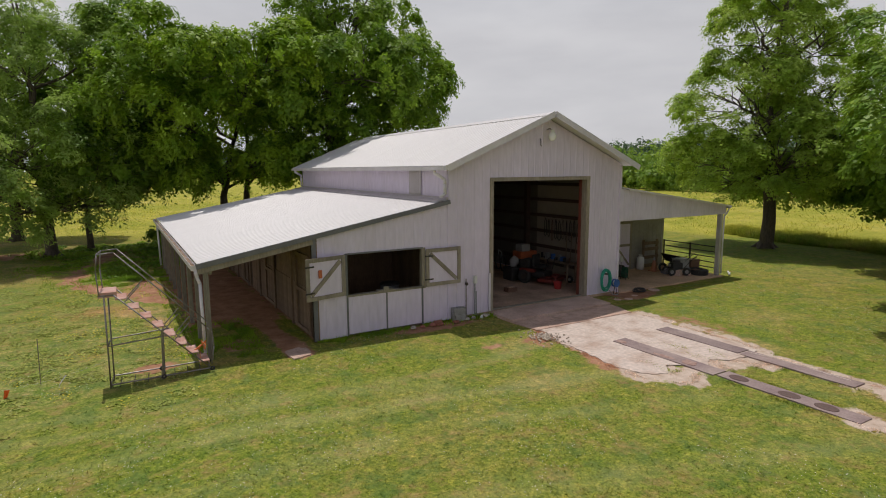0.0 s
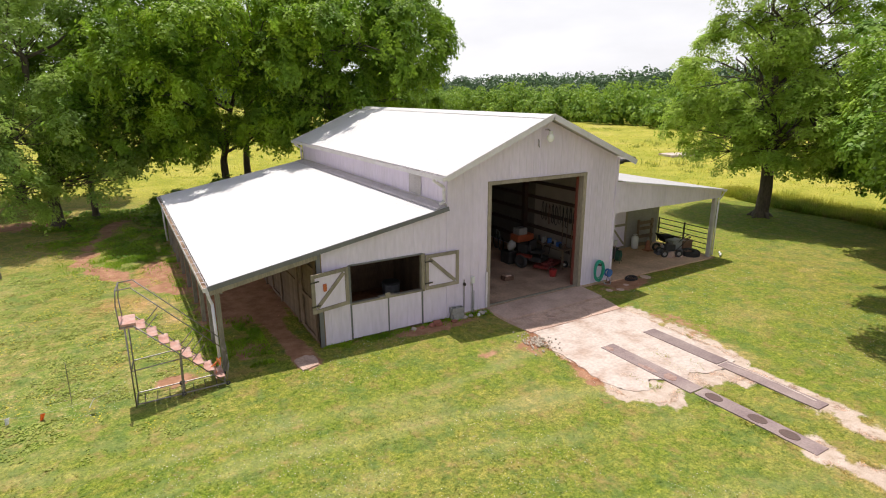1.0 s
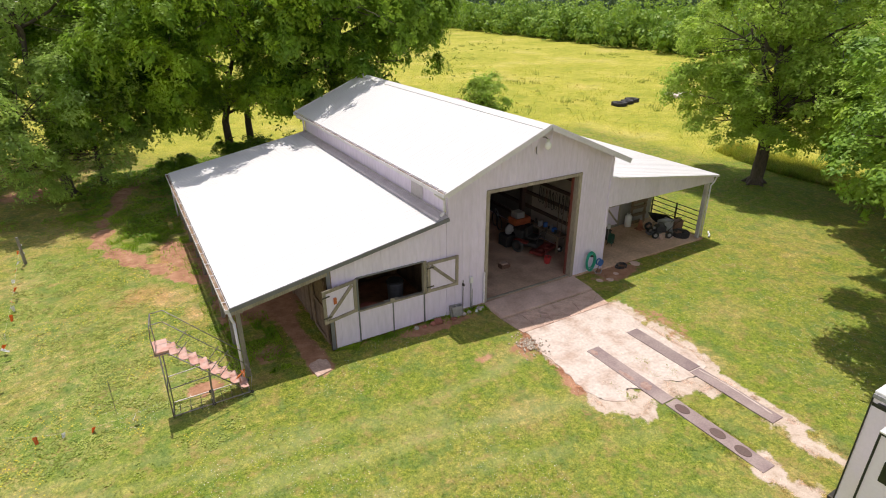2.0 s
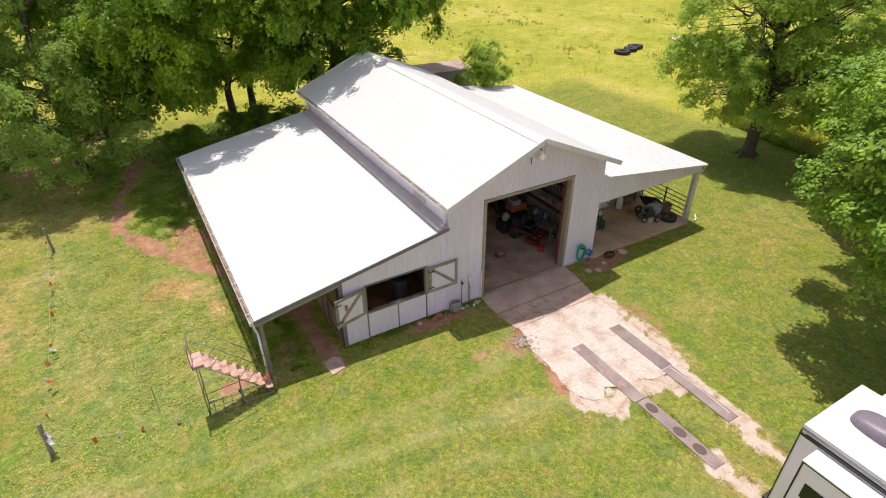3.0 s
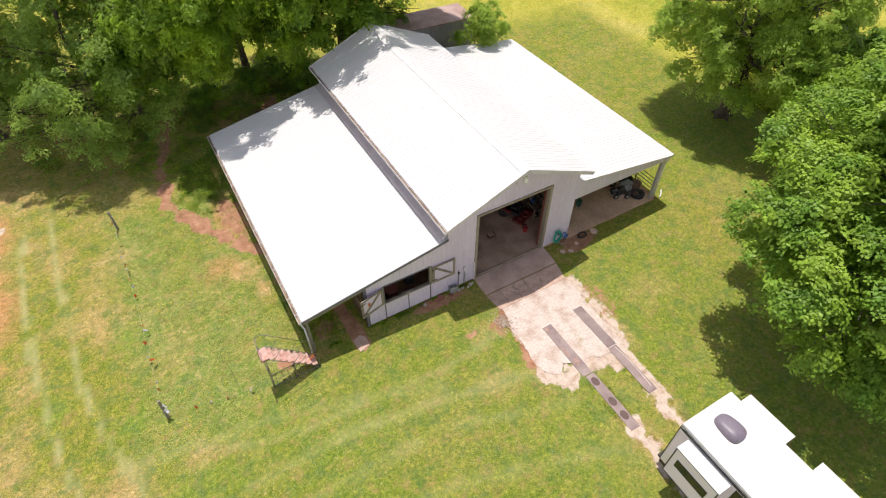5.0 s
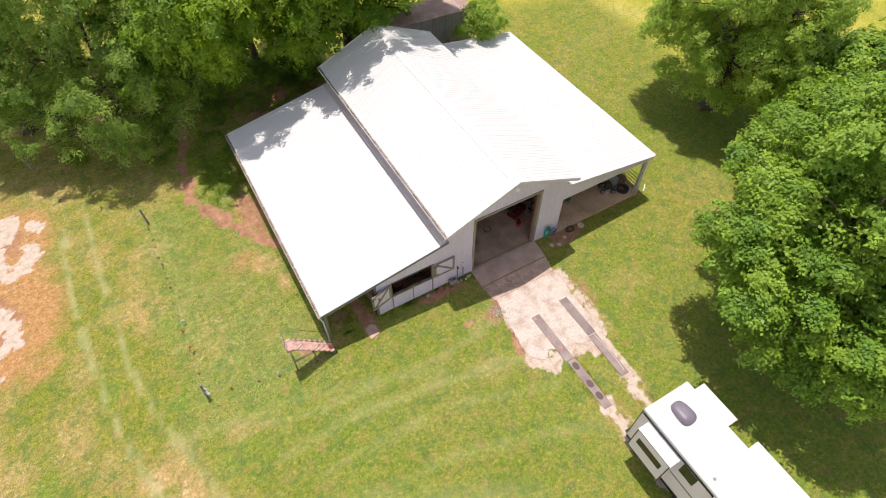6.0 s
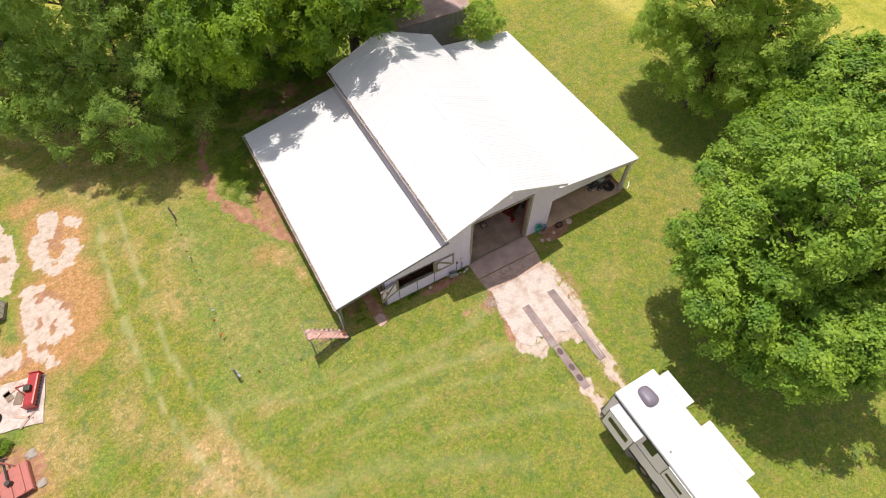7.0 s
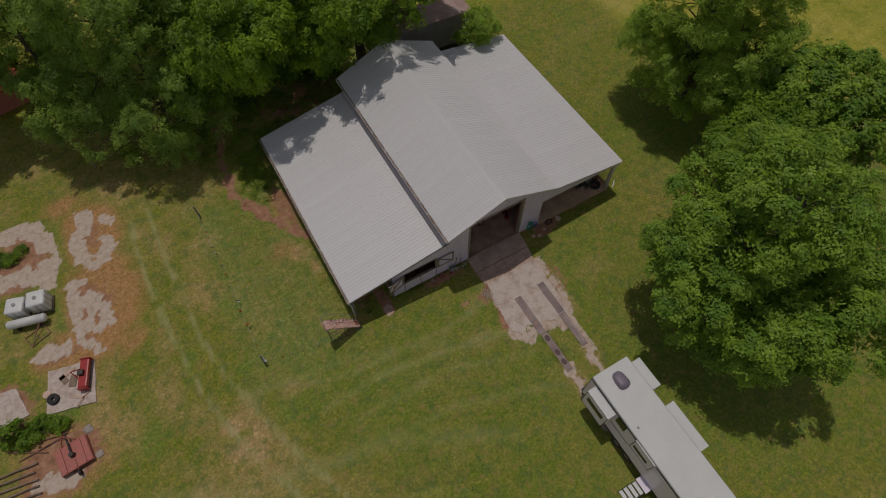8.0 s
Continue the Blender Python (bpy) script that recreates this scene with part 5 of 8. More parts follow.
    part("grille", box(bmesh.new(), 3.25, 3.30, -11.7, -11.2, ZT + 0.06, ZT + 0.2, bevel=0.01), M_RVBLACK, ac)
    part("vent", box(bmesh.new(), 3.3, 3.7, -18.2, -17.8, ZT + 0.03, ZT + 0.12, bevel=0.03), M_WHITE, c)
    # wheels
    for x in (X0 + 0.06, X1 - 0.06):
        for y in (-13.68, -14.5):
            b = bmesh.new()
            ring(b, (x, y, 0.36), 0.27, 0.10, 24, 10, Matrix.Rotation(math.pi / 2, 4, "Y"))
            wh = part("wheel", b, M_BLACK, c, "black tyre", smooth=True)
            b = bmesh.new()
            rod(b, (x - 0.06, y, 0.36), (x + 0.06, y, 0.36), 0.2, 16)
            part("rim", b, M_STEEL, wh)
    for x, y in ((X0 + 0.25, -11.2), (X1 - 0.25, -11.2), (X0 + 0.25, -20.6), (X1 - 0.25, -20.6)):
        b = bmesh.new()
        rod(b, (x, y, 0.0), (x, y, 0.5), 0.03)
        box(b, x - 0.12, x + 0.12, y - 0.12, y + 0.12, -0.03, 0.02)
        part("jack", b, M_DARKSTEEL, c)
    return c


caravan()


# ---------------------------------------------------------------- trees
def leaves(name, pts, normals, size, seed, droop=0.25, slim=1.0, jitter=0.3):
    """Rhombic leaves as a numpy soup: pts and normals (n, 3); size about half a leaf's length."""
    r = np.random.RandomState(seed)
    n = len(pts)
    up = normals / np.linalg.norm(normals, axis=1)[:, None] + r.normal(0, jitter, (n, 3))
    up /= np.linalg.norm(up, axis=1)[:, None]
    a = r.normal(0, 1, (n, 3))
    a[:, 2] -= droop
    a -= (a * up).sum(1)[:, None] * up
    a /= np.linalg.norm(a, axis=1)[:, None]
    b = np.cross(up, a)
    s = size * r.uniform(0.6, 1.35, n)[:, None]
    w = s * slim * r.uniform(0.45, 0.72, n)[:, None]
    fold = up * s * 0.12
    v = np.stack([pts - a * s, pts + b * w + fold, pts + a * s, pts - b * w + fold], 1)
    return v.reshape(-1, 3)


def unit(v):
    return v / np.maximum(np.linalg.norm(v, axis=1), 1e-6)[:, None]


def crown_points(lumps, count, seed, bough=1.0, fill=26, sag=0.0, ragged=0.16, core=0.08, hang=0.0, shoots=0.09):
    """Leaf places and normals: domed boughs stand out of a few uneven lobes, each is roofed with sprays, and each spray bears leaves."""
    r = np.random.RandomState(seed)
    L0 = np.array(lumps, dtype=float)
    area = (L0[:, 3] * L0[:, 4] * L0[:, 5]) ** (2 / 3)
    want = max(5, int(2.6 * area.sum() / bough ** 2))
    own = r.choice(len(lumps), want * 5, p=area / area.sum())
    d = r.normal(0, 1, (want * 5, 3))
    d[:, 2] += 0.3
    d = unit(d)
    c = L0[own, :3] + d * L0[own, 3:6] * r.uniform(0.60, 0.88, want * 5)[:, None]
    near = np.full(want * 5, 9.0)
    for i, l in enumerate(L0):
        near = np.where(own == i, near, np.minimum(near, np.linalg.norm((c - l[:3]) / l[3:6], axis=1)))
    keep = np.flatnonzero(near > 0.70)[:want]
    own, d, c = own[keep], d[keep], c[keep]
    Rb = bough * r.uniform(0.5, 1.25, len(c))
    axis = unit(d * 0.75 + np.array([0, 0, 0.8 - 0.45 * hang]))
    sprays = max(8, count // fill)
    k = r.choice(len(c), sprays, p=Rb ** 2 / (Rb ** 2).sum())
    out = unit(axis[k] + r.normal(0, 0.58, (sprays, 3)))
    s = c[k] + out * (Rb[k] * r.uniform(0.72 - 0.35 * min(hang, 1), 1.08 + 0.1 * hang, sprays))[:, None] * np.array([1, 1, 0.7 + 0.3 * hang])
    shoot = (r.rand(sprays) < shoots) * bough * r.uniform(0.2, 0.75, sprays)
    s += unit(out + np.array([0, 0, 0.5])) * shoot[:, None]
    inner = r.rand(sprays) < core
    m = r.choice(len(lumps), sprays, p=area / area.sum())
    s[inner] = (L0[m, :3] + unit(r.normal(0, 1, (sprays, 3))) * (0.75 * r.rand(sprays) ** 0.4)[:, None] * L0[m, 3:6])[inner]
    n = unit(out * 0.7 + np.array([0, 0, 0.6 - 0.4 * hang]) + r.normal(0, 0.22, (sprays, 3)))
    a = out * 0.8 + r.normal(0, 0.6, (sprays, 3))
    a[:, 2] -= 0.25 + sag
    a = unit(a - (a * n).sum(1)[:, None] * n)
    b = np.cross(n, a)
    R = bough * 0.34 * r.uniform(0.6, 1.45, sprays)
    q = r.randint(0, sprays, count)
    u = r.uniform(-0.7, 1.1, count) * R[q]
    v = r.normal(0, 0.42, count) * R[q]
    p = s[q] + a[q] * u[:, None] + b[q] * v[:, None] + n[q] * r.normal(0, 0.3 * ragged, count)[:, None] + r.normal(0, ragged * 0.25, (count, 3))
    p[:, 2] -= (0.25 + 0.5 * sag) * (u * u + v * v) / np.maximum(R[q], 0.1) + hang * np.abs(r.normal(0, 0.22, count))
    nrm = n[q] + 0.35 * (a[q] * u[:, None] + b[q] * v[:, None]) / R[q][:, None]
    return p, nrm


def branch(bm, p, q, r0, r1, seed, bends=4, wob=0.12, seg=7):
    rnd = random.Random(seed)
    p, q = Vector(p), Vector(q)
    last, rl = p, r0
    n = (q - p).length
    for k in range(1, bends + 1):
        t = k / bends
        c = p.lerp(q, t) + Vector((rnd.uniform(-1, 1), rnd.uniform(-1, 1), rnd.uniform(-0.3, 0.6))) * wob * n * 0.25 * math.sin(t * math.pi)
        rk = r0 + (r1 - r0) * t
        rod(bm, last, c, rl, seg, rk, caps=False)
        last, rl = c, rk
    return bm


def tree(base, trunk_r, fork, lumps, count, leaf_size, mat, label, seed, bough=1.2, fill=26, ragged=0.17, core=0.12, sag=0.0, name="tree", droop=0.25, lean=(0, 0), hang=0.0, slim=1.0):
    """base on the ground, fork height, lobes given relative to the base as (x, y, z, rx, ry, rz)."""
    bz = float(ground_z(base[0], base[1]))
    t = thing(name, (base[0], base[1], bz), label, "tree" if name == "tree" else "bush")
    bm = bmesh.new()
    top = Vector((lean[0], lean[1], fork))
    branch(bm, (0, 0, -0.15), top, trunk_r * 1.15, trunk_r * 0.75, seed, 5, 0.08, 10)
    rod(bm, (0, 0, -0.15), (0, 0, 0.35), trunk_r * 1.6, 10, trunk_r * 1.12, caps=False)
    for k in range(5):
        a = k * 1.26 + seed
        rod(bm, (math.cos(a) * trunk_r * 2.2, math.sin(a) * trunk_r * 2.2, -0.12), (math.cos(a) * trunk_r * 0.4, math.sin(a) * trunk_r * 0.4, 0.4), trunk_r * 0.3, 6, trunk_r * 0.3, caps=False)
    peak = max(lumps, key=lambda l: l[2])
    crest = Vector((peak[0] * 0.7, peak[1] * 0.7, peak[2] + peak[5] * 0.2))
    branch(bm, top, crest, trunk_r * 0.72, trunk_r * 0.1, seed + 3, 7, 0.14, 8)
    rnd = random.Random(seed + 1)
    for i, l in enumerate(lumps):
        c = Vector(l[:3])
        rise = min(0.85, max(0.0, (l[2] - 1.2 - fork) / max(0.5, crest.z - fork)))
        start = top.lerp(crest, rise) if l[2] - 1.0 > fork else top * 0.85
        branch(bm, start, c + Vector((0, 0, l[5] * 0.3)), trunk_r * 0.34, trunk_r * 0.1, seed + i, 5, 0.25, 7)
        for j in range(9):
            d = Vector((rnd.uniform(-1, 1), rnd.uniform(-1, 1), rnd.uniform(-0.5, 0.9))).normalized()
            e = c + Vector((d.x * l[3], d.y * l[4], d.z * l[5])) * 0.82
            branch(bm, start.lerp(c, rnd.uniform(0.45, 1.0)), e, trunk_r * 0.11, 0.01, seed + 31 * i + j, 3, 0.3, 5)
    part("trunk", bm, M_BARK, t, smooth=True)
    pts, nrm = crown_points(lumps, count, seed, bough, fill, sag, ragged, core, hang)
    part_me = soup("crown", leaves("crown", pts, nrm, leaf_size, seed + 5, droop + 2.2 * hang, slim, 0.2), 4, mat)
    mesh_part("crown", part_me, None, t)
    return t


# the big maple beside the caravan
tree((12.2, -10.6), 0.38, 2.8, [(0.4, 0.8, 10.2, 3.4, 3.4, 3.0), (-2.8, 0.2, 5.7, 2.5, 2.9, 2.4), (-2.2, -2.6, 5.1, 2.5, 2.6, 2.2), (0.2, -3.8, 6.4, 3.0, 2.6, 2.3), (2.8, -2.4, 6.6, 2.6, 2.6, 2.4), (4.2, 1.0, 7.6, 3.2, 3.2, 2.8), (3.2, 4.0, 7.4, 3.0, 2.8, 2.5), (0.2, 4.0, 7.2, 3.0, 2.6, 2.5), (-2.0, 2.8, 6.0, 2.4, 2.4, 2.2), (-2.4, -0.4, 3.5, 2.5, 2.8, 1.5), (-1.4, 0.6, 8.2, 2.4, 2.6, 2.2), (1.8, 1.0, 4.3, 3.0, 3.0, 1.6), (1.0, -2.4, 4.1, 2.8, 2.6, 1.5)],
     235000, 0.074, M_MAPLE, "big round maple with dense green leaves on the lawn", 21, bough=0.8, core=0.24)
# the maple behind the right lean-to
tree((22.2, 3.6), 0.32, 4.2, [(0.2, 0, 12.4, 2.9, 2.9, 3.4), (-2.0, 1.0, 7.6, 2.8, 2.8, 2.8), (-1.7, -1.6, 4.6, 2.7, 2.6, 2.0), (0.6, 3.0, 7.6, 3.0, 2.8, 2.7), (3.0, 0.4, 8.2, 2.9, 2.9, 2.8), (0.6, -2.6, 7.6, 2.9, 2.6, 2.7), (-1.6, 2.6, 4.5, 2.6, 2.4, 1.8), (-1.5, 0.4, 10.6, 2.6, 2.6, 2.6), (3.0, -1.6, 5.6, 2.6, 2.4, 1.8), (2.4, 1.0, 11.0, 2.4, 2.4, 2.2), (-2.3, -0.4, 6.2, 2.3, 2.4, 2.2), (-0.8, -3.0, 5.0, 2.6, 2.2, 2.0), (-1.2, -1.2, 3.4, 2.7, 2.3, 1.4), (-2.1, 1.0, 3.6, 2.2, 2.2, 1.5), (2.0, -2.0, 3.6, 2.4, 2.2, 1.5), (2.6, 1.2, 3.8, 2.4, 2.2, 1.6), (0.4, 2.4, 3.6, 2.4, 2.0, 1.4), (-2.1, 0.0, 9.2, 2.2, 2.2, 2.0), (0.4, -1.8, 10.2, 2.6, 2.4, 2.4)],
     215000, 0.069, M_LEAFLIGHT, "tall open maple with light green leaves behind the lean-to", 22, bough=0.78, ragged=0.16, core=0.05)
# the dark spreading tree between them
tree((27.4, -3.8), 0.36, 2.4, [(-0.4, 0, 5.4, 3.6, 3.4, 2.1), (-3.4, 1.0, 4.8, 2.9, 2.7, 2.0), (-1.5, -3.0, 4.8, 2.8, 2.6, 2.0), (2.6, 0.4, 4.4, 2.4, 2.6, 1.8), (0.6, 2.4, 4.2, 2.6, 2.2, 1.7), (-2.6, 2.8, 3.6, 2.4, 2.2, 1.6), (-3.0, 0.4, 3.3, 2.6, 2.4, 1.5), (-3.2, 3.4, 3.4, 2.6, 2.4, 1.6), (-4.4, 3.4, 4.8, 2.3, 2.2, 1.9), (-2.0, -2.4, 3.3, 2.6, 2.4, 1.5), (-3.6, -0.6, 2.3, 2.2, 2.2, 1.1), (-3.4, 2.4, 2.3, 2.2, 2.0, 1.1), (-1.8, -2.8, 2.2, 2.2, 2.0, 1.0)],
     92000, 0.105, M_MAPLE, "broad dark green tree standing among the maples", 23, bough=0.85)
tree((19.6, -4.6), 0.2, 2.2, [(0, 0, 5.4, 2.2, 2.2, 1.9), (-0.9, -0.9, 3.9, 1.9, 1.9, 1.4), (0.9, 1.0, 4.0, 2.0, 2.0, 1.4)],
     30000, 0.1, M_LEAFDARK, "smaller dark green tree between the maples", 24)
# the row behind the barn's left side
tree((-11.0, 20.6), 0.26, 2.6, [(0, 0, 8.8, 3.2, 3.0, 3.0), (-3.2, -0.8, 6.0, 2.7, 2.5, 2.2), (2.6, -0.4, 6.4, 2.5, 2.5, 2.3), (-0.8, -3.6, 4.9, 2.7, 2.3, 1.8), (-5.0, 1.2, 5.4, 2.4, 2.4, 2.0), (3.2, 1.4, 9.4, 2.6, 2.6, 2.6), (-2.6, 0.8, 9.6, 2.6, 2.6, 2.4), (0.8, 2.6, 6.0, 2.8, 2.6, 2.4), (-3.6, -2.6, 3.6, 2.2, 2.0, 1.3), (2.6, -3.4, 6.2, 2.2, 2.0, 1.8), (0.6, -2.2, 3.6, 2.6, 2.2, 1.3), (-5.6, -1.6, 3.6, 2.2, 2.2, 1.3), (3.4, -1.2, 4.2, 2.2, 2.2, 1.5), (-1.0, -3.0, 2.9, 2.8, 1.8, 1.1), (2.0, -2.2, 3.0, 2.4, 1.8, 1.1), (-3.4, -3.2, 2.7, 2.0, 1.6, 0.9), (-0.6, 0.2, 11.8, 2.6, 2.6, 2.4), (1.4, -3.2, 2.5, 2.3, 1.6, 1.0), (-1.4, -3.9, 2.3, 2.4, 1.6, 0.9), (2.6, -1.6, 2.6, 1.8, 1.5, 1.0)],
     112000, 0.087, M_LEAFGREY, "feathery grey-green locust tree beside the barn", 25, bough=0.9, fill=30, ragged=0.2, hang=0.2, slim=0.65)
tree((-2.4, 22.4), 0.27, 2.8, [(0, 0, 9.2, 3.2, 3.0, 2.8), (-2.8, -1.6, 6.8, 2.6, 2.6, 2.2), (1.4, -6.9, 9.4, 2.5, 2.2, 1.9), (-1.4, -7.15, 9.3, 2.6, 2.3, 1.9), (0, -3.0, 8.8, 2.8, 2.6, 2.4), (0.4, -6.2, 8.0, 2.4, 2.2, 1.8), (-3.4, -6.0, 7.2, 2.2, 2.2, 1.7), (-4.0, -4.2, 6.2, 2.2, 2.2, 1.8), (-1.2, -1.8, 4.6, 2.3, 2.1, 1.6), (1.8, -4.6, 5.0, 2.2, 1.9, 1.5), (-2.4, -3.6, 4.6, 2.2, 1.9, 1.5), (2.6, -2.2, 4.4, 2.0, 1.8, 1.4)],
     96000, 0.101, M_LEAF, "tall green tree with drooping leaves behind the barn", 26, sag=0.4, hang=0.32, slim=0.8, bough=0.92)
tree((-0.9, 23.2), 0.24, 3.0, [(1.0, 0.6, 9.6, 2.6, 2.6, 2.6), (2.4, -0.6, 7.0, 2.4, 2.4, 2.2), (0.2, 2.0, 8.2, 2.6, 2.6, 2.4), (1.4, -1.2, 4.6, 2.0, 1.8, 1.4)],
     37700, 0.105, M_LEAF, "tall green tree close to its neighbour behind the barn", 27, sag=0.4, hang=0.32, slim=0.8, bough=0.92)
tree((3.6, 19.7), 0.38, 4.0, [(1.0, 0, 12.0, 3.8, 3.8, 3.6), (4.6, -1.0, 9.4, 3.1, 3.1, 2.9), (4.6, -0.8, 6.9, 2.7, 2.4, 1.9), (0.1, -5.1, 9.4, 2.6, 2.7, 2.2), (-2.6, -4.4, 8.8, 2.8, 2.7, 2.2), (3.6, -3.4, 9.6, 2.4, 2.4, 2.0), (-2.2, 0, 9.4, 2.8, 2.8, 2.6), (1.5, -1.8, 6.4, 2.8, 2.4, 1.8), (2.8, 0.5, 14.2, 3.0, 2.8, 2.3), (3.6, -2.2, 8.6, 1.9, 2.1, 1.8), (-0.8, -1.0, 13.0, 2.6, 2.6, 2.2), (-1.4, -3.2, 6.2, 2.4, 2.0, 1.7), (-3.2, -2.2, 6.2, 2.2, 2.0, 1.7), (0.4, -1.4, 4.8, 2.6, 1.8, 1.5), (3.2, -1.2, 4.9, 2.4, 1.8, 1.4)],
     124000, 0.108, M_LEAFDARK, "tallest dark green tree directly behind the barn", 28, sag=0.4, hang=0.36, slim=0.85, bough=0.95)
tree((-9.4, 22.4), 0.15, 3.4, [(2.8, 0.6, 9.2, 3.2, 3.0, 2.8), (0.6, -0.4, 7.0, 2.5, 2.5, 2.2), (4.0, -7.0, 9.3, 2.7, 2.3, 1.9), (2.2, -5.4, 8.0, 2.1, 2.0, 1.7), (2.2, -2.6, 7.4, 2.8, 2.6, 2.2), (1.2, -4.6, 5.2, 2.2, 2.0, 1.6), (2.4, 0.8, 11.4, 2.6, 2.4, 2.2), (2.2, -2.0, 5.1, 2.4, 2.0, 1.4), (1.4, -3.6, 4.1, 2.4, 1.8, 1.3), (4.4, -2.8, 4.5, 2.2, 1.8, 1.3)],
     92000, 0.101, M_LEAFDARK, "tall dense tree in the row behind the barn", 29, sag=0.4, hang=0.3, slim=0.85, bough=0.92)
tree((-17.2, 23.5), 0.25, 2.6, [(0.6, 0.6, 8.2, 2.9, 2.8, 3.0), (-1.4, 1.0, 6.0, 2.4, 2.4, 2.2), (2.6, -0.8, 5.8, 2.6, 2.6, 2.2), (0, -2.2, 4.6, 2.6, 2.2, 1.8), (0.2, -2.2, 3.3, 2.2, 1.8, 1.3), (2.4, -2.4, 3.4, 2.4, 2.0, 1.3), (0.6, 0, 11.0, 2.8, 2.6, 2.4)],
     60000, 0.090, M_LEAFGREY, "grey-green feathery tree at the row's end", 30, bough=0.9, fill=30, ragged=0.2, hang=0.2, slim=0.65)
tree((-24.0, 27.0), 0.3, 3.0, [(0, 0, 9.0, 4.0, 3.8, 3.4), (-3.0, -0.8, 6.4, 2.9, 2.9, 2.4), (3.0, -0.8, 6.0, 2.9, 2.9, 2.4), (0, -2.4, 4.8, 2.9, 2.5, 2.0)],
     46000, 0.108, M_LEAF, "dense green tree beyond the yard", 31, bough=0.95)
tree((-13.5, 30.0), 0.3, 3.0, [(0, 0, 9.8, 3.8, 3.6, 3.4), (-3.4, 0, 7.0, 3.0, 2.8, 2.6), (3.4, 0, 7.0, 3.0, 2.8, 2.6)],
     30000, 0.145, M_LEAFDARK, "dark tree in the second row behind the barn", 32)
tree((11.1, 14.75), 0.05, 2.0, [(-0.1, -0.5, 4.6, 1.05, 1.0, 0.95), (0.5, -0.3, 3.7, 0.95, 0.8, 0.9), (-0.65, -0.3, 3.9, 0.9, 0.8, 0.9), (0.0, -0.1, 2.8, 1.0, 0.7, 0.9), (0.2, -0.1, 1.7, 0.8, 0.6, 0.8)],
     17000, 0.065, M_LEAFLIGHT, "bushy green sapling growing behind the lean-to", 33, name="sapling", bough=0.6, fill=16, ragged=0.08)


for k, (x, y, h) in enumerate(((-25.6, 2.9, 0.9), (-23.6, 2.35, 0.45), (-23.4, 14.8, 0.4), (-24.6, 2.5, 0.5))):
    tree((x, y), 0.03, 0.2, [(0, 0, h * 0.5, 0.7, 0.5, h * 0.5), (0.5, 0.1, h * 0.4, 0.5, 0.4, h * 0.36), (-0.5, 0, h * 0.4, 0.5, 0.4, h * 0.36)], 2600, 0.06, M_LEAFDARK, "low green weeds grown into a bush in the yard", 160 + k, name="bush", bough=0.4, fill=14, ragged=0.1)
for k, (x, y, h) in enumerate(((-2.6, 20.9, 1.5), (-0.6, 21.6, 1.7), (-5.2, 21.6, 1.3), (0.9, 20.2, 1.4))):
    tree((x, y), 0.04, 0.4, [(0, 0, h * 0.55, 0.9, 0.8, h * 0.5), (0.6, -0.3, h * 0.4, 0.7, 0.7, h * 0.36), (-0.6, 0.1, h * 0.4, 0.7, 0.7, h * 0.36)], 5200, 0.07, M_LEAFDARK, "low leafy bush under the trees behind the barn", 140 + k, name="bush", bough=0.6, fill=16, ragged=0.1)


# ---------------------------------------------------------------- far woods
def bumps(lumps, count, seed, size):
    """Leaf places on the many round bumps of a far crown."""
    r = np.random.RandomState(seed)
    L = np.array(lumps)[r.randint(1, len(lumps), 22)]
    L[:4] = lumps[0]
    d = r.normal(0, 1, (22, 3))
    d[:, 2] += 0.35
    c = L[:, :3] + unit(d) * L[:, 3:6] * 0.72
    q = r.randint(0, 22, count)
    out = r.normal(0, 1, (count, 3))
    out[:, 2] += 0.5
    out = unit(out)
    return c[q] + out * (size * r.uniform(0.8, 1.1, 22)[q] * r.uniform(0.75, 1.05, count))[:, None], out


def woods(name, rows, label, leaf, seed, mat):
    """Many small crowns in one sheet of leaves: rows of (x, y, height, radius, leaves)."""
    pts = []
    for k, (x, y, h, r, n) in enumerate(rows):
        z = float(ground_z(x, y))
        lumps = [(x, y, z + h * 0.15, r * 0.9, r * 0.9, h * 0.2), (x, y, z + h * 0.58, r, r, h * 0.4), (x + r * 0.45, y - r * 0.3, z + h * 0.38, r * 0.8, r * 0.8, h * 0.33), (x - r * 0.5, y, z + h * 0.33, r * 0.8, r * 0.8, h * 0.31)]
        pts.append(bumps(lumps, n, seed + k, r * 0.38))
    me = soup(name, leaves(name, np.concatenate([p[0] for p in pts]), np.concatenate([p[1] for p in pts]), leaf, seed, 0.1), 4, mat)
    return tagged(new(name, me), label, "woods", kind="stuff")


def along(pts, t):
    """Point at share t of a bent line's length."""
    cut = [math.dist(a, b) for a, b in zip(pts, pts[1:])]
    left = t * sum(cut)
    for (ax, ay), (bx, by), n in zip(pts, pts[1:], cut):
        if left <= n:
            break
        left -= n
    f = min(1.0, left / n)
    return ax + (bx - ax) * f, ay + (by - ay) * f


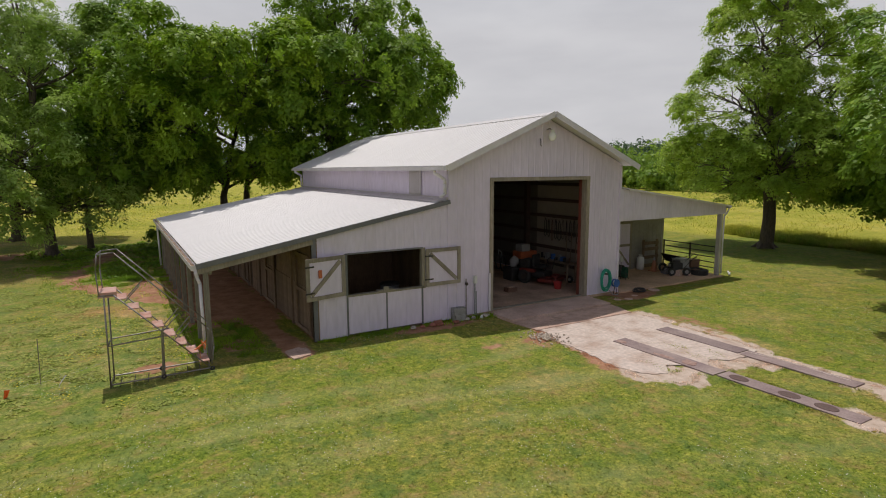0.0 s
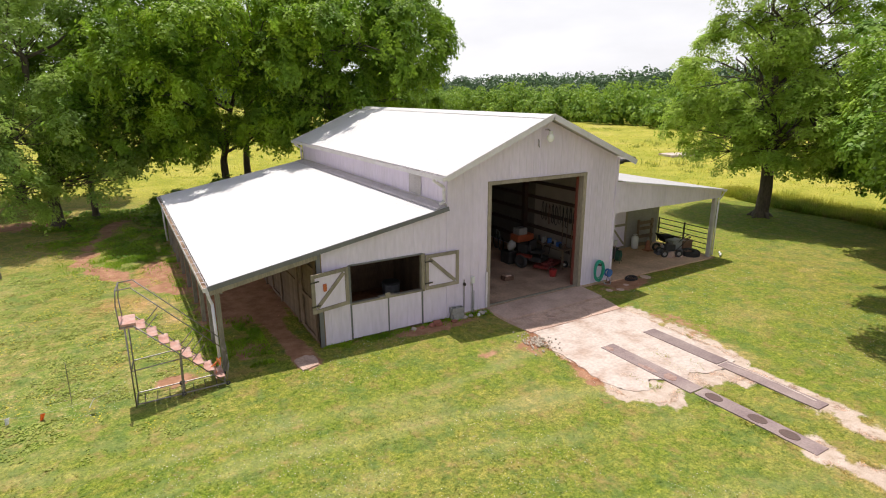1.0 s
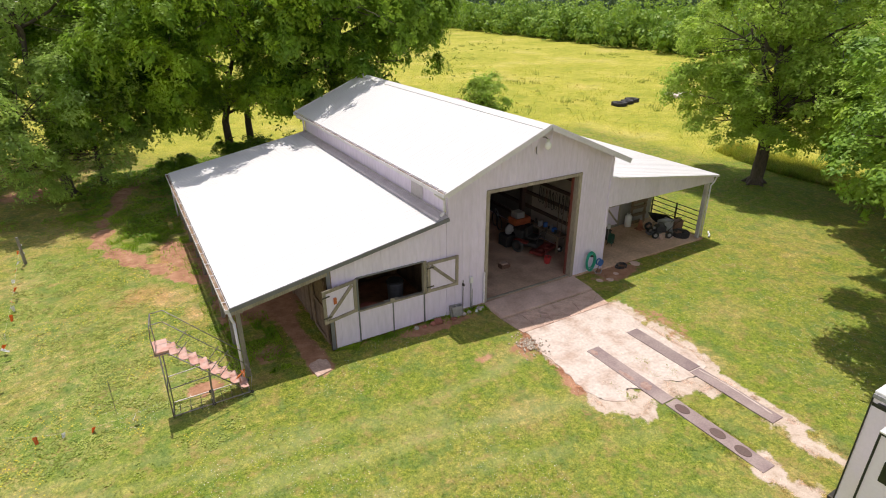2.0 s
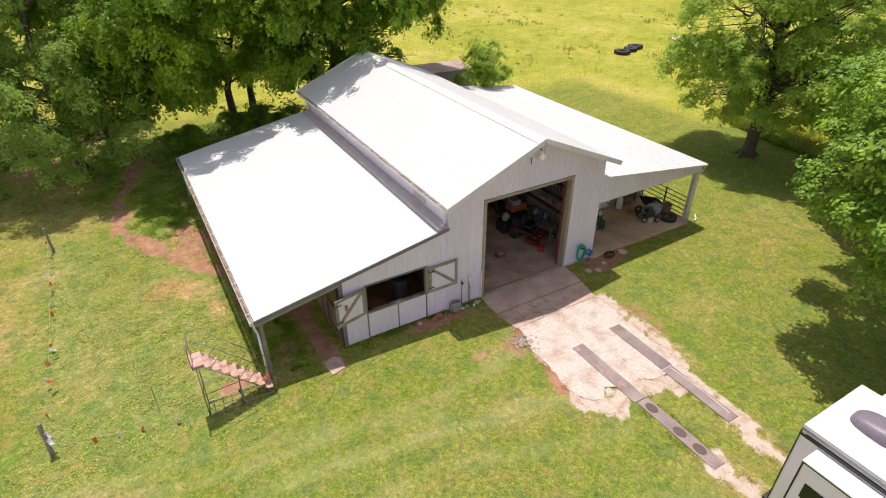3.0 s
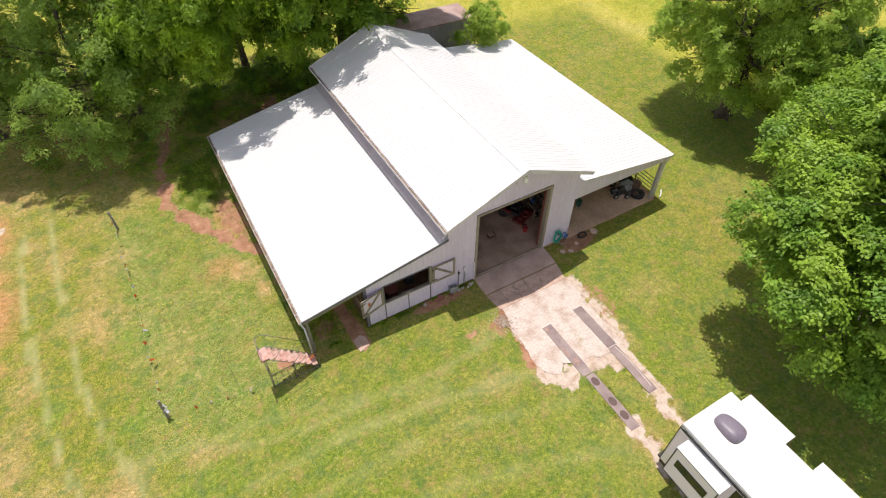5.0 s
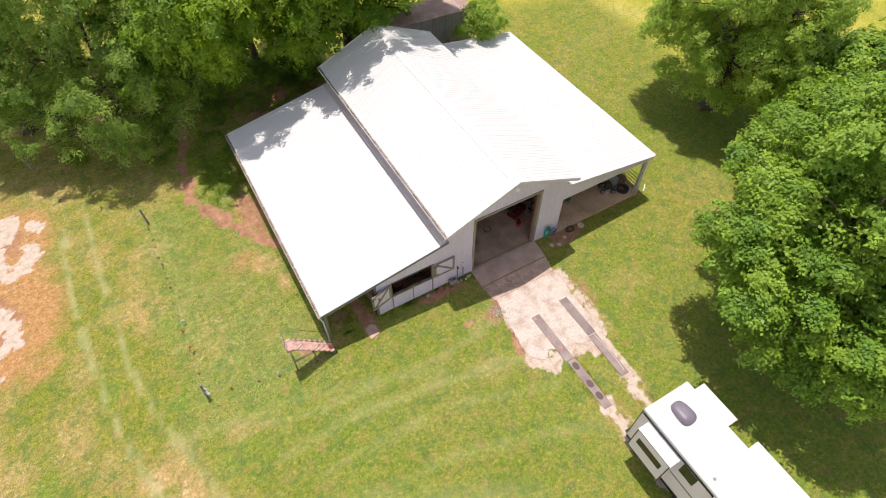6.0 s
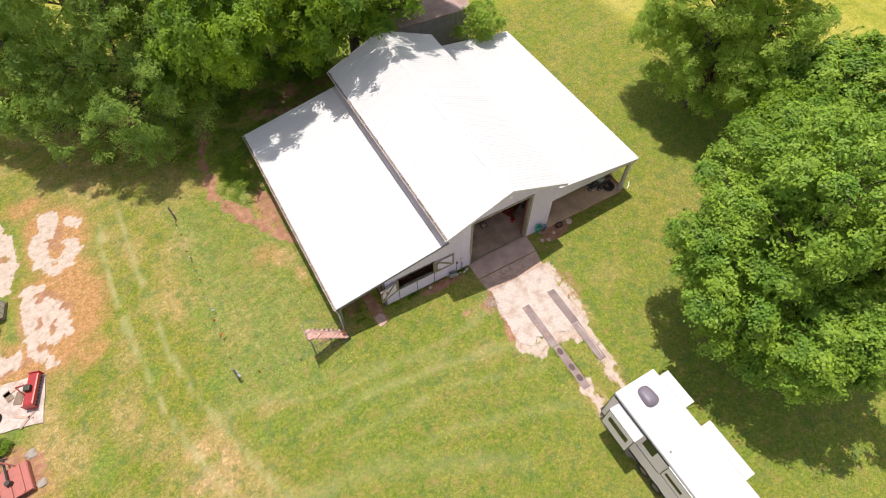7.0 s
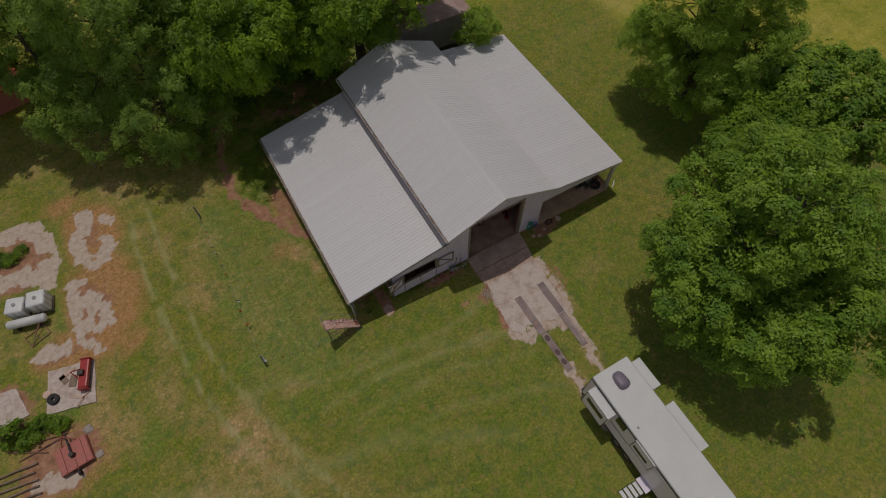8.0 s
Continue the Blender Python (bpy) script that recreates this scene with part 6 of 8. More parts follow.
rr = random.Random(8)
hedge = []
for k in range(84):
    x, y = along([(84, 30), (88, 66), (94, 97), (103, 171), (96, 236), (70, 262)], k / 83)
    h = rr.choice((rr.uniform(3.5, 5.5), rr.uniform(6.0, 8.0), rr.uniform(8.0, 10.0)))
    hedge.append((x + rr.uniform(-2.5, 3), y + rr.uniform(-3, 3), h, h * rr.uniform(0.42, 0.68), 1000))
    h = rr.uniform(6.5, 10.0)
    hedge.append((x + rr.uniform(8, 34), y + rr.uniform(4, 26), h, h * rr.uniform(0.42, 0.6), 420))
for k in range(30):
    t = k / 29
    hedge.append((84 + 40 * t + rr.uniform(-3, 3), 30 - 110 * t + rr.uniform(-5, 5), rr.uniform(5, 8), rr.uniform(2.8, 4.2), 500))
for k in range(42):
    t = k / 41
    hedge.append((70 - 180 * t + rr.uniform(-6, 6), 262 + 16 * t + rr.uniform(-9, 9), rr.uniform(7, 11), rr.uniform(3.6, 5.6), 420))
woods("hedgerow_woods", hedge, "mixed green hedgerow trees along the meadow", 0.42, 60, M_WOODS)
hill = []
for k in range(430):
    a = radians(-5 + 100 * rr.random())
    d = rr.uniform(285, 390)
    up = min(1.0, max(0.0, (math.degrees(a) - 30) / 28))
    hill.append((d * math.sin(a), d * math.cos(a), rr.uniform(11.5, 14.0) + 5.0 * up, rr.uniform(8, 13), 520))
woods("distant_woods", hill, "dark wooded rise on the horizon", 0.85, 90, M_FARWOODS)


# ---------------------------------------------------------------- rolling stair by the corner
def rolling_stair():
    s = thing("rolling_stair", (0, 0, 0), "rusty steel rolling stair with red-brown treads", "stair")
    ya, yb = -0.80, -0.24
    foot, head = Vector((-6.50, 0, 0.12)), Vector((-8.20, 0, 1.93))
    for y in (ya, yb):
        dx = 0.06 if y == yb else 0.0
        bm = bmesh.new()
        pipe(bm, [(foot.x + dx, y, foot.z - 0.04), (head.x + 0.02 + dx, y, head.z - 0.05), (-8.44 + dx, y, head.z - 0.05)], 0.014)
        part("stringer", bm, M_STEEL, s, smooth=True)
        bm = bmesh.new()
        pipe(bm, [(-8.42 + dx, y, head.z - 0.05), (-8.44 + dx, y, 2.35), (-8.40 + dx, y, 2.70), (-8.12 + dx, y, 2.72), (foot.x - 0.02 + dx, y, 0.98), (-6.42 + dx, y, 0.80), (-6.40 + dx, y, 0.55), (foot.x + 0.03 + dx, y, 0.15)], 0.012)
        part("handrail", bm, M_STEEL, s, "rust-streaked tube handrail", smooth=True)
        bm = bmesh.new()
        rod(bm, (-8.36 + dx, y, 0.0), (-8.34 + dx, y, head.z - 0.05), 0.015)
        part("leg", bm, M_STEEL, s, smooth=True)
        for t in (0.12, 0.5, 0.62):
            p = foot.lerp(head, 1 - t)
            bm = bmesh.new()
            rod(bm, (p.x + dx, y, p.z), (p.x - 0.16 + dx + 0.45, y, p.z + 0.32), 0.011, 6)
            part("rail_strut", bm, M_STEEL, s)
        bm = bmesh.new()
        rod(bm, (-8.36 + dx, y, 0.06), (foot.x + dx, y, 0.07), 0.016)
        part("base_rail", bm, M_STEEL, s)
        bm = bmesh.new()
        rod(bm, (-8.35 + dx, y, 0.86), (-7.30 + dx, y, 0.92), 0.013)
        part("side_rail", bm, M_STEEL, s)
        bm = bmesh.new()
        rod(bm, (-7.42 + dx, y, 0.0), (-7.38 + dx, y, 1.05), 0.015)
        part("leg", bm, M_STEEL, s)
    for x, z in ((-8.36, 0.06), (-7.40, 0.1), (-6.52, 0.1), (-8.35, 0.86)):
        bm = bmesh.new()
        rod(bm, (x, ya, z), (x + 0.06, yb, z), 0.014)
        part("cross_tube", bm, M_STEEL, s)
    bm = bmesh.new()
    rod(bm, (-8.40, ya, 2.70), (-8.34, yb, 2.70), 0.016)
    part("cross_tube", bm, M_STEEL, s)
    for k in range(8):
        t = (k + 0.5) / 8.2
        p = foot.lerp(head, t)
        bm = bmesh.new()
        box(bm, p.x - 0.10, p.x + 0.10, ya + 0.02, yb + 0.03, p.z - 0.012, p.z + 0.012, bevel=0.004)
        box(bm, p.x + 0.09, p.x + 0.102, ya + 0.02, yb + 0.03, p.z - 0.05, p.z + 0.012)
        part("tread", bm, M_TREAD, s)
    bm = bmesh.new()
    box(bm, -8.44, -8.12, ya + 0.01, yb + 0.03, head.z - 0.03, head.z + 0.01, bevel=0.006)
    box(bm, -8.44, -8.12, ya + 0.0, ya + 0.014, head.z - 0.09, head.z + 0.01)
    part("platform", bm, M_TREAD, s)
    for y in (ya, yb):
        for x in (-6.46, -7.4):
            bm = bmesh.new()
            ring(bm, (x, y, 0.055), 0.035, 0.02, 12, 6, Matrix.Rotation(math.pi / 2, 4, "X"))
            part("caster", bm, M_BLACK, s)
    bm = bmesh.new()
    for k in range(7):
        rod(bm, (-8.2 + k * 0.25, ya - 0.02, 0.012), (-8.16 + k * 0.25, yb, 0.012), 0.008, 5)
    part("base_grille", bm, M_DARKSTEEL, s)
    return s


rolling_stair()
tw = thing("tangled_strap", (-6.66, -0.55, 0.45), "orange strap tangled on the stair rail", "strap")
bm = bmesh.new()
rs = random.Random(4)
q = Vector((0, 0, 0.05))
for k in range(9):
    nq = Vector((rs.uniform(-0.16, 0.16), rs.uniform(-0.08, 0.08), rs.uniform(-0.12, 0.22)))
    rod(bm, q, nq, 0.014, 5)
    q = nq
rod(bm, (0.0, 0, -0.36), (0, 0, 0.05), 0.006, 5)
part("strap", bm, M_FLAGO, tw)

# ---------------------------------------------------------------- fence posts and flagged line
FP = [(-12.27, 0.03), (-12.35, 11.8)]
for k, (x, y) in enumerate(FP + [(-17.4, 19.5)]):
    p = thing("fence_post", (x, y, float(ground_z(x, y))), "weathered round wooden fence post in the lawn", "fence post", "fence posts", turn=k * 40)
    bm = bmesh.new()
    branch(bm, (0, 0, -0.1), (0.05 - 0.04 * k, 0.03, 1.12), 0.062, 0.052, 3 + k, 4, 0.03, 10)
    bmesh.ops.create_circle(bm, cap_ends=True, segments=10, radius=0.053, matrix=Matrix.Translation((0.05 - 0.04 * k, 0.03, 1.12)))
    part("timber", bm, M_POST, p, smooth=False)
    for z in (0.4, 0.75):
        b = bmesh.new()
        box(b, 0.04, 0.09, -0.02, 0.02, z, z + 0.05, bevel=0.006)
        part("insulator", b, M_WHITE, p)
line = thing("flagged_line", (0, 0, 0), "slack fence line hung with orange and white flags", "fence line")
bm = bmesh.new()
runs = [((-12.27, 0.05, 0.62), (-12.35, 11.8, 0.75)), ((-12.27, 0.0, 0.55), (-8.5, -0.7, 0.5))]
rf = random.Random(9)
flags = []
for a, b in runs:
    a, b = Vector(a), Vector(b)
    n = 14
    pts = [a.lerp(b, k / n) - Vector((0, 0, 0.35 * math.sin(math.pi * k / n))) for k in range(n + 1)]
    for p, q in zip(pts, pts[1:]):
        rod(bm, p, q, 0.0015, 4)
    m = int((b - a).length / 0.55)
    for k in range(m):
        if rf.random() < 0.7:
            t = (k + rf.random() * 0.8) / m
            flags.append(a.lerp(b, t) - Vector((0, 0, 0.35 * math.sin(math.pi * t))))
part("cord", bm, M_ROPE, line)
for k, p in enumerate(flags):
    b = bmesh.new()
    w, h, tw_ = rf.uniform(0.08, 0.13), rf.uniform(0.16, 0.27), rf.uniform(-50, 50)
    vs = [b.verts.new(v) for v in ((0, 0, 0), (w, 0.01, 0), (w * 0.8, 0.03, -h), (0.01, -0.01, -h * 0.9), (w * 0.4, 0.02, -h * 0.5))]
    b.faces.new((vs[0], vs[1], vs[4]))
    b.faces.new((vs[1], vs[2], vs[4]))
    b.faces.new((vs[2], vs[3], vs[4]))
    b.faces.new((vs[3], vs[0], vs[4]))
    bmesh.ops.solidify(b, geom=b.faces[:], thickness=0.003)
    part("flag", b, M_FLAGO if k % 2 else M_FLAGW, line, at=Matrix.Translation(p) @ pose(0, 0, 0, tw_, tw_ * 0.6, rf.uniform(0, 180)))
stake = thing("stake", (-9.6, 0.2, 0), "thin rusty steel stake standing in the grass", "stake")
part("rod", rod(bmesh.new(), (0, 0, -0.05), (0.02, 0, 0.95), 0.008, 6), M_STEEL, stake)

# ---------------------------------------------------------------- on and beside the front wall
lamp = thing("barn_light", (3.50, -0.02, 5.36), "white globe barn light under the gable peak", "lamp")
bm = bmesh.new()
pipe(bm, [(0, 0.0, 0.12), (0, -0.14, 0.14), (0, -0.26, 0.08)], 0.018)
part("arm", bm, M_STEEL, lamp)
bm = bmesh.new()
rod(bm, (0, -0.26, -0.02), (0, -0.26, 0.10), 0.07, 14, 0.05)
part("housing", bm, M_WHITE, lamp)
bm = bmesh.new()
bmesh.ops.create_uvsphere(bm, u_segments=16, v_segments=10, radius=0.115, matrix=Matrix.Translation((0, -0.26, -0.10)) @ Matrix.Diagonal((1, 1, 1.2, 1)))
part("globe", bm, M_LAMPGLASS, lamp, "frosted white globe", smooth=True)
hook = thing("wall_hook", (3.24, -0.02, 5.02), "dark iron hook on the gable", "hook")
part("shank", pipe(bmesh.new(), [(0, 0, 0.18), (0, -0.03, 0.14), (0, -0.03, 0.0), (0.03, -0.03, -0.05)], 0.012), M_DARKSTEEL, hook)

hose = thing("garden_hose", (6.09, -0.10, 0.55), "bright green coiled garden hose on the wall", "hose")
bm = bmesh.new()
rh = random.Random(2)
for k in range(7):
    ring(bm, (rh.uniform(-0.02, 0.02), -0.02 - 0.018 * k, rh.uniform(-0.03, 0.03)), 0.28 + rh.uniform(-0.03, 0.04), 0.02, 28, 6, Matrix.Rotation(math.pi / 2 + rh.uniform(-0.08, 0.08), 4, "X") @ Matrix.Diagonal((0.72, 1.2, 1, 1)))
part("coil", bm, M_GREEN, hose, smooth=True)
bm = bmesh.new()
pipe(bm, [(0.05, -0.1, -0.26), (0.2, -0.2, -0.48), (0.42, -0.24, -0.52), (0.5, -0.2, -0.4)], 0.014, 6)
part("tail", bm, M_GREY, hose)
part("bracket", box(bmesh.new(), -0.05, 0.05, -0.14, 0.08, 0.2, 0.24), M_DARKSTEEL, hose)
reel = thing("hose_reel", (6.58, -0.16, 0.40), "blue and white cord reel beside the hose", "reel")
for y in (-0.06, 0.06):
    b = bmesh.new()
    rod(b, (0, y - 0.008, 0), (0, y + 0.008, 0), 0.14, 18)
    part("flange", b, M_BLUE, reel)
b = bmesh.new()
rod(b, (0, -0.055, 0), (0, 0.055, 0), 0.085, 14)
part("winding", b, M_WHITE, reel)
part("stand", pipe(bmesh.new(), [(-0.1, 0, -0.42), (0, 0.0, 0), (0.1, 0, -0.42)], 0.012, 6), M_DARKSTEEL, reel)
coil = thing("cable_coil", (7.62, -0.30, 0.0), "dark coiled cable lying on the dirt", "cable")
bm = bmesh.new()
for k in range(4):
    ring(bm, (rh.uniform(-0.03, 0.03), rh.uniform(-0.03, 0.03), 0.03 + 0.022 * k), 0.2 - 0.012 * k, 0.014, 24, 6, Matrix.Rotation(rh.uniform(-0.05, 0.05), 4, "X") @ Matrix.Diagonal((1.3, 0.85, 1, 1)))
part("loop", bm, M_BLACK, coil, smooth=True)

pipes = thing("water_pipe", (0.55, -0.06, 0), "grey standpipe fixed to the wall", "pipe")
part("riser", rod(bmesh.new(), (0, 0, 0), (0, 0, 1.16), 0.016, 8), M_STEEL, pipes)
part("tap", box(bmesh.new(), -0.03, 0.03, -0.07, 0.02, 0.98, 1.06, bevel=0.01), M_DARKSTEEL, pipes)
conduit = thing("conduit", (0.86, -0.05, 0), "grey conduit with white junction box", "conduit")
part("tube", rod(bmesh.new(), (0, 0, 0), (0, 0, 1.05), 0.022, 8), M_GREY, conduit)
part("box_cover", box(bmesh.new(), -0.05, 0.05, -0.06, 0.03, 1.0, 1.22, bevel=0.01), M_WHITE, conduit, "white junction box")
part("tube", rod(bmesh.new(), (0.06, 0.005, 0), (0.06, 0.005, 0.75), 0.014, 8), M_GREY, conduit)
knob = thing("white_cap", (0.95, -0.28, 0.0), "small white plastic cap in the grass", "cap")
part("dome", rod(bmesh.new(), (0, 0, 0), (0, 0, 0.07), 0.05, 12, 0.03), M_WHITE, knob)


def cinder_block(at, turn, tip=0.0):
    c = thing("cinder_block", at, "grey hollow concrete block by the wall", "block", "blocks by the wall")
    c.matrix_world = pose(*at, tip, 0, turn)
    bm = bmesh.new()
    for x0, x1 in ((-0.195, -0.165), (-0.015, 0.015), (0.165, 0.195)):
        box(bm, x0, x1, -0.095, 0.095, 0, 0.19)
    for y0, y1 in ((-0.095, -0.068), (0.068, 0.095)):
        box(bm, -0.195, 0.195, y0, y1, 0.001, 0.189)
    part("shell", bm, M_BLOCK, c)


cinder_block((0.24, -0.17, 0.0), 4)
cinder_block((0.22, -0.17, 0.19), -6)


def rubble(at, r, mat, label, seed, name="stone", group="stones by the wall", flat=0.6):
    rnd = random.Random(seed)
    t = thing(name, at, label, "stone", group, turn=rnd.uniform(0, 360))
    bm = bmesh.new()
    bmesh.ops.create_icosphere(bm, subdivisions=2, radius=r)
    for v in bm.verts:
        n = noise.noise(v.co / r * 1.3 + Vector((seed, 0, 0)))
        v.co *= 1 + 0.45 * n
        v.co.z *= flat
        v.co.z = max(v.co.z, -r * 0.2)
    part("rock", bm, mat, t)


M_BRICKRED = material("broken_brick", (0.34, 0.13, 0.09), 0.9, scale=6, amount=0.5, spread=0.2)
for k, (x, y, r, m) in enumerate(((-0.45, -0.2, 0.15, M_BRICKRED), (-0.68, -0.24, 0.10, M_BRICKRED), (0.48, -0.2, 0.10, M_STONE), (0.7, -0.22, 0.08, M_STONE), (1.12, -0.2, 0.10, M_STONE), (1.24, -0.17, 0.07, M_STONE), (0.05, -0.32, 0.09, M_BRICKRED), (-1.25, -0.2, 0.08, M_STONE), (-1.0, -0.25, 0.07, M_BRICKRED))):
    rubble((x, y, 0.02), r, m, "broken brick by the wall foot" if m is M_BRICKRED else "small grey stone by the wall foot", 40 + k)
# flat stepping stones before the right pillar
for k, (x, y, r) in enumerate(((6.1, -0.7, 0.13), (6.5, -0.85, 0.14), (7.05, -0.6, 0.11), (8.35, -0.35, 0.2))):
    rubble((x, y, -0.012), r, M_APRON, "flat brown-grey stepping stone set in dirt", 70 + k, "stepping_stone", "stepping stones", 0.1)
# rubble heap at the drive's edge
heap = thing("gravel_heap", (1.25, -2.75, 0.0), "heap of pale gravel and rubble by the drive", "gravel", kind="stuff")
bm = bmesh.new()
rg = random.Random(12)
for k in range(260):
    a, d = rg.uniform(0, 6.28), abs(rg.gauss(0, 0.26))
    r = rg.uniform(0.012, 0.036)
    bmesh.ops.create_icosphere(bm, subdivisions=1, radius=r, matrix=Matrix.Translation((d * math.cos(a) * 1.1, d * math.sin(a) * 1.25, max(0.0, 0.07 - d * 0.2) + r * 0.3)) @ Matrix.Rotation(a, 4, "X") @ Matrix.Diagonal((1, rg.uniform(0.6, 1), rg.uniform(0.5, 0.9), 1)))
part("pebble", bm, material("pale_gravel", (0.52, 0.45, 0.37), 0.9, second=(0.36, 0.29, 0.23), scale=6, amount=0.6, island=0.25), heap)["kind"] = "stuff"


# ---------------------------------------------------------------- inside the barn
def riding_mower():
    m = thing("riding_mower", (5.72, 2.15, 0.07), "red zero-turn riding mower parked on the barn floor", "mower", turn=22)
    b = bmesh.new()
    box(b, -0.64, 0.58, -0.34, 0.26, 0.14, 0.27, bevel=0.05)
    for x in (-0.3, 0.0, 0.3):
        bmesh.ops.create_cone(b, cap_ends=True, segments=16, radius1=0.13, radius2=0.1, depth=0.06, matrix=Matrix.Translation((x, -0.05 if x else -0.16, 0.29)))
    part("deck", b, M_MOWERRED, m)
    b = bmesh.new()
    box(b, -0.34, 0.32, 0.1, 0.85, 0.26, 0.44, bevel=0.05)
    part("chassis", b, M_BLACK, m)
    for x in (-0.46, 0.44):
        part("fender", box(bmesh.new(), x - 0.1, x + 0.1, 0.42, 1.05, 0.44, 0.56, bevel=0.05), M_MOWERRED, m)
    part("engine", box(bmesh.new(), -0.3, 0.3, 0.75, 1.15, 0.45, 0.85, bevel=0.06), M_BLACK, m)
    part("seat", box(box(bmesh.new(), -0.25, 0.25, 0.2, 0.62, 0.56, 0.66, bevel=0.04), -0.24, 0.24, 0.58, 0.7, 0.62, 1.05, bevel=0.05), M_BLACK, m)
    for x in (-0.5, 0.5):
        b = bmesh.new()
        ring(b, (x, 0.85, 0.27), 0.19, 0.09, 20, 8, Matrix.Rotation(math.pi / 2, 4, "Y"))
        w = part("wheel", b, M_BLACK, m, smooth=True)
        part("rim", rod(bmesh.new(), (x - 0.05, 0.85, 0.27), (x + 0.05, 0.85, 0.27), 0.14, 14), M_DARKSTEEL, w)
        b = bmesh.new()
        ring(b, (x * 1.05, -0.5, 0.13), 0.09, 0.05, 16, 8, Matrix.Rotation(math.pi / 2, 4, "Y"))
        w = part("wheel", b, M_BLACK, m, smooth=True)
        part("rim", rod(bmesh.new(), (x * 1.05 - 0.04, -0.5, 0.13), (x * 1.05 + 0.04, -0.5, 0.13), 0.06, 12), M_WHITE, w)
        part("fork", rod(bmesh.new(), (x * 1.02, -0.5, 0.15), (x * 0.9, -0.35, 0.4), 0.025, 8), M_MOWERRED, m)
        part("lever", pipe(bmesh.new(), [(x * 0.6, 0.1, 0.5), (x * 0.6, 0.0, 0.95), (x * 0.2, -0.02, 1.0)], 0.016), M_BLACK, m)


riding_mower()
bucket = thing("bucket", (5.30, 1.32, 0.07), "bright red plastic bucket on the floor", "bucket")
b = bmesh.new()
rod(b, (0, 0, 0), (0, 0, 0.26), 0.115, 18, 0.15, caps=False)
bmesh.ops.create_circle(b, cap_ends=True, segments=18, radius=0.115, matrix=Matrix.Translation((0, 0, 0.012)))
ring(b, (0, 0, 0.26), 0.15, 0.01, 18, 6)
part("pail", b, M_RED, bucket)
part("handle", pipe(bmesh.new(), [(-0.15, 0, 0.25), (-0.1, 0.08, 0.33), (0.1, 0.08, 0.33), (0.15, 0, 0.25)], 0.006, 6), M_STEEL, bucket)
low = thing("floor_crate", (3.62, 1.85, 0.07), "small dusty brown crate on the barn floor", "crate")
part("tray", box(bmesh.new(), -0.2, 0.2, -0.14, 0.14, 0.0, 0.15, bevel=0.02), M_BROWNBOX, low)
part("rag", box(bmesh.new(), -0.16, 0.12, -0.1, 0.12, 0.15, 0.2, bevel=0.024), M_BROKEN, low)
cab = thing("tool_cart", (5.75, 3.75, 0.07), "tool cart with orange box on top", "cart")
part("frame_box", box(bmesh.new(), -0.45, 0.45, -0.3, 0.3, 0.08, 0.75, bevel=0.02), M_BLACK, cab)
for k in range(3):
    part("drawer", box(bmesh.new(), -0.42, 0.42, -0.32, -0.3, 0.14 + k * 0.2, 0.31 + k * 0.2, bevel=0.006), M_DARKSTEEL, cab)
part("tray", box(bmesh.new(), -0.4, 0.4, -0.26, 0.26, 0.76, 1.04, bevel=0.03), M_ORANGE, cab, "orange lidded box")
part("carton", box(bmesh.new(), -0.3, 0.1, -0.2, 0.2, 1.04, 1.3, bevel=0.01), M_DIMGREY, cab)
bag = thing("feed_bag", (5.05, 3.5, 0.56), "crumpled white feed bag, greyed for barn dimness, on black bin", "bag")
b = bmesh.new()
bmesh.ops.create_icosphere(b, subdivisions=3, radius=0.2, matrix=Matrix.Translation((0, 0, 0.2)) @ Matrix.Diagonal((1.0, 0.7, 1.15, 1)))
for v in b.verts:
    v.co += v.normal * 0.06 * noise.noise(v.co * 9)
    v.co.z = max(v.co.z, 0.0)
part("sack", b, M_DIMGREY, bag, smooth=True)


def drum(x, y, r, h, mat, label, group=""):
    d = thing("drum", (x, y, 0.07), label, "drum", group)
    b = bmesh.new()
    rod(b, (0, 0, 0), (0, 0, h), r, 22)
    part("shell", b, mat, d, smooth=False)
    for z in (0.02, h * 0.33, h * 0.66, h - 0.02):
        part("hoop", ring(bmesh.new(), (0, 0, z), r, 0.012, 22, 6), mat, d)


drum(4.3, 5.0, 0.3, 0.88, M_BLACK, "black plastic drum in the dark barn")
drum(1.0, 5.4, 0.29, 0.88, M_BLUE, "blue plastic drum against the wall")
drum(0.75, 4.2, 0.27, 0.8, M_DARKSTEEL, "dark steel drum against the wall")


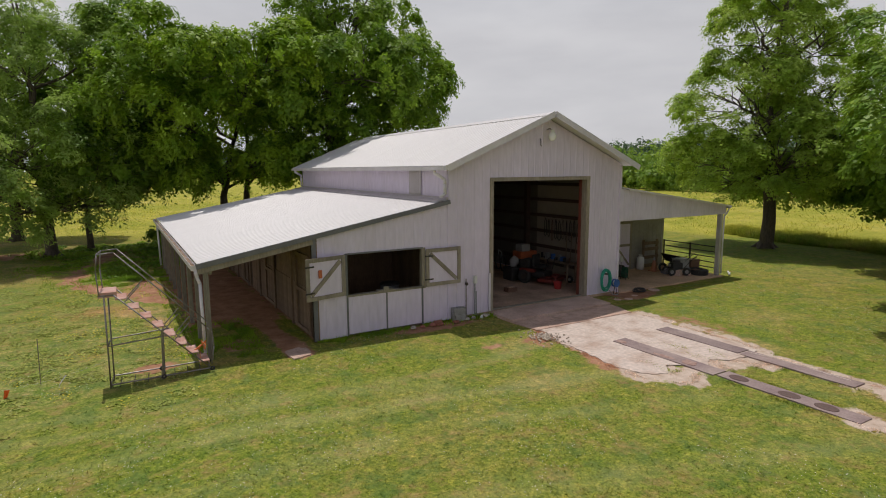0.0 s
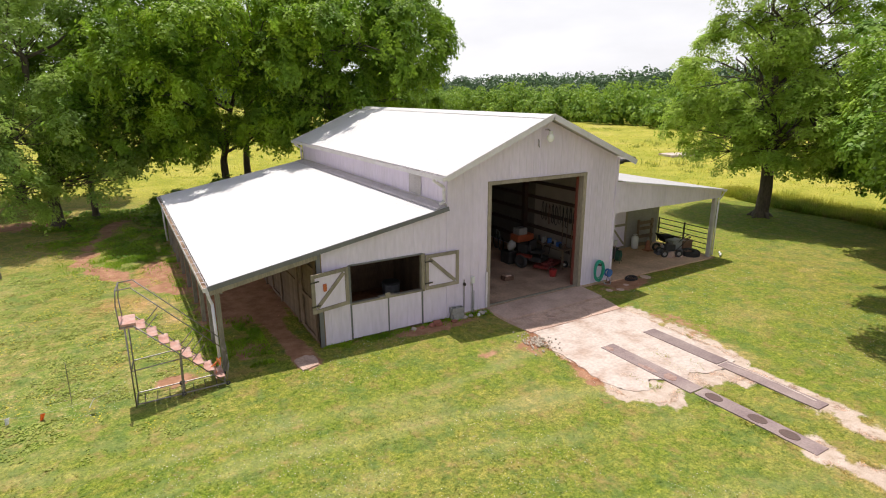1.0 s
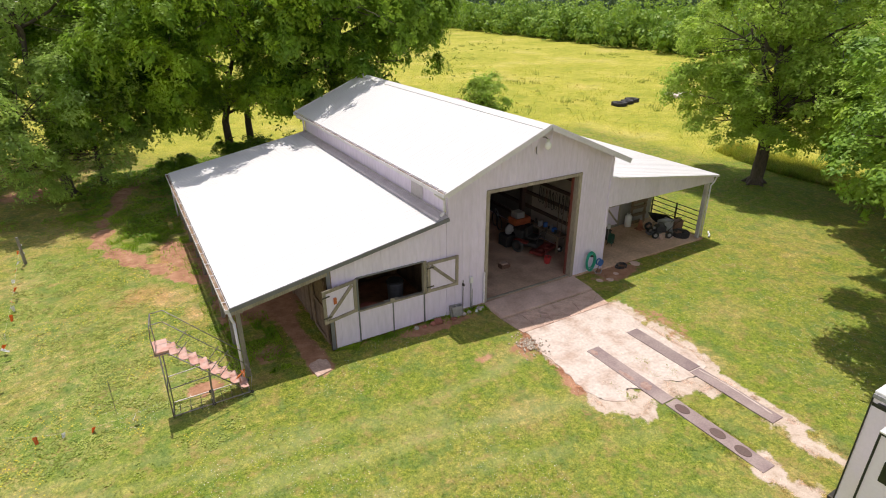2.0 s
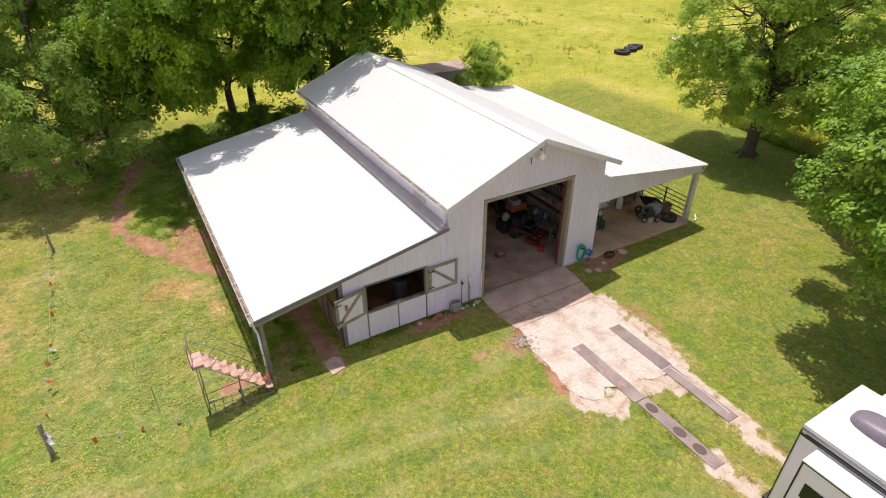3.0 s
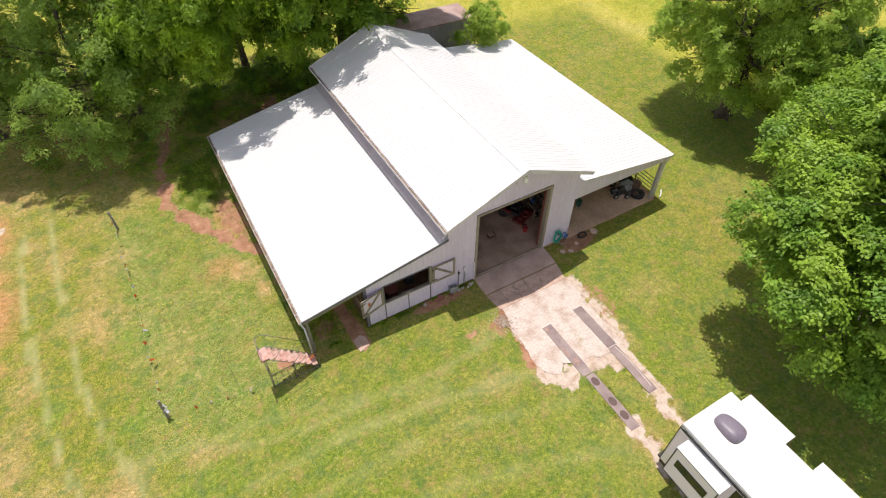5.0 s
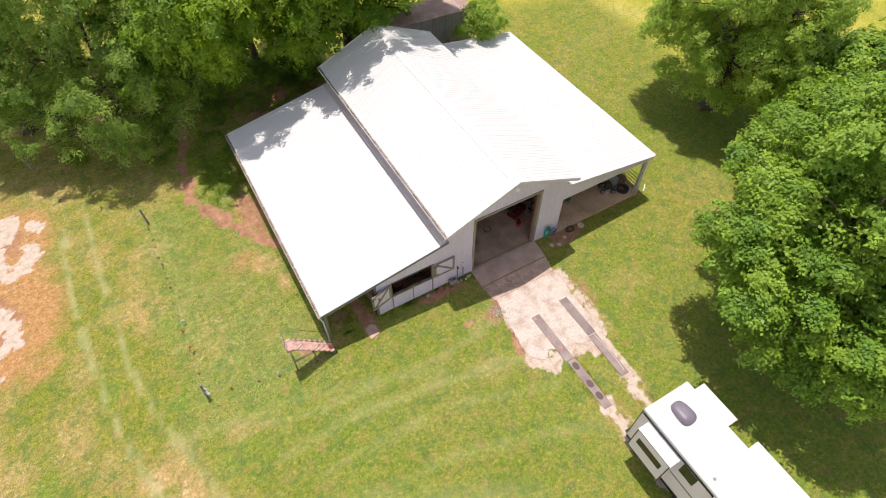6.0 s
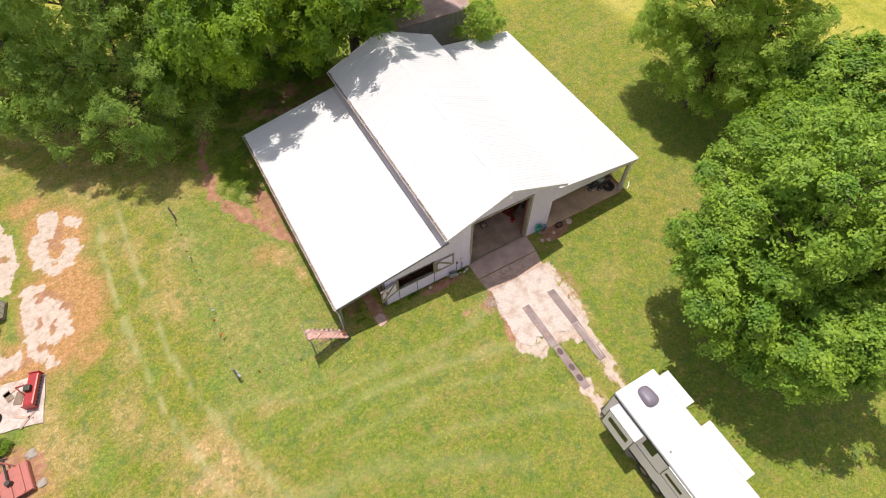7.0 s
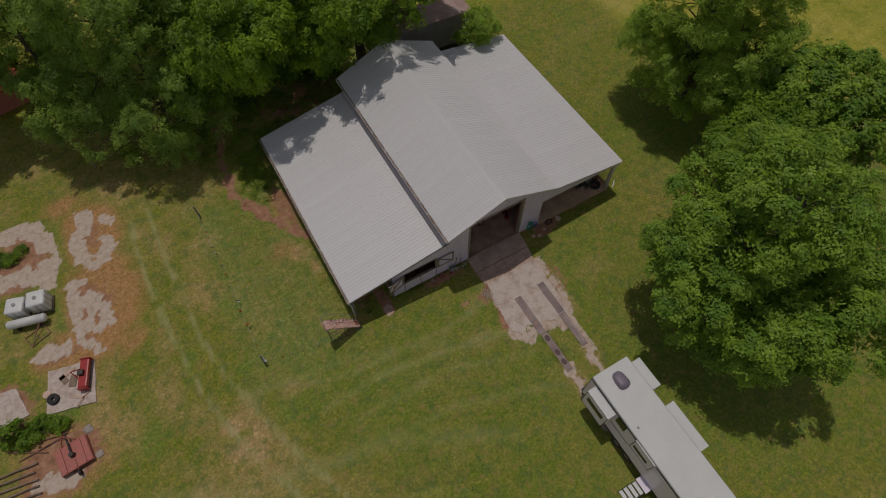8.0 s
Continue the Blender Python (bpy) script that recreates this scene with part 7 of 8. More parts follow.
def shelf_unit(x, y, length, turn, label, seed, mat=M_TIMBER):
    s = thing("shelf_unit", (x, y, 0.07), label, "shelf", "barn shelves", turn=turn)
    for dx in (0, length):
        for dy in (0.03, 0.42):
            part("upright", box(bmesh.new(), dx - 0.03, dx + 0.03, dy - 0.03, dy + 0.03, 0, 1.95), mat, s)
    for z in (0.3, 0.85, 1.4, 1.9):
        part("shelf", box(bmesh.new(), -0.03, length + 0.03, 0, 0.45, z - 0.015, z + 0.015), mat, s)
    rnd = random.Random(seed)
    mats = [M_BLUE, M_RED, M_WHITE, M_GREY, M_BROWNBOX, M_BLACK, M_ORANGE, M_APRON, M_BROWNBOX]
    for z in (0.3, 0.85, 1.4, 1.9):
        px = 0.1
        while px < length - 0.15:
            w, h = rnd.uniform(0.12, 0.32), rnd.uniform(0.14, 0.4)
            kind = rnd.random()
            if kind < 0.5:
                bx = thing("storage_box", (0, 0, 0), "small storage box standing on barn shelf", "box", "boxes on the shelves")
                bx.matrix_world = s.matrix_world @ pose(px + w / 2, 0.22, z + 0.016, 0, 0, rnd.uniform(-12, 12))
                part("carton", box(bmesh.new(), -w / 2, w / 2, -0.14, 0.14, 0, h, bevel=0.01), rnd.choice(mats), bx)
            else:
                bx = thing("paint_can", (0, 0, 0), "can standing on barn shelf", "can", "cans on the shelves")
                bx.matrix_world = s.matrix_world @ pose(px + w / 2, 0.22, z + 0.016)
                part("tin", rod(bmesh.new(), (0, 0, 0), (0, 0, h * 0.7), min(w, 0.2) / 2, 14), rnd.choice(mats), bx)
            px += w + rnd.uniform(0.03, 0.15)


shelf_unit(W - 0.2, 8.0, 2.6, 90, "timber shelf unit packed with boxes", 4)
shelf_unit(4.6, DEEP - 0.75, 1.9, 0, "shelf unit at the barn's dark back wall", 5)
shelf_unit(1.4, DEEP - 0.75, 2.2, 0, "shelf unit at the barn's dark back wall", 6)
shelf_unit(0.2, 9.6, 2.4, -90, "timber shelf unit on the dark side wall", 7)
for k, (y, kind) in enumerate(((0.75, 0), (1.0, 1), (1.25, 2), (1.55, 0), (1.8, 1), (2.05, 2), (2.3, 0))):
    t = thing("hanging_tool", (W - 0.2, y, 1.85), "long-handled tool hanging on the side wall", "tool", "tools on the wall")
    part("handle", rod(bmesh.new(), (0, 0, 0.1), (-0.02, 0.02, -1.0), 0.016, 7), M_TIMBER, t)
    b = bmesh.new()
    if kind == 0:
        box(b, -0.03, 0.0, -0.1, 0.1, -1.28, -1.0, bevel=0.012)
    elif kind == 1:
        box(b, -0.04, 0.0, -0.2, 0.2, -1.04, -1.0)
        for j in range(9):
            rod(b, (-0.02, -0.19 + j * 0.047, -1.03), (-0.09, -0.19 + j * 0.047, -1.12), 0.005, 5)
    else:
        for j in range(4):
            rod(b, (-0.02, -0.09 + j * 0.06, -1.0), (-0.03, -0.09 + j * 0.06, -1.3), 0.007, 5)
        rod(b, (-0.02, -0.1, -1.0), (-0.02, 0.1, -1.0), 0.01, 6)
    part("head", b, M_STEEL, t)

bb = thing("plastic_bin", (5.05, 3.55, 0.07), "black plastic bin under the feed bag", "bin")
part("case", box(bmesh.new(), -0.3, 0.3, -0.28, 0.28, 0, 0.49, bevel=0.03), M_BLACK, bb)
# leather and rope hung along the cream lining
tk = random.Random(15)
for k in range(14):
    y = 0.95 + k * 0.2
    t = thing("hanging_tack", (W - 0.19, y, 2.36 + tk.uniform(-0.06, 0.04)), "dark strap hung on the side wall", "tack", "tack on the wall")
    b = bmesh.new()
    dz, wy = tk.uniform(0.35, 0.75), tk.uniform(0.03, 0.08)
    pipe(b, [(0, -wy, -dz), (0, -wy * 0.6, -0.1), (0, 0, 0), (0, wy * 0.6, -0.1), (0, wy, -dz), (0, 0, -dz - 0.07), (0, -wy, -dz)], tk.uniform(0.012, 0.02), 5)
    part("strap", b, tk.choice((M_BLACK, M_BLACK, M_BROWNBOX, M_DARKSTEEL)), t)
    part("peg", rod(bmesh.new(), (0.02, 0, 0), (-0.06, 0, 0.02), 0.012, 6), M_TIMBER, t)
# low bench with odds and ends along the side wall
bench = thing("workbench", (W - 0.42, 2.6, 0.07), "low timber workbench along the side wall", "bench")
part("benchtop", box(bmesh.new(), -0.28, 0.22, -0.9, 0.9, 0.72, 0.77), M_TIMBER, bench)
for sx in (-0.24, 0.18):
    for sy in (-0.84, 0.84):
        part("leg", box(bmesh.new(), sx - 0.03, sx + 0.03, sy - 0.03, sy + 0.03, 0, 0.72), M_TIMBER, bench)
for k in range(9):
    y = 1.85 + k * 0.19
    w, h = tk.uniform(0.05, 0.1), tk.uniform(0.08, 0.26)
    t = thing("bench_item", (W - 0.45 + tk.uniform(-0.1, 0.1), y, 0.845), "small dim item on the workbench", "clutter", "workbench clutter", turn=tk.uniform(-30, 30))
    mt = tk.choice((M_BLUE, M_BLACK, M_DIMGREY, M_BLACK, M_BLACK, M_BROWNBOX))
    if tk.random() < 0.5:
        part("body", rod(bmesh.new(), (0, 0, 0), (0, 0, h), w * 0.6, 12, w * 0.5), mt, t)
    else:
        part("body", box(bmesh.new(), -w, w, -w * 0.6, w * 0.6, 0, h, bevel=0.015), mt, t)
# long things leaning and lying deeper in
for k in range(27):
    x, y = tk.uniform(3.2, 6.4), tk.uniform(4.7, 8.5)
    hgt = tk.uniform(0.5, 1.2 if x < 4.6 else 2.0)
    t = thing("stored_item", (x, y, 0.07), "dim stored farm gear inside the barn", "clutter", "gear in the barn", turn=tk.uniform(0, 90))
    mt = tk.choice((M_BLACK, M_BLACK, M_DARKSTEEL, M_BROWNBOX, M_DARKTRIM, M_GREY))
    if k % 3 == 0:
        part("body", box(bmesh.new(), -0.3, 0.3, -0.22, 0.22, 0, hgt, bevel=0.04), mt, t)
        part("top_load", box(bmesh.new(), -0.2, 0.24, -0.16, 0.16, hgt, hgt + 0.22, bevel=0.05), tk.choice((M_BROWNBOX, M_BLACK, M_DIMGREY)), t)
    elif k % 3 == 1:
        for s in (-0.28, 0.28):
            part("wheel", ring(bmesh.new(), (s, 0, 0.33), 0.3, 0.025, 20, 6, Matrix.Rotation(math.pi / 2, 4, "X")), M_BLACK, t)
        part("frame_tube", pipe(bmesh.new(), [(-0.28, 0, 0.33), (-0.1, 0, 0.8), (0.25, 0, 0.85), (0.28, 0, 0.33), (0.0, 0, 0.4), (-0.1, 0, 0.8)], 0.02), mt, t)
    else:
        part("body", rod(bmesh.new(), (0, 0, 0), (0, 0, hgt), 0.2, 14, 0.24), mt, t)
        part("pole", rod(bmesh.new(), (0.05, 0, hgt * 0.6), (0.2, 0.1, hgt + 1.0), 0.018, 6), M_TIMBER, t)
trunk = thing("tack_trunk", (-1.2, 1.4, 0.0), "dark grey bin standing inside the stall", "bin")
part("bin_body", rod(bmesh.new(), (0, 0, 0), (0, 0, 0.95), 0.24, 18, 0.28), M_DARKTRIM, trunk)
part("bin_lid", rod(bmesh.new(), (0, 0, 0.95), (0, 0, 1.0), 0.3, 18, 0.26), M_BLACK, trunk)
tub = thing("feed_tub", (-2.3, 1.1, 0.0), "faded red feed tub inside the stall", "tub")
part("tub_body", rod(bmesh.new(), (0, 0, 0), (0, 0, 0.45), 0.28, 18, 0.34), M_FADEDRED, tub)


# ---------------------------------------------------------------- under the right lean-to
def tube_gate():
    g = thing("tube_gate", (RX - 0.25, 0.2, 0.0), "dark tubular steel farm gate closing the bay", "gate")
    for k in range(5):
        z = 0.28 + k * 0.215
        part("rail", rod(bmesh.new(), (0, 0.0, z), (0, 2.5, z + 0.02), 0.02, 8), M_DARKSTEEL, g)
    for y in (0.0, 1.2, 2.5):
        part("stile", box(bmesh.new(), -0.025, 0.025, y - 0.025, y + 0.025, 0.12 if y else 0.2, 1.2), M_DARKSTEEL, g)
    part("foot", rod(bmesh.new(), (0, 1.2, 0.0), (0, 1.2, 0.2), 0.02, 6), M_DARKSTEEL, g)


tube_gate()
cyl = thing("gas_cylinder", (10.95, 2.48, 0.03), "white gas cylinder standing by the wall", "gas cylinder")
b = bmesh.new()
rod(b, (0, 0, 0.03), (0, 0, 0.5), 0.15, 18)
bmesh.ops.create_uvsphere(b, u_segments=18, v_segments=8, radius=0.15, matrix=Matrix.Translation((0, 0, 0.5)) @ Matrix.Diagonal((1, 1, 0.55, 1)))
part("tank", b, M_WHITE, cyl, smooth=True)
part("collar", ring(bmesh.new(), (0, 0, 0.63), 0.08, 0.012, 16, 6), M_WHITE, cyl)
rack = thing("wooden_rack", (11.55, 2.45, 0.03), "rough brown wooden rack against the wall", "rack")
for z in (0.1, 0.45, 0.8, 1.05):
    part("slat", box(bmesh.new(), -0.45, 0.45, -0.02, 0.02, z, z + 0.13), M_BARNWOOD, rack)
for x in (-0.42, 0.42):
    part("upright", box(bmesh.new(), x - 0.04, x + 0.04, 0.02, 0.09, 0, 1.25), M_BARNWOOD, rack)
cone = thing("traffic_cone", (11.2, 1.98, 0.03), "faded rust-orange road cone with a pale tip", "road cone")
part("base", box(bmesh.new(), -0.17, 0.17, -0.17, 0.17, 0, 0.04, bevel=0.015), M_RUSTCONE, cone)
part("shell", rod(bmesh.new(), (0, 0, 0.04), (0, 0, 0.46), 0.135, 16, 0.05), M_RUSTCONE, cone, smooth=True)
part("tip", rod(bmesh.new(), (0, 0, 0.46), (0, 0, 0.6), 0.05, 14, 0.028), M_DIMGREY, cone, "pale tip")


def engine_machine():
    """A grimy black motor on a two-wheeled frame."""
    m = thing("garden_machine", (11.3, 0.98, 0.03), "grimy black garden machine on grey-rimmed wheels", "machine", turn=-28)
    part("engine", box(bmesh.new(), -0.22, 0.2, -0.16, 0.2, 0.22, 0.5, bevel=0.05), M_BLACK, m)
    part("cowl", rod(bmesh.new(), (0.0, 0.02, 0.5), (0.0, 0.02, 0.6), 0.16, 16, 0.12), M_DARKSTEEL, m)
    part("silencer", rod(bmesh.new(), (-0.3, 0.05, 0.38), (-0.14, 0.05, 0.38), 0.06, 12), M_DIMGREY, m, "pale grey silencer")
    part("deck", box(bmesh.new(), -0.3, 0.28, -0.26, 0.28, 0.12, 0.22, bevel=0.04), M_DARKTRIM, m)
    for x, y in ((-0.3, -0.27), (0.3, -0.27), (0.3, 0.27), (-0.3, 0.27)):
        b = bmesh.new()
        ring(b, (x, y, 0.16), 0.115, 0.045, 20, 8, Matrix.Rotation(math.pi / 2, 4, "X"))
        w = part("wheel", b, M_BLACK, m, smooth=True)
        part("rim", rod(bmesh.new(), (x, y - 0.03, 0.16), (x, y + 0.03, 0.16), 0.075, 14), M_DIMGREY, w, "grey rim")
    for y in (-0.16, 0.18):
        part("handle", pipe(bmesh.new(), [(0.2, y, 0.25), (0.55, y, 0.62), (0.78, y, 0.82)], 0.014), M_DARKSTEEL, m)
    part("grip_bar", rod(bmesh.new(), (0.78, -0.16, 0.82), (0.78, 0.18, 0.82), 0.016, 8), M_BLACK, m)


engine_machine()
for (x, y, w, d, h, mt, nm, lb) in ((11.75, 1.12, 0.55, 0.4, 0.62, M_GREY, "cooler", "grey-white cooler box in the bay"), (12.3, 1.0, 0.5, 0.35, 0.55, M_BROWNBOX, "carton", "dark brown carton by the gate"), (11.95, 0.62, 0.3, 0.25, 0.22, M_BROWNBOX, "carton", "small reddish carton on the slab"), (9.0, 2.0, 0.4, 0.4, 0.45, M_BLACK, "plastic_bin", "dark plastic bin near the jamb")):
    t = thing(nm, (x, y, 0.03), lb, nm.replace("_", " "), turn=RNG.uniform(-15, 15))
    part("case", box(bmesh.new(), -w / 2, w / 2, -d / 2, d / 2, 0, h * 0.85, bevel=0.025), mt, t)
    part("lid", box(bmesh.new(), -w / 2 - 0.015, w / 2 + 0.015, -d / 2 - 0.015, d / 2 + 0.015, h * 0.85, h, bevel=0.02), mt, t)
bj = random.Random(41)
for k in range(13):
    x, y = bj.uniform(11.1, 12.5), bj.uniform(0.45, 1.5)
    w, h = bj.uniform(0.06, 0.15), bj.uniform(0.08, 0.3)
    t = thing("bay_item", (x, y, 0.03), "small dusty odds and ends in the bay", "clutter", "clutter in the bay", turn=bj.uniform(0, 90))
    mt = bj.choice((M_BLACK, M_BROWNBOX, M_REDPOST, M_GREY, M_BLACK, M_DARKTRIM, M_APRON))
    if k % 2:
        part("body", rod(bmesh.new(), (0, 0, 0), (0, 0, h), w, 12, w * 0.8), mt, t)
        part("rim", ring(bmesh.new(), (0, 0, h), w * 0.8, 0.012, 14, 5), mt, t)
    else:
        part("body", box(bmesh.new(), -w * 1.3, w * 1.3, -w, w, 0, h, bevel=0.02), mt, t)
        part("flap", box(bmesh.new(), -w * 1.2, w * 1.4, -w * 0.9, w * 0.2, h, h + 0.02), mt, t)
reel = thing("hose_reel", (8.8, 1.42, 0.03), "dark green hose coiled on a low stand beside the jamb", "hose reel", turn=25)
for k in range(4):
    part("coil", ring(bmesh.new(), (0.012 * k, -0.07 + 0.045 * k, 0.27), 0.2 - 0.012 * (k % 2), 0.024, 24, 7, Matrix.Rotation(math.pi / 2, 4, "X")), M_DARKGREEN, reel, smooth=True)
for x in (-0.16, 0.16):
    part("stand_leg", pipe(bmesh.new(), [(x, -0.12, 0.0), (x * 0.3, 0, 0.3), (x, 0.12, 0.0)], 0.014), M_DARKSTEEL, reel)
part("stake", rod(bmesh.new(), (0.0, 0.14, 0.0), (0.0, 0.14, 0.72), 0.014, 8), M_STEEL, reel)
part("tap_box", box(bmesh.new(), -0.07, 0.07, 0.09, 0.19, 0.68, 0.88, bevel=0.015), M_WHITE, reel, "small white box")
stray = thing("drain_pipe", (13.3, -0.05, 0.0), "short white plastic pipe lying in the grass", "pipe", turn=25)
part("tube", pipe(bmesh.new(), [(-0.28, 0, 0.05), (0.05, 0.02, 0.05), (0.2, 0.1, 0.05), (0.34, 0.12, 0.06)], 0.035), M_WHITE, stray)
barrow = thing("wheelbarrow", (11.95, 1.55, 0.03), "black wheelbarrow tipped behind the cooler", "wheelbarrow", turn=-20)
b = bmesh.new()
vs = [b.verts.new(p) for p in ((-0.5, -0.3, 0.75), (0.45, -0.3, 0.55), (0.45, 0.3, 0.55), (-0.5, 0.3, 0.75), (-0.3, -0.18, 0.42), (0.3, -0.18, 0.32), (0.3, 0.18, 0.32), (-0.3, 0.18, 0.42))]
for q in ((0, 1, 5, 4), (1, 2, 6, 5), (2, 3, 7, 6), (3, 0, 4, 7), (4, 5, 6, 7)):
    b.faces.new([vs[i] for i in q])
bmesh.ops.solidify(b, geom=b.faces[:], thickness=0.015)
part("tray", b, M_BLACK, barrow)
part("wheel", ring(bmesh.new(), (-0.55, 0, 0.19), 0.14, 0.05, 18, 8, Matrix.Rotation(math.pi / 2, 4, "X")), M_BLACK, barrow)
for y in (-0.2, 0.2):
    part("handle", rod(bmesh.new(), (-0.55, y * 0.4, 0.2), (0.85, y * 1.3, 0.6), 0.018, 8), M_TIMBER, barrow)
    part("leg", rod(bmesh.new(), (0.3, y, 0.0), (0.3, y, 0.4), 0.014, 6), M_DARKSTEEL, barrow)


def tyre(at, R, r, label, group, tilt=(0, 0)):
    t = thing("tyre", at, label, "tyre", group)
    t.matrix_world = pose(*at, tilt[0], tilt[1], 0)
    part("carcass", ring(bmesh.new(), (0, 0, r), R - r, r, 28, 10), M_BLACK, t, smooth=True)
    b = bmesh.new()
    for k in range(26):
        a = 2 * math.pi * k / 26
        box(b, R - 0.03, R + 0.025, -0.03, 0.03, 0.1 * r, 1.9 * r, turn=Matrix.Rotation(a, 4, "Z"))
    part("lugs", b, M_BLACK, t)
    t.children[-1].name = "tread"


# tyre shape as a stand-in for a black oval tub in the bay
tyre((12.12, 0.55, 0.03), 0.33, 0.11, "tyre shape standing in for a black oval tub on the slab", "tyres", (6, 0))
for x, y, R in ((34.7, 25.6, 0.75), (36.2, 26.0, 0.62), (37.4, 26.5, 0.7)):
    tyre((x, y, float(ground_z(x, y)) - 0.02), R, 0.19, "old tractor tyre lying in the meadow", "tyres in the meadow")
ragged_slab("meadow_slab", [(42.6, 25.3), (45.8, 24.6), (46.6, 26.6), (43.4, 27.6)], -0.1, 0.22, M_CONCRETE, "pale slab lying in the yellow meadow", 0.1, 8)


# ---------------------------------------------------------------- container behind the barn
def container():
    c = thing("storage_container", (0, 0, 0), "grey ribbed storage container with rusty roof", "container")
    c.matrix_world = pose(9.15, 18.45, 0, 0, 0, -4)
    M_CONT = material("container_wall", (0.36, 0.35, 0.34), 0.7, second=(0.26, 0.2, 0.17), scale=1.5, amount=0.6)
    M_RUST = material("rusty_roof", (0.47, 0.34, 0.31), 0.8, second=(0.27, 0.15, 0.12), scale=0.9, amount=0.9, fine=12)
    part("floor_frame", box(bmesh.new(), -3, 3, -1.2, 1.2, 0.45, 0.75), M_DARKSTEEL, c)
    body = part("body", box(bmesh.new(), -2.97, 2.97, -1.17, 1.17, 0.75, 3.25), M_CONT, c)
    for k in range(24):
        x = -2.85 + k * 0.248
        for y in (-1.19, 1.19):
            part("wall_rib", box(bmesh.new(), x - 0.03, x + 0.03, y - 0.02, y + 0.02, 0.76, 3.2), M_CONT, body)
    part("roof", box(bmesh.new(), -3.03, 3.03, -1.23, 1.23, 3.25, 3.34, bevel=0.02), M_RUST, c, "pinkish rusty flat roof")
    for x in (-2.4, -1.6, 2.0):
        part("skid", box(bmesh.new(), x - 0.15, x + 0.15, -1.1, 1.1, -0.05, 0.45), M_DARKSTEEL, c)


container()
scrap = thing("scrap_pile", (9.9, 15.6, 0.0), "pale scrap pieces piled behind the lean-to", "scrap", kind="stuff")
b = bmesh.new()
for k in range(60):
    a = rg.uniform(0, 6.28)
    box(b, -0.12, 0.12, -0.08, 0.08, -0.01, 0.03, turn=Matrix.Translation((rg.gauss(0, 0.7), rg.gauss(0, 0.35), rg.uniform(0.05, 0.5))) @ Matrix.Rotation(a, 4, "X") @ Matrix.Rotation(a * 2, 4, "Z"))
part("chips", b, M_WHITE, scrap)["kind"] = "stuff"

# ---------------------------------------------------------------- the yard beyond the wheel tracks
pad = ragged_slab("yard_slab", [(-23.2, 5.75), (-20.75, 5.2), (-21.2, 2.62), (-23.75, 3.25)], -0.08, 0.05, M_CONCRETE, "pale square slab in the yard", 0.03, 15)
ragged_slab("yard_slab", [(-26.7, 6.0), (-24.95, 5.65), (-24.55, 3.75), (-26.4, 3.5)], -0.08, 0.04, M_CONCRETE, "second pale slab in the yard", 0.04, 16)


def tiller():
    t = thing("tiller", (-21.3, 4.4, 0.05), "red rotary tiller standing on the slab", "tiller", turn=72)
    part("hood", box(bmesh.new(), -0.85, 0.85, -0.28, 0.22, 0.22, 0.48, bevel=0.08), M_RED, t)
    part("roller", rod(bmesh.new(), (-0.8, 0.0, 0.16), (0.8, 0.0, 0.16), 0.15, 14), M_DARKSTEEL, t)
    for k in range(9):
        x = -0.72 + k * 0.18
        part("tine", box(bmesh.new(), x - 0.02, x + 0.02, -0.22, 0.22, 0.05, 0.09), M_DARKSTEEL, t)
    part("gearbox", box(bmesh.new(), -0.15, 0.15, -0.1, 0.2, 0.48, 0.7, bevel=0.03), M_DARKSTEEL, t)
    part("end_plate", box(bmesh.new(), -0.9, -0.86, -0.3, 0.26, 0.06, 0.5), M_RED, t)
    part("end_plate", box(bmesh.new(), 0.86, 0.9, -0.3, 0.26, 0.06, 0.5), M_RED, t)
    part("bracket", pipe(bmesh.new(), [(-0.3, 0.2, 0.4), (0, 0.45, 0.85), (0.3, 0.2, 0.4)], 0.03), M_RED, t)


def rotary_cutter():
    t = thing("rotary_cutter", (-22.8, 0.2, 0.0), "faded red rotary cutter parked in the dirt", "mower", turn=5)
    b = bmesh.new()
    box(b, -0.8, 0.8, -0.75, 0.75, 0.22, 0.34, bevel=0.04)
    part("deck", b, M_FADEDRED, t)
    for x in (-0.5, 0.0, 0.5):
        part("deck_rib", box(bmesh.new(), x - 0.04, x + 0.04, -0.7, 0.7, 0.34, 0.40), M_FADEDRED, t)
    part("skirt", box(bmesh.new(), -0.82, -0.79, -0.75, 0.75, 0.03, 0.3), M_FADEDRED, t)
    part("skirt", box(bmesh.new(), 0.79, 0.82, -0.75, 0.75, 0.03, 0.3), M_FADEDRED, t)
    part("gearbox", rod(bmesh.new(), (0, 0, 0.34), (0, 0, 0.6), 0.16, 12, 0.12), M_DARKSTEEL, t)
    part("driveshaft", rod(bmesh.new(), (0, 0, 0.5), (0.0, 1.3, 0.45), 0.05, 10), M_BLACK, t)
    part("hitch", pipe(bmesh.new(), [(-0.4, 0.7, 0.3), (0, 1.0, 0.95), (0.4, 0.7, 0.3)], 0.035), M_FADEDRED, t)
    part("tail_wheel", ring(bmesh.new(), (0, -1.0, 0.2), 0.14, 0.06, 16, 8, Matrix.Rotation(math.pi / 2, 4, "Y")), M_BLACK, t)
    part("tail_arm", rod(bmesh.new(), (0, -0.7, 0.3), (0, -1.0, 0.2), 0.03, 8), M_FADEDRED, t)


tiller()
rotary_cutter()


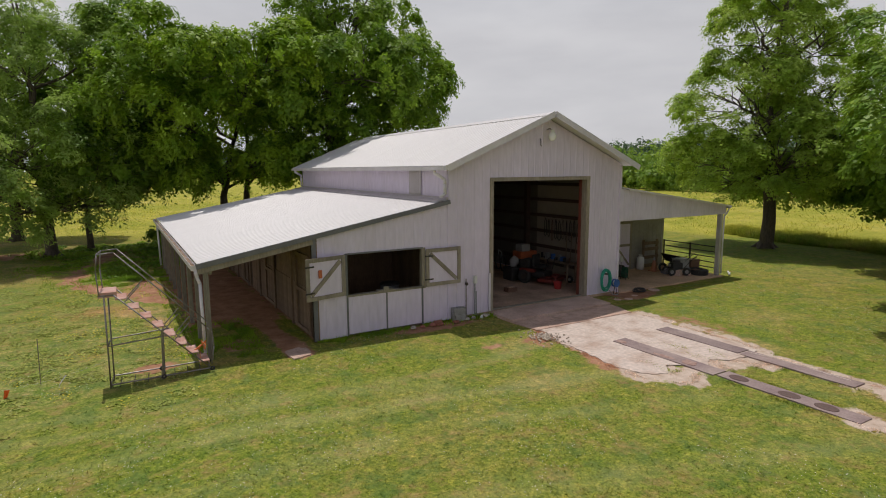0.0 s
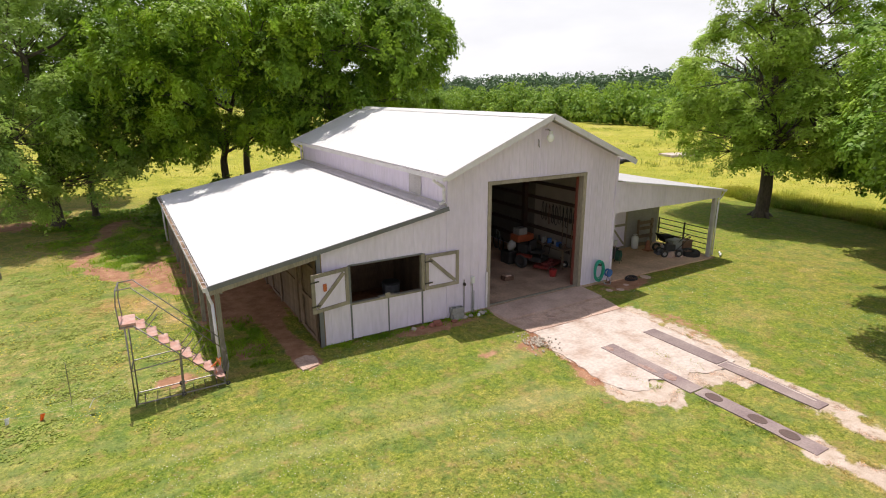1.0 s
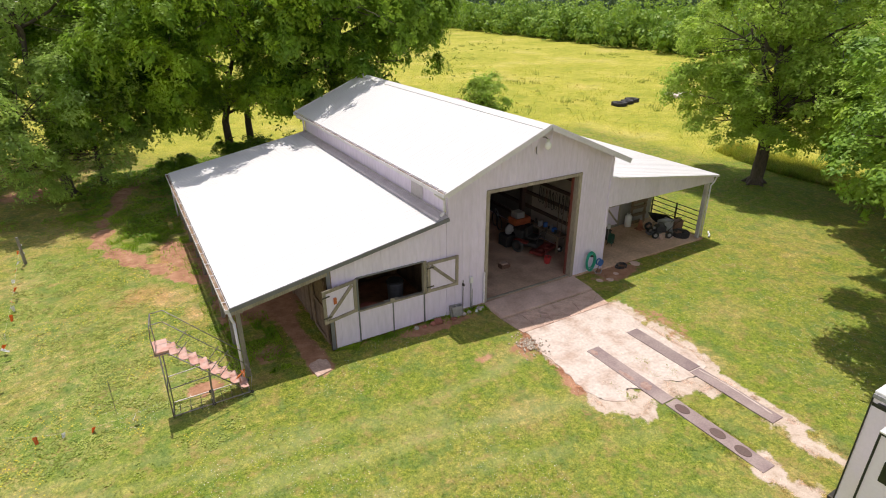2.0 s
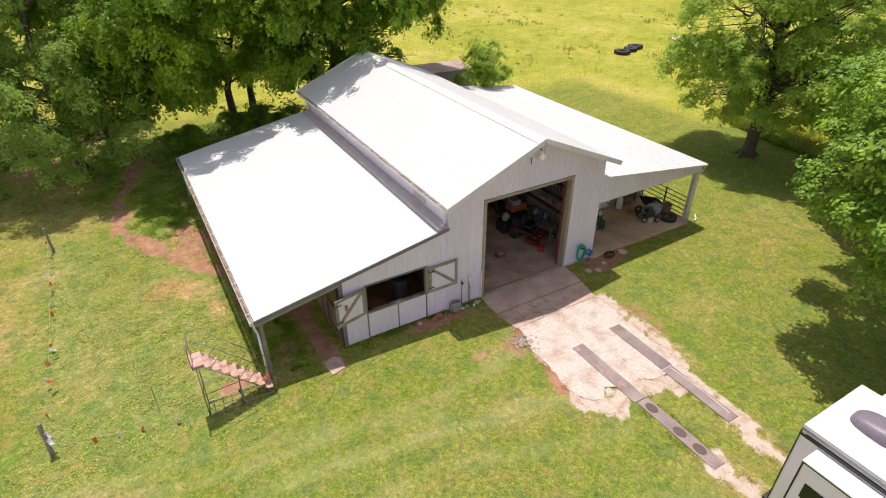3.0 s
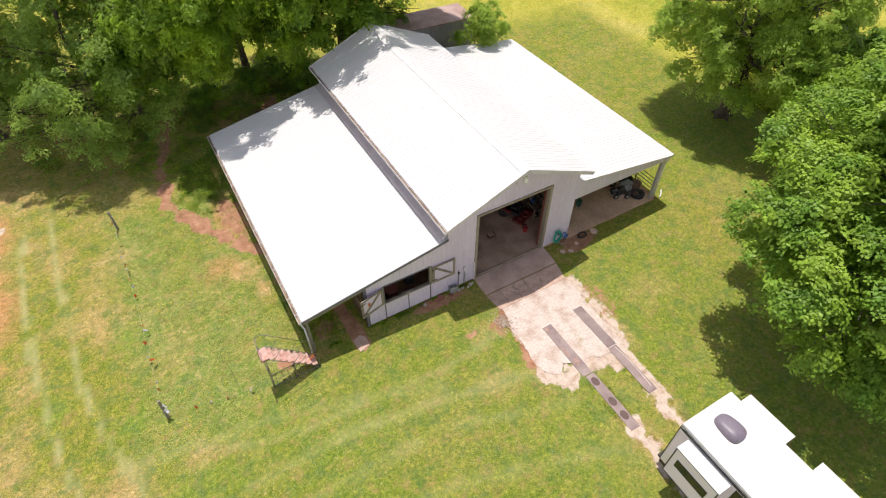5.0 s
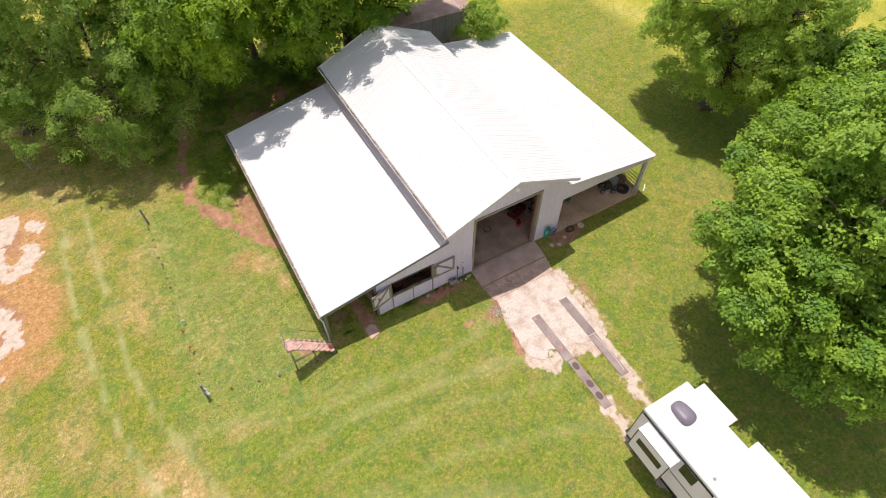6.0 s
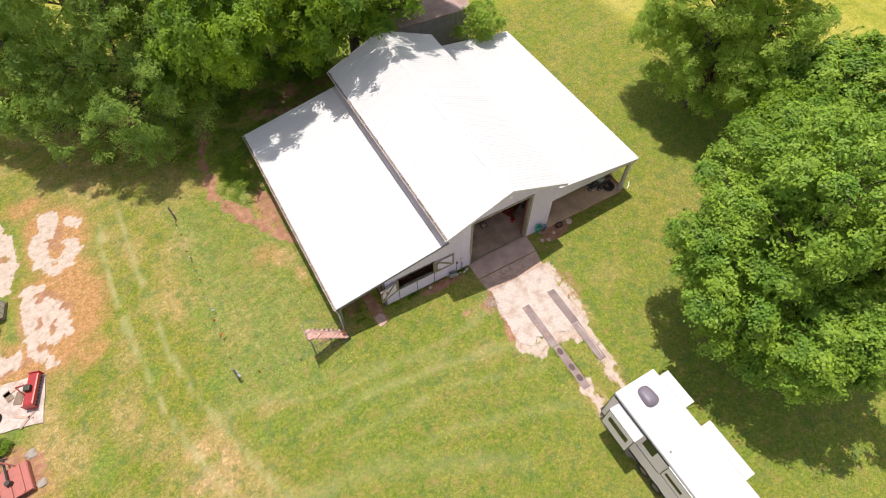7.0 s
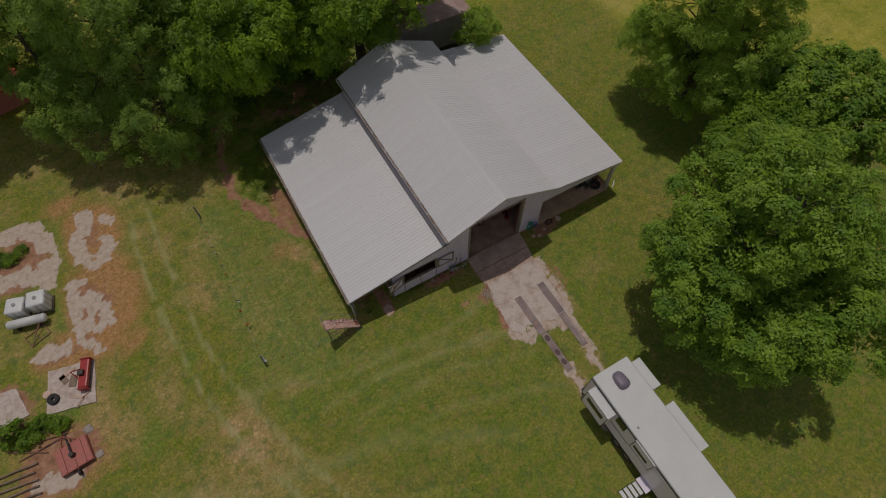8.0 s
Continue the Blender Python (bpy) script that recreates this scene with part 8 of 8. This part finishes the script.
def water_tank(x, y, w, d, h, turn, label):
    t = thing("water_tank", (x, y, float(ground_z(x, y))), label, "tank", "tanks in the yard", turn=turn)
    part("pallet", box(bmesh.new(), -w / 2, w / 2, -d / 2, d / 2, 0, 0.13), M_TIMBER, t)
    part("bladder", box(bmesh.new(), -w / 2 + 0.03, w / 2 - 0.03, -d / 2 + 0.03, d / 2 - 0.03, 0.13, h, bevel=0.12), M_WHITE, t, smooth=True)
    part("cap", rod(bmesh.new(), (0, 0, h), (0, 0, h + 0.06), 0.11, 14), M_GREY, t)
    for sx in (-1, 1):
        for k in range(3):
            part("cage_bar", rod(bmesh.new(), (sx * w / 2, -d / 2 + (k + 0.5) * d / 3, 0.1), (sx * w / 2, -d / 2 + (k + 0.5) * d / 3, h), 0.012, 6), M_STEEL, t)
            part("cage_bar", rod(bmesh.new(), (-w / 2 + (k + 0.5) * w / 3, sx * d / 2, 0.1), (-w / 2 + (k + 0.5) * w / 3, sx * d / 2, h), 0.012, 6), M_STEEL, t)


water_tank(-22.56, 10.2, 1.1, 1.1, 1.1, -12, "white caged water tank in the yard")
water_tank(-23.75, 10.4, 1.1, 1.1, 1.0, -18, "second white caged tank in the yard")
ct = thing("cylinder_tank", (-23.5, 9.3, float(ground_z(-23.5, 9.3))), "white horizontal cylinder tank on skids", "tank", turn=-14)
b = bmesh.new()
rod(b, (-0.95, 0, 0.5), (0.95, 0, 0.5), 0.26, 18)
for sx in (-1, 1):
    bmesh.ops.create_uvsphere(b, u_segments=18, v_segments=8, radius=0.26, matrix=Matrix.Translation((sx * 0.95, 0, 0.5)) @ Matrix.Diagonal((0.6, 1, 1, 1)))
part("vessel", b, M_WHITE, ct, smooth=True)
for x in (-0.6, 0.6):
    part("cradle", box(bmesh.new(), x - 0.06, x + 0.06, -0.28, 0.28, 0, 0.28), M_DARKSTEEL, ct)
fr = thing("frame_scrap", (-23.3, 8.35, float(ground_z(-23.3, 8.35))), "rusty welded scrap frame lying near tanks", "scrap", turn=20)
for a, b_ in (((-0.6, -0.4, 0.05), (0.6, -0.4, 0.05)), ((-0.6, 0.4, 0.05), (0.6, 0.4, 0.05)), ((-0.6, -0.4, 0.05), (-0.6, 0.4, 0.05)), ((0.6, -0.4, 0.05), (0.6, 0.4, 0.05)), ((-0.6, -0.4, 0.05), (0.6, 0.4, 0.45)), ((0.0, -0.4, 0.05), (0.0, 0.4, 0.05)), ((0.6, 0.4, 0.05), (0.6, 0.4, 0.5))):
    part("bar", rod(bmesh.new(), a, b_, 0.03, 6), M_RUSTSTEEL, fr)
for k in range(6):
    x0, y0 = -25.9 + rg.uniform(-0.15, 0.15), 1.0 - k * 0.4
    t = thing("timber", (x0, y0, float(ground_z(x0, y0)) + 0.01), "long weathered pole laid beside others on the ground", "timber", "timbers in the yard", turn=-7 + rg.uniform(-3, 3))
    b = bmesh.new()
    branch(b, (-1.6, 0, 0.07), (1.15 + rg.uniform(-0.2, 0.2), 0, 0.06), 0.075, 0.05, 60 + k, 5, 0.05, 9)
    part("pole", b, M_TIMBER, t, smooth=True)
for k, (x, y, a0) in enumerate(((-24.6, 2.3, 18), (-24.0, 1.9, -12), (-24.4, 1.5, 4), (-25.0, 1.7, -30))):
    t = thing("steel_pipe", (x, y, float(ground_z(x, y)) + 0.03), "rusty pipe lying in the yard weeds", "pipe", "pipes in the yard", turn=a0)
    part("tube", rod(bmesh.new(), (-1.1, 0, 0.03), (1.1, 0, 0.08), 0.035, 8), M_RUSTSTEEL, t)
for k, (x, y, r) in enumerate(((-21.94, 1.35, 0.24), (-21.7, -0.3, 0.22))):
    rubble((x, y, float(ground_z(x, y)) + 0.02), r, M_STONE, "pale flat rock in the yard", 90 + k, "rock", "rocks in the yard", 0.4)
tyre((-23.2, 3.9, 0.05), 0.28, 0.1, "small black tyre on the slab", "tyres")
for k, (x, y, w, l, a) in enumerate(((-22.26, 5.05, 0.1, 0.5, 20), (-22.05, 4.46, 0.2, 0.34, 65), (-21.75, 3.2, 0.06, 0.6, 40), (-22.5, 4.82, 0.16, 0.3, 110), (-22.0, 3.35, 0.05, 0.5, 150))):
    t = thing("scrap_board", (x, y, 0.052), "rusty brown scrap board lying on the slab", "scrap", "scrap on the slab", turn=a)
    part("board", box(bmesh.new(), -l, l, -w, w, 0, 0.04, bevel=0.006), M_TIMBER if k % 2 else M_BROKEN, t)
lid = thing("rusty_lid", (-23.5, 4.4, 0.05), "round rusty lid lying beside the tyre", "lid")
part("disc", rod(bmesh.new(), (0, 0, 0), (0, 0, 0.04), 0.24, 20, 0.22), M_BROKEN, lid)
rs_ = thing("red_shed", (-21.4, 29.5, 0.0), "red metal shed half hidden by trees", "shed", turn=10)
part("shed_wall", box(bmesh.new(), -1.6, 1.6, -1.2, 1.2, 0, 1.7), M_FADEDRED, rs_)
part("shed_roof", box(bmesh.new(), -1.75, 1.75, -1.35, 1.35, 1.7, 1.8), M_RED, rs_)


# ---------------------------------------------------------------- grass, weeds and flowers
def blades(name, x, y, height, width, mat, label, seed, lean=0.6):
    r = np.random.RandomState(seed)
    n = len(x)
    z = ground_z(x, y) - 0.005
    base = np.stack([x, y, z], -1)
    a = r.uniform(0, 2 * np.pi, n)
    side = np.stack([np.cos(a), np.sin(a), np.zeros(n)], -1) * (width * r.uniform(0.6, 1.3, n))[:, None]
    tip = base + np.stack([r.normal(0, lean, n), r.normal(0, lean, n), np.ones(n)], -1) * (height * r.uniform(0.5, 1.3, n))[:, None]
    v = np.stack([base - side, base + side, tip], 1).reshape(-1, 3)
    me = soup(name, v, 3, mat)
    if mat is M_BLADE:
        lay_out(me, x, y, 3)
    return tagged(new(name, me), label, "grass", kind="stuff")


def open_lawn(x, y, r):
    """Keeps what grows: not on slabs, in the barn or on bare earth."""
    bare = np.maximum(soil_mask(x, y), pale_mask(x, y))
    ok = r.rand(len(x)) > np.maximum(bare * 0.97, np.maximum(tan_mask(x, y), rust_mask(x, y)) * 0.8)
    ok &= ~((x > -3.95) & (x < 12.95) & (y > -0.06) & (y < 14.3))
    ok &= ~((x > 1.35) & (x < 5.5) & (y > -6.3) & (y < 0))
    ok &= ~((x > 2.45) & (x < 3.05) & (y > -9.3) & (y < 0))
    ok &= ~((x > 4.2) & (x < 4.75) & (y > -8.5) & (y < 0))
    ok &= ~((x > 2.2) & (x < 4.8) & (y < -10.7))
    ok &= ~((x > -23.8) & (x < -20.7) & (y > 2.3) & (y < 5.8))
    return ok


M_WEED = leaf_material("weed_leaves", (0.30, 0.38, 0.07), (0.47, 0.47, 0.12))
gr = np.random.RandomState(77)
# the whole lawn, thickest where it lies near
N = 520000
d = 3.0 + 36 * gr.rand(N) ** 1.1
a = gr.uniform(-math.pi, math.pi, N)
bx, by = -8.0 + d * np.sin(a), -13.4 + d * np.cos(a)
ok = open_lawn(bx, by, gr) & (gr.rand(N) > 0.6 * weedy_mask(bx, by)) & (gr.rand(N) < 1.4 - d / 30) & (gr.rand(N) > meadow_mask(bx, by)) & (gr.rand(N) < 0.75) & (gr.rand(N) < np.where(np.abs(a) < 1.7, 1.0, 0.25))
bx, by = bx[ok], by[ok]
tall = 0.022 + 0.026 * fuzz(bx, by, 1.2, 14)
wide = 0.008 + 0.0004 * np.hypot(bx + 8, by + 13.4)
blades("lawn_grass", bx, by, tall, wide, M_BLADE, "short mown lawn grass and clover", 1, 1.3)
# tufts creeping over the drive's edges and cracks
ex, ey = [], []
for pts in ([(1.5, -2.0), (1.25, -3.2), (1.25, -4.4), (1.1, -5.4), (1.3, -6.3), (1.7, -6.6), (2.4, -6.3)], [(3.0, -6.6), (3.5, -6.75), (4.2, -6.7)], [(5.0, -6.6), (5.15, -5.6), (5.12, -3.6), (5.2, -2.0)], [(3.1, -5.6), (3.7, -6.2), (4.1, -5.4)], [(3.5, -5.0), (3.6, -5.2)], [(3.85, -5.6), (3.9, -5.8)], [(1.9, -5.2), (2.2, -5.6)], [(1.8, -6.0), (2.4, -5.9)], [(3.2, -4.5), (3.25, -4.6)], [(2.5, -9.3), (2.4, -10.6)], [(3.05, -9.3), (3.15, -10.6)], [(4.1, -8.5), (4.1, -10.5)], [(4.75, -8.5), (4.75, -10.5)], [(2.45, -6.6), (2.5, -9.2)], [(3.06, -6.8), (3.06, -9.2)], [(4.2, -6.7), (4.2, -8.5)], [(4.76, -6.6), (4.74, -8.5)]):
    for (ax, ay), (qx, qy) in zip(pts, pts[1:]):
        n = int(420 * math.hypot(qx - ax, qy - ay))
        tt = gr.rand(n)
        ex.append(ax + (qx - ax) * tt + gr.normal(0, 0.07, n))
        ey.append(ay + (qy - ay) * tt + gr.normal(0, 0.07, n))
ex, ey = np.concatenate(ex), np.concatenate(ey)
ok = fuzz(ex, ey, 0.25, 51) > 0.42
blades("edge_tufts", ex[ok], ey[ok], 0.02 + 0.02 * fuzz(ex[ok], ey[ok], 0.3, 52), 0.012, M_BLADE, "ragged grass tufts along the drive edges", 9, 1.0)
# a few tufts growing out of the worn concrete
kx, ky = np.concatenate([gr.normal(c, 0.11, 200) for c in (3.3, 3.75, 1.95, 3.5, 3.15, 3.9, 3.35)]), np.concatenate([gr.normal(c, 0.16, 200) for c in (-5.6, -6.1, -5.7, -4.9, -6.3, -6.4, -6.0)])
blades("joint_tufts", kx, ky, 0.03 + 0 * kx, 0.01, M_BLADE, "small grass tufts in worn concrete", 10, 1.0)
# rough grass and weeds under the lean-to, at wall feet and by posts
wx = np.concatenate([gr.uniform(-6.5, -5.1, 9000), gr.uniform(-3.9, 1.4, 5000), gr.normal(-8.0, 1.0, 9000), gr.normal(-9.6, 1.2, 7000), gr.uniform(-6.95, -6.4, 4000)])
wy = np.concatenate([gr.uniform(-0.2, 3.4, 9000), gr.normal(-0.12, 0.14, 5000), gr.normal(11.9, 1.0, 9000), gr.normal(16.4, 1.2, 7000), gr.uniform(0, 14, 4000)])
ok = (gr.rand(len(wx)) > soil_mask(wx, wy) * 0.85) & (fuzz(wx, wy, 0.45, 27) > 0.4)
blades("weeds", wx[ok], wy[ok], 0.05 + 0.09 * fuzz(wx[ok], wy[ok], 0.5, 26) ** 2, 0.014, M_LEAF, "rank green weeds round the barn", 2, 0.5)
# the weedy rough lawn beside the barn
ux, uy = gr.uniform(-13.5, -6.7, 60000), gr.uniform(-2.5, 14, 60000)
ok = open_lawn(ux, uy, gr) & (fuzz(ux, uy, 0.55, 22) * 0.5 + fuzz(ux, uy, 0.2, 23) * 0.3 + 0.2 * np.clip(np.minimum(np.minimum(ux + 13.5, uy + 2.5), 13 - uy) / 2.5, -1, 1) + 0.12 * gr.rand(60000) > 0.72)
ux, uy = ux[ok], uy[ok]
wp = np.stack([ux, uy, ground_z(ux, uy) + 0.008 + 0.018 * fuzz(ux, uy, 0.9, 24)], -1)
tagged(new("broadleaf_weeds", soup("broadleaf_weeds", leaves("weeds", wp, np.tile((0.0, 0.0, 1.2), (len(wp), 1)), 0.03, 6, 0.0, 1.2, 0.25), 4, M_WEED)), "low broadleaf weeds in the rough lawn", "weeds", kind="stuff")
# leafy cover under the trees behind the barn
vx, vy = gr.uniform(-16, 3, 60000), gr.uniform(12.5, 25, 60000)
thick = fuzz(vx, vy, 1.4, 61) * 0.6 + fuzz(vx, vy, 0.5, 62) * 0.4
ok = (thick > 0.4 + 0.25 * step(-9.5, -13, vx)) & (gr.rand(60000) > np.minimum(1.0, 1.6 * step(0.9, 0.3, to_line(vx, vy, [(-9.0, 10.6), (-9.8, 12.6), (-9.2, 15.6), (-8.3, 19.8)])))) & ~((vx > -6.7) & (vy < 14.4)) & ~((vx < -9.6) & (vy < 15.5 + 1.5 * fuzz(vx, vy, 2.0, 63)))
vx, vy, thick = vx[ok], vy[ok], thick[ok]
wp = np.stack([vx, vy, ground_z(vx, vy) + 0.02 + 0.5 * (thick - 0.38) * gr.rand(len(vx))], -1)
tagged(new("undergrowth", soup("undergrowth", leaves("weeds", wp, np.tile((0.0, 0.0, 1.0), (len(wp), 1)), 0.055, 8, 0.0, 1.0, 0.5), 4, M_LEAFDARK)), "leafy green undergrowth in the shade of trees", "undergrowth", kind="stuff")
# tall meadow
mx, my = gr.uniform(-14, 75, 90000), gr.uniform(4, 90, 90000)
ok = (meadow_mask(mx, my) > gr.rand(90000) * 0.9 + 0.1) & (gr.rand(90000) < 1.15 - np.hypot(mx, my) / 85)
mx, my = mx[ok], my[ok]
blades("meadow_grass", mx, my, 0.08 + 0.22 * fuzz(mx, my, 2.5, 15) ** 2, 0.012 + 0.0004 * np.hypot(mx, my), M_BLADE, "tall yellow meadow grass", 3, 0.8)


# rank weeds standing in the meadow
fx, fy = gr.uniform(6, 80, 900), gr.uniform(16, 110, 900)
fok = (meadow_mask(fx, fy) > 0.6) & (fuzz(fx, fy, 9.0, 76) > 0.55)
size = np.repeat(gr.rand(int(fok.sum())) ** 3, 26)
fx, fy = np.repeat(fx[fok], 26), np.repeat(fy[fok], 26)
fx, fy = fx + gr.normal(0, 0.1, len(fx)) * (1 + 4 * size), fy + gr.normal(0, 0.1, len(fy)) * (1 + 4 * size)
blades("meadow_weeds", fx, fy, 0.14 + 0.6 * size, 0.03, M_WEED, "rank green weeds standing in the meadow", 14, 0.3)
# unmown bank of tall grass behind the maple
bank = [(26.6, 9.0), (25.9, 7.4), (25.1, 3.6), (25.1, 0.6), (24.4, -1.4)]
tx, ty = [], []
for (ax, ay), (qx, qy) in zip(bank, bank[1:]):
    n = int(4200 * math.hypot(qx - ax, qy - ay))
    tt, off = gr.rand(n), np.abs(gr.normal(0, 1.3, n))
    tx.append(ax + (qx - ax) * tt + off)
    ty.append(ay + (qy - ay) * tt + gr.normal(0, 0.2, n))
tx, ty = np.concatenate(tx), np.concatenate(ty)
ok = fuzz(tx, ty, 0.8, 71) > 0.22
blades("tall_grass", tx[ok], ty[ok], 0.22 + 0.42 * fuzz(tx[ok], ty[ok], 1.1, 72), 0.011, M_BLADE, "tall unmown grass along the meadow edge", 12, 0.22)


def dots(name, x, y, size, lift, mat, label, seed):
    r = np.random.RandomState(seed)
    n = len(x)
    c = np.stack([x, y, ground_z(x, y) + lift * r.uniform(0.6, 1.2, n)], -1)
    v = leaves(name, c, np.tile((0.0, 0.0, 1.5), (n, 1)), size, seed, 0.0)
    return tagged(new(name, soup(name, v, 4, mat)), label, "flowers", kind="stuff")


cx, cy = gr.uniform(-14, 12, 24000), gr.uniform(-12, 1, 24000)
ok = open_lawn(cx, cy, gr) & (fuzz(cx, cy, 1.8, 16) > 0.45)
dots("clover_flowers", cx[ok], cy[ok], 0.0095, 0.05, M_CLOVER, "tiny white clover heads in the lawn", 4)
dx, dy = gr.uniform(-13, -6.8, 7000), gr.uniform(-2, 11, 7000)
ok = open_lawn(dx, dy, gr) & (fuzz(dx, dy, 1.1, 17) > 0.6)
dots("yellow_flowers", dx[ok], dy[ok], 0.02, 0.06, M_DANDELION, "small yellow flowers in the rough lawn", 5)
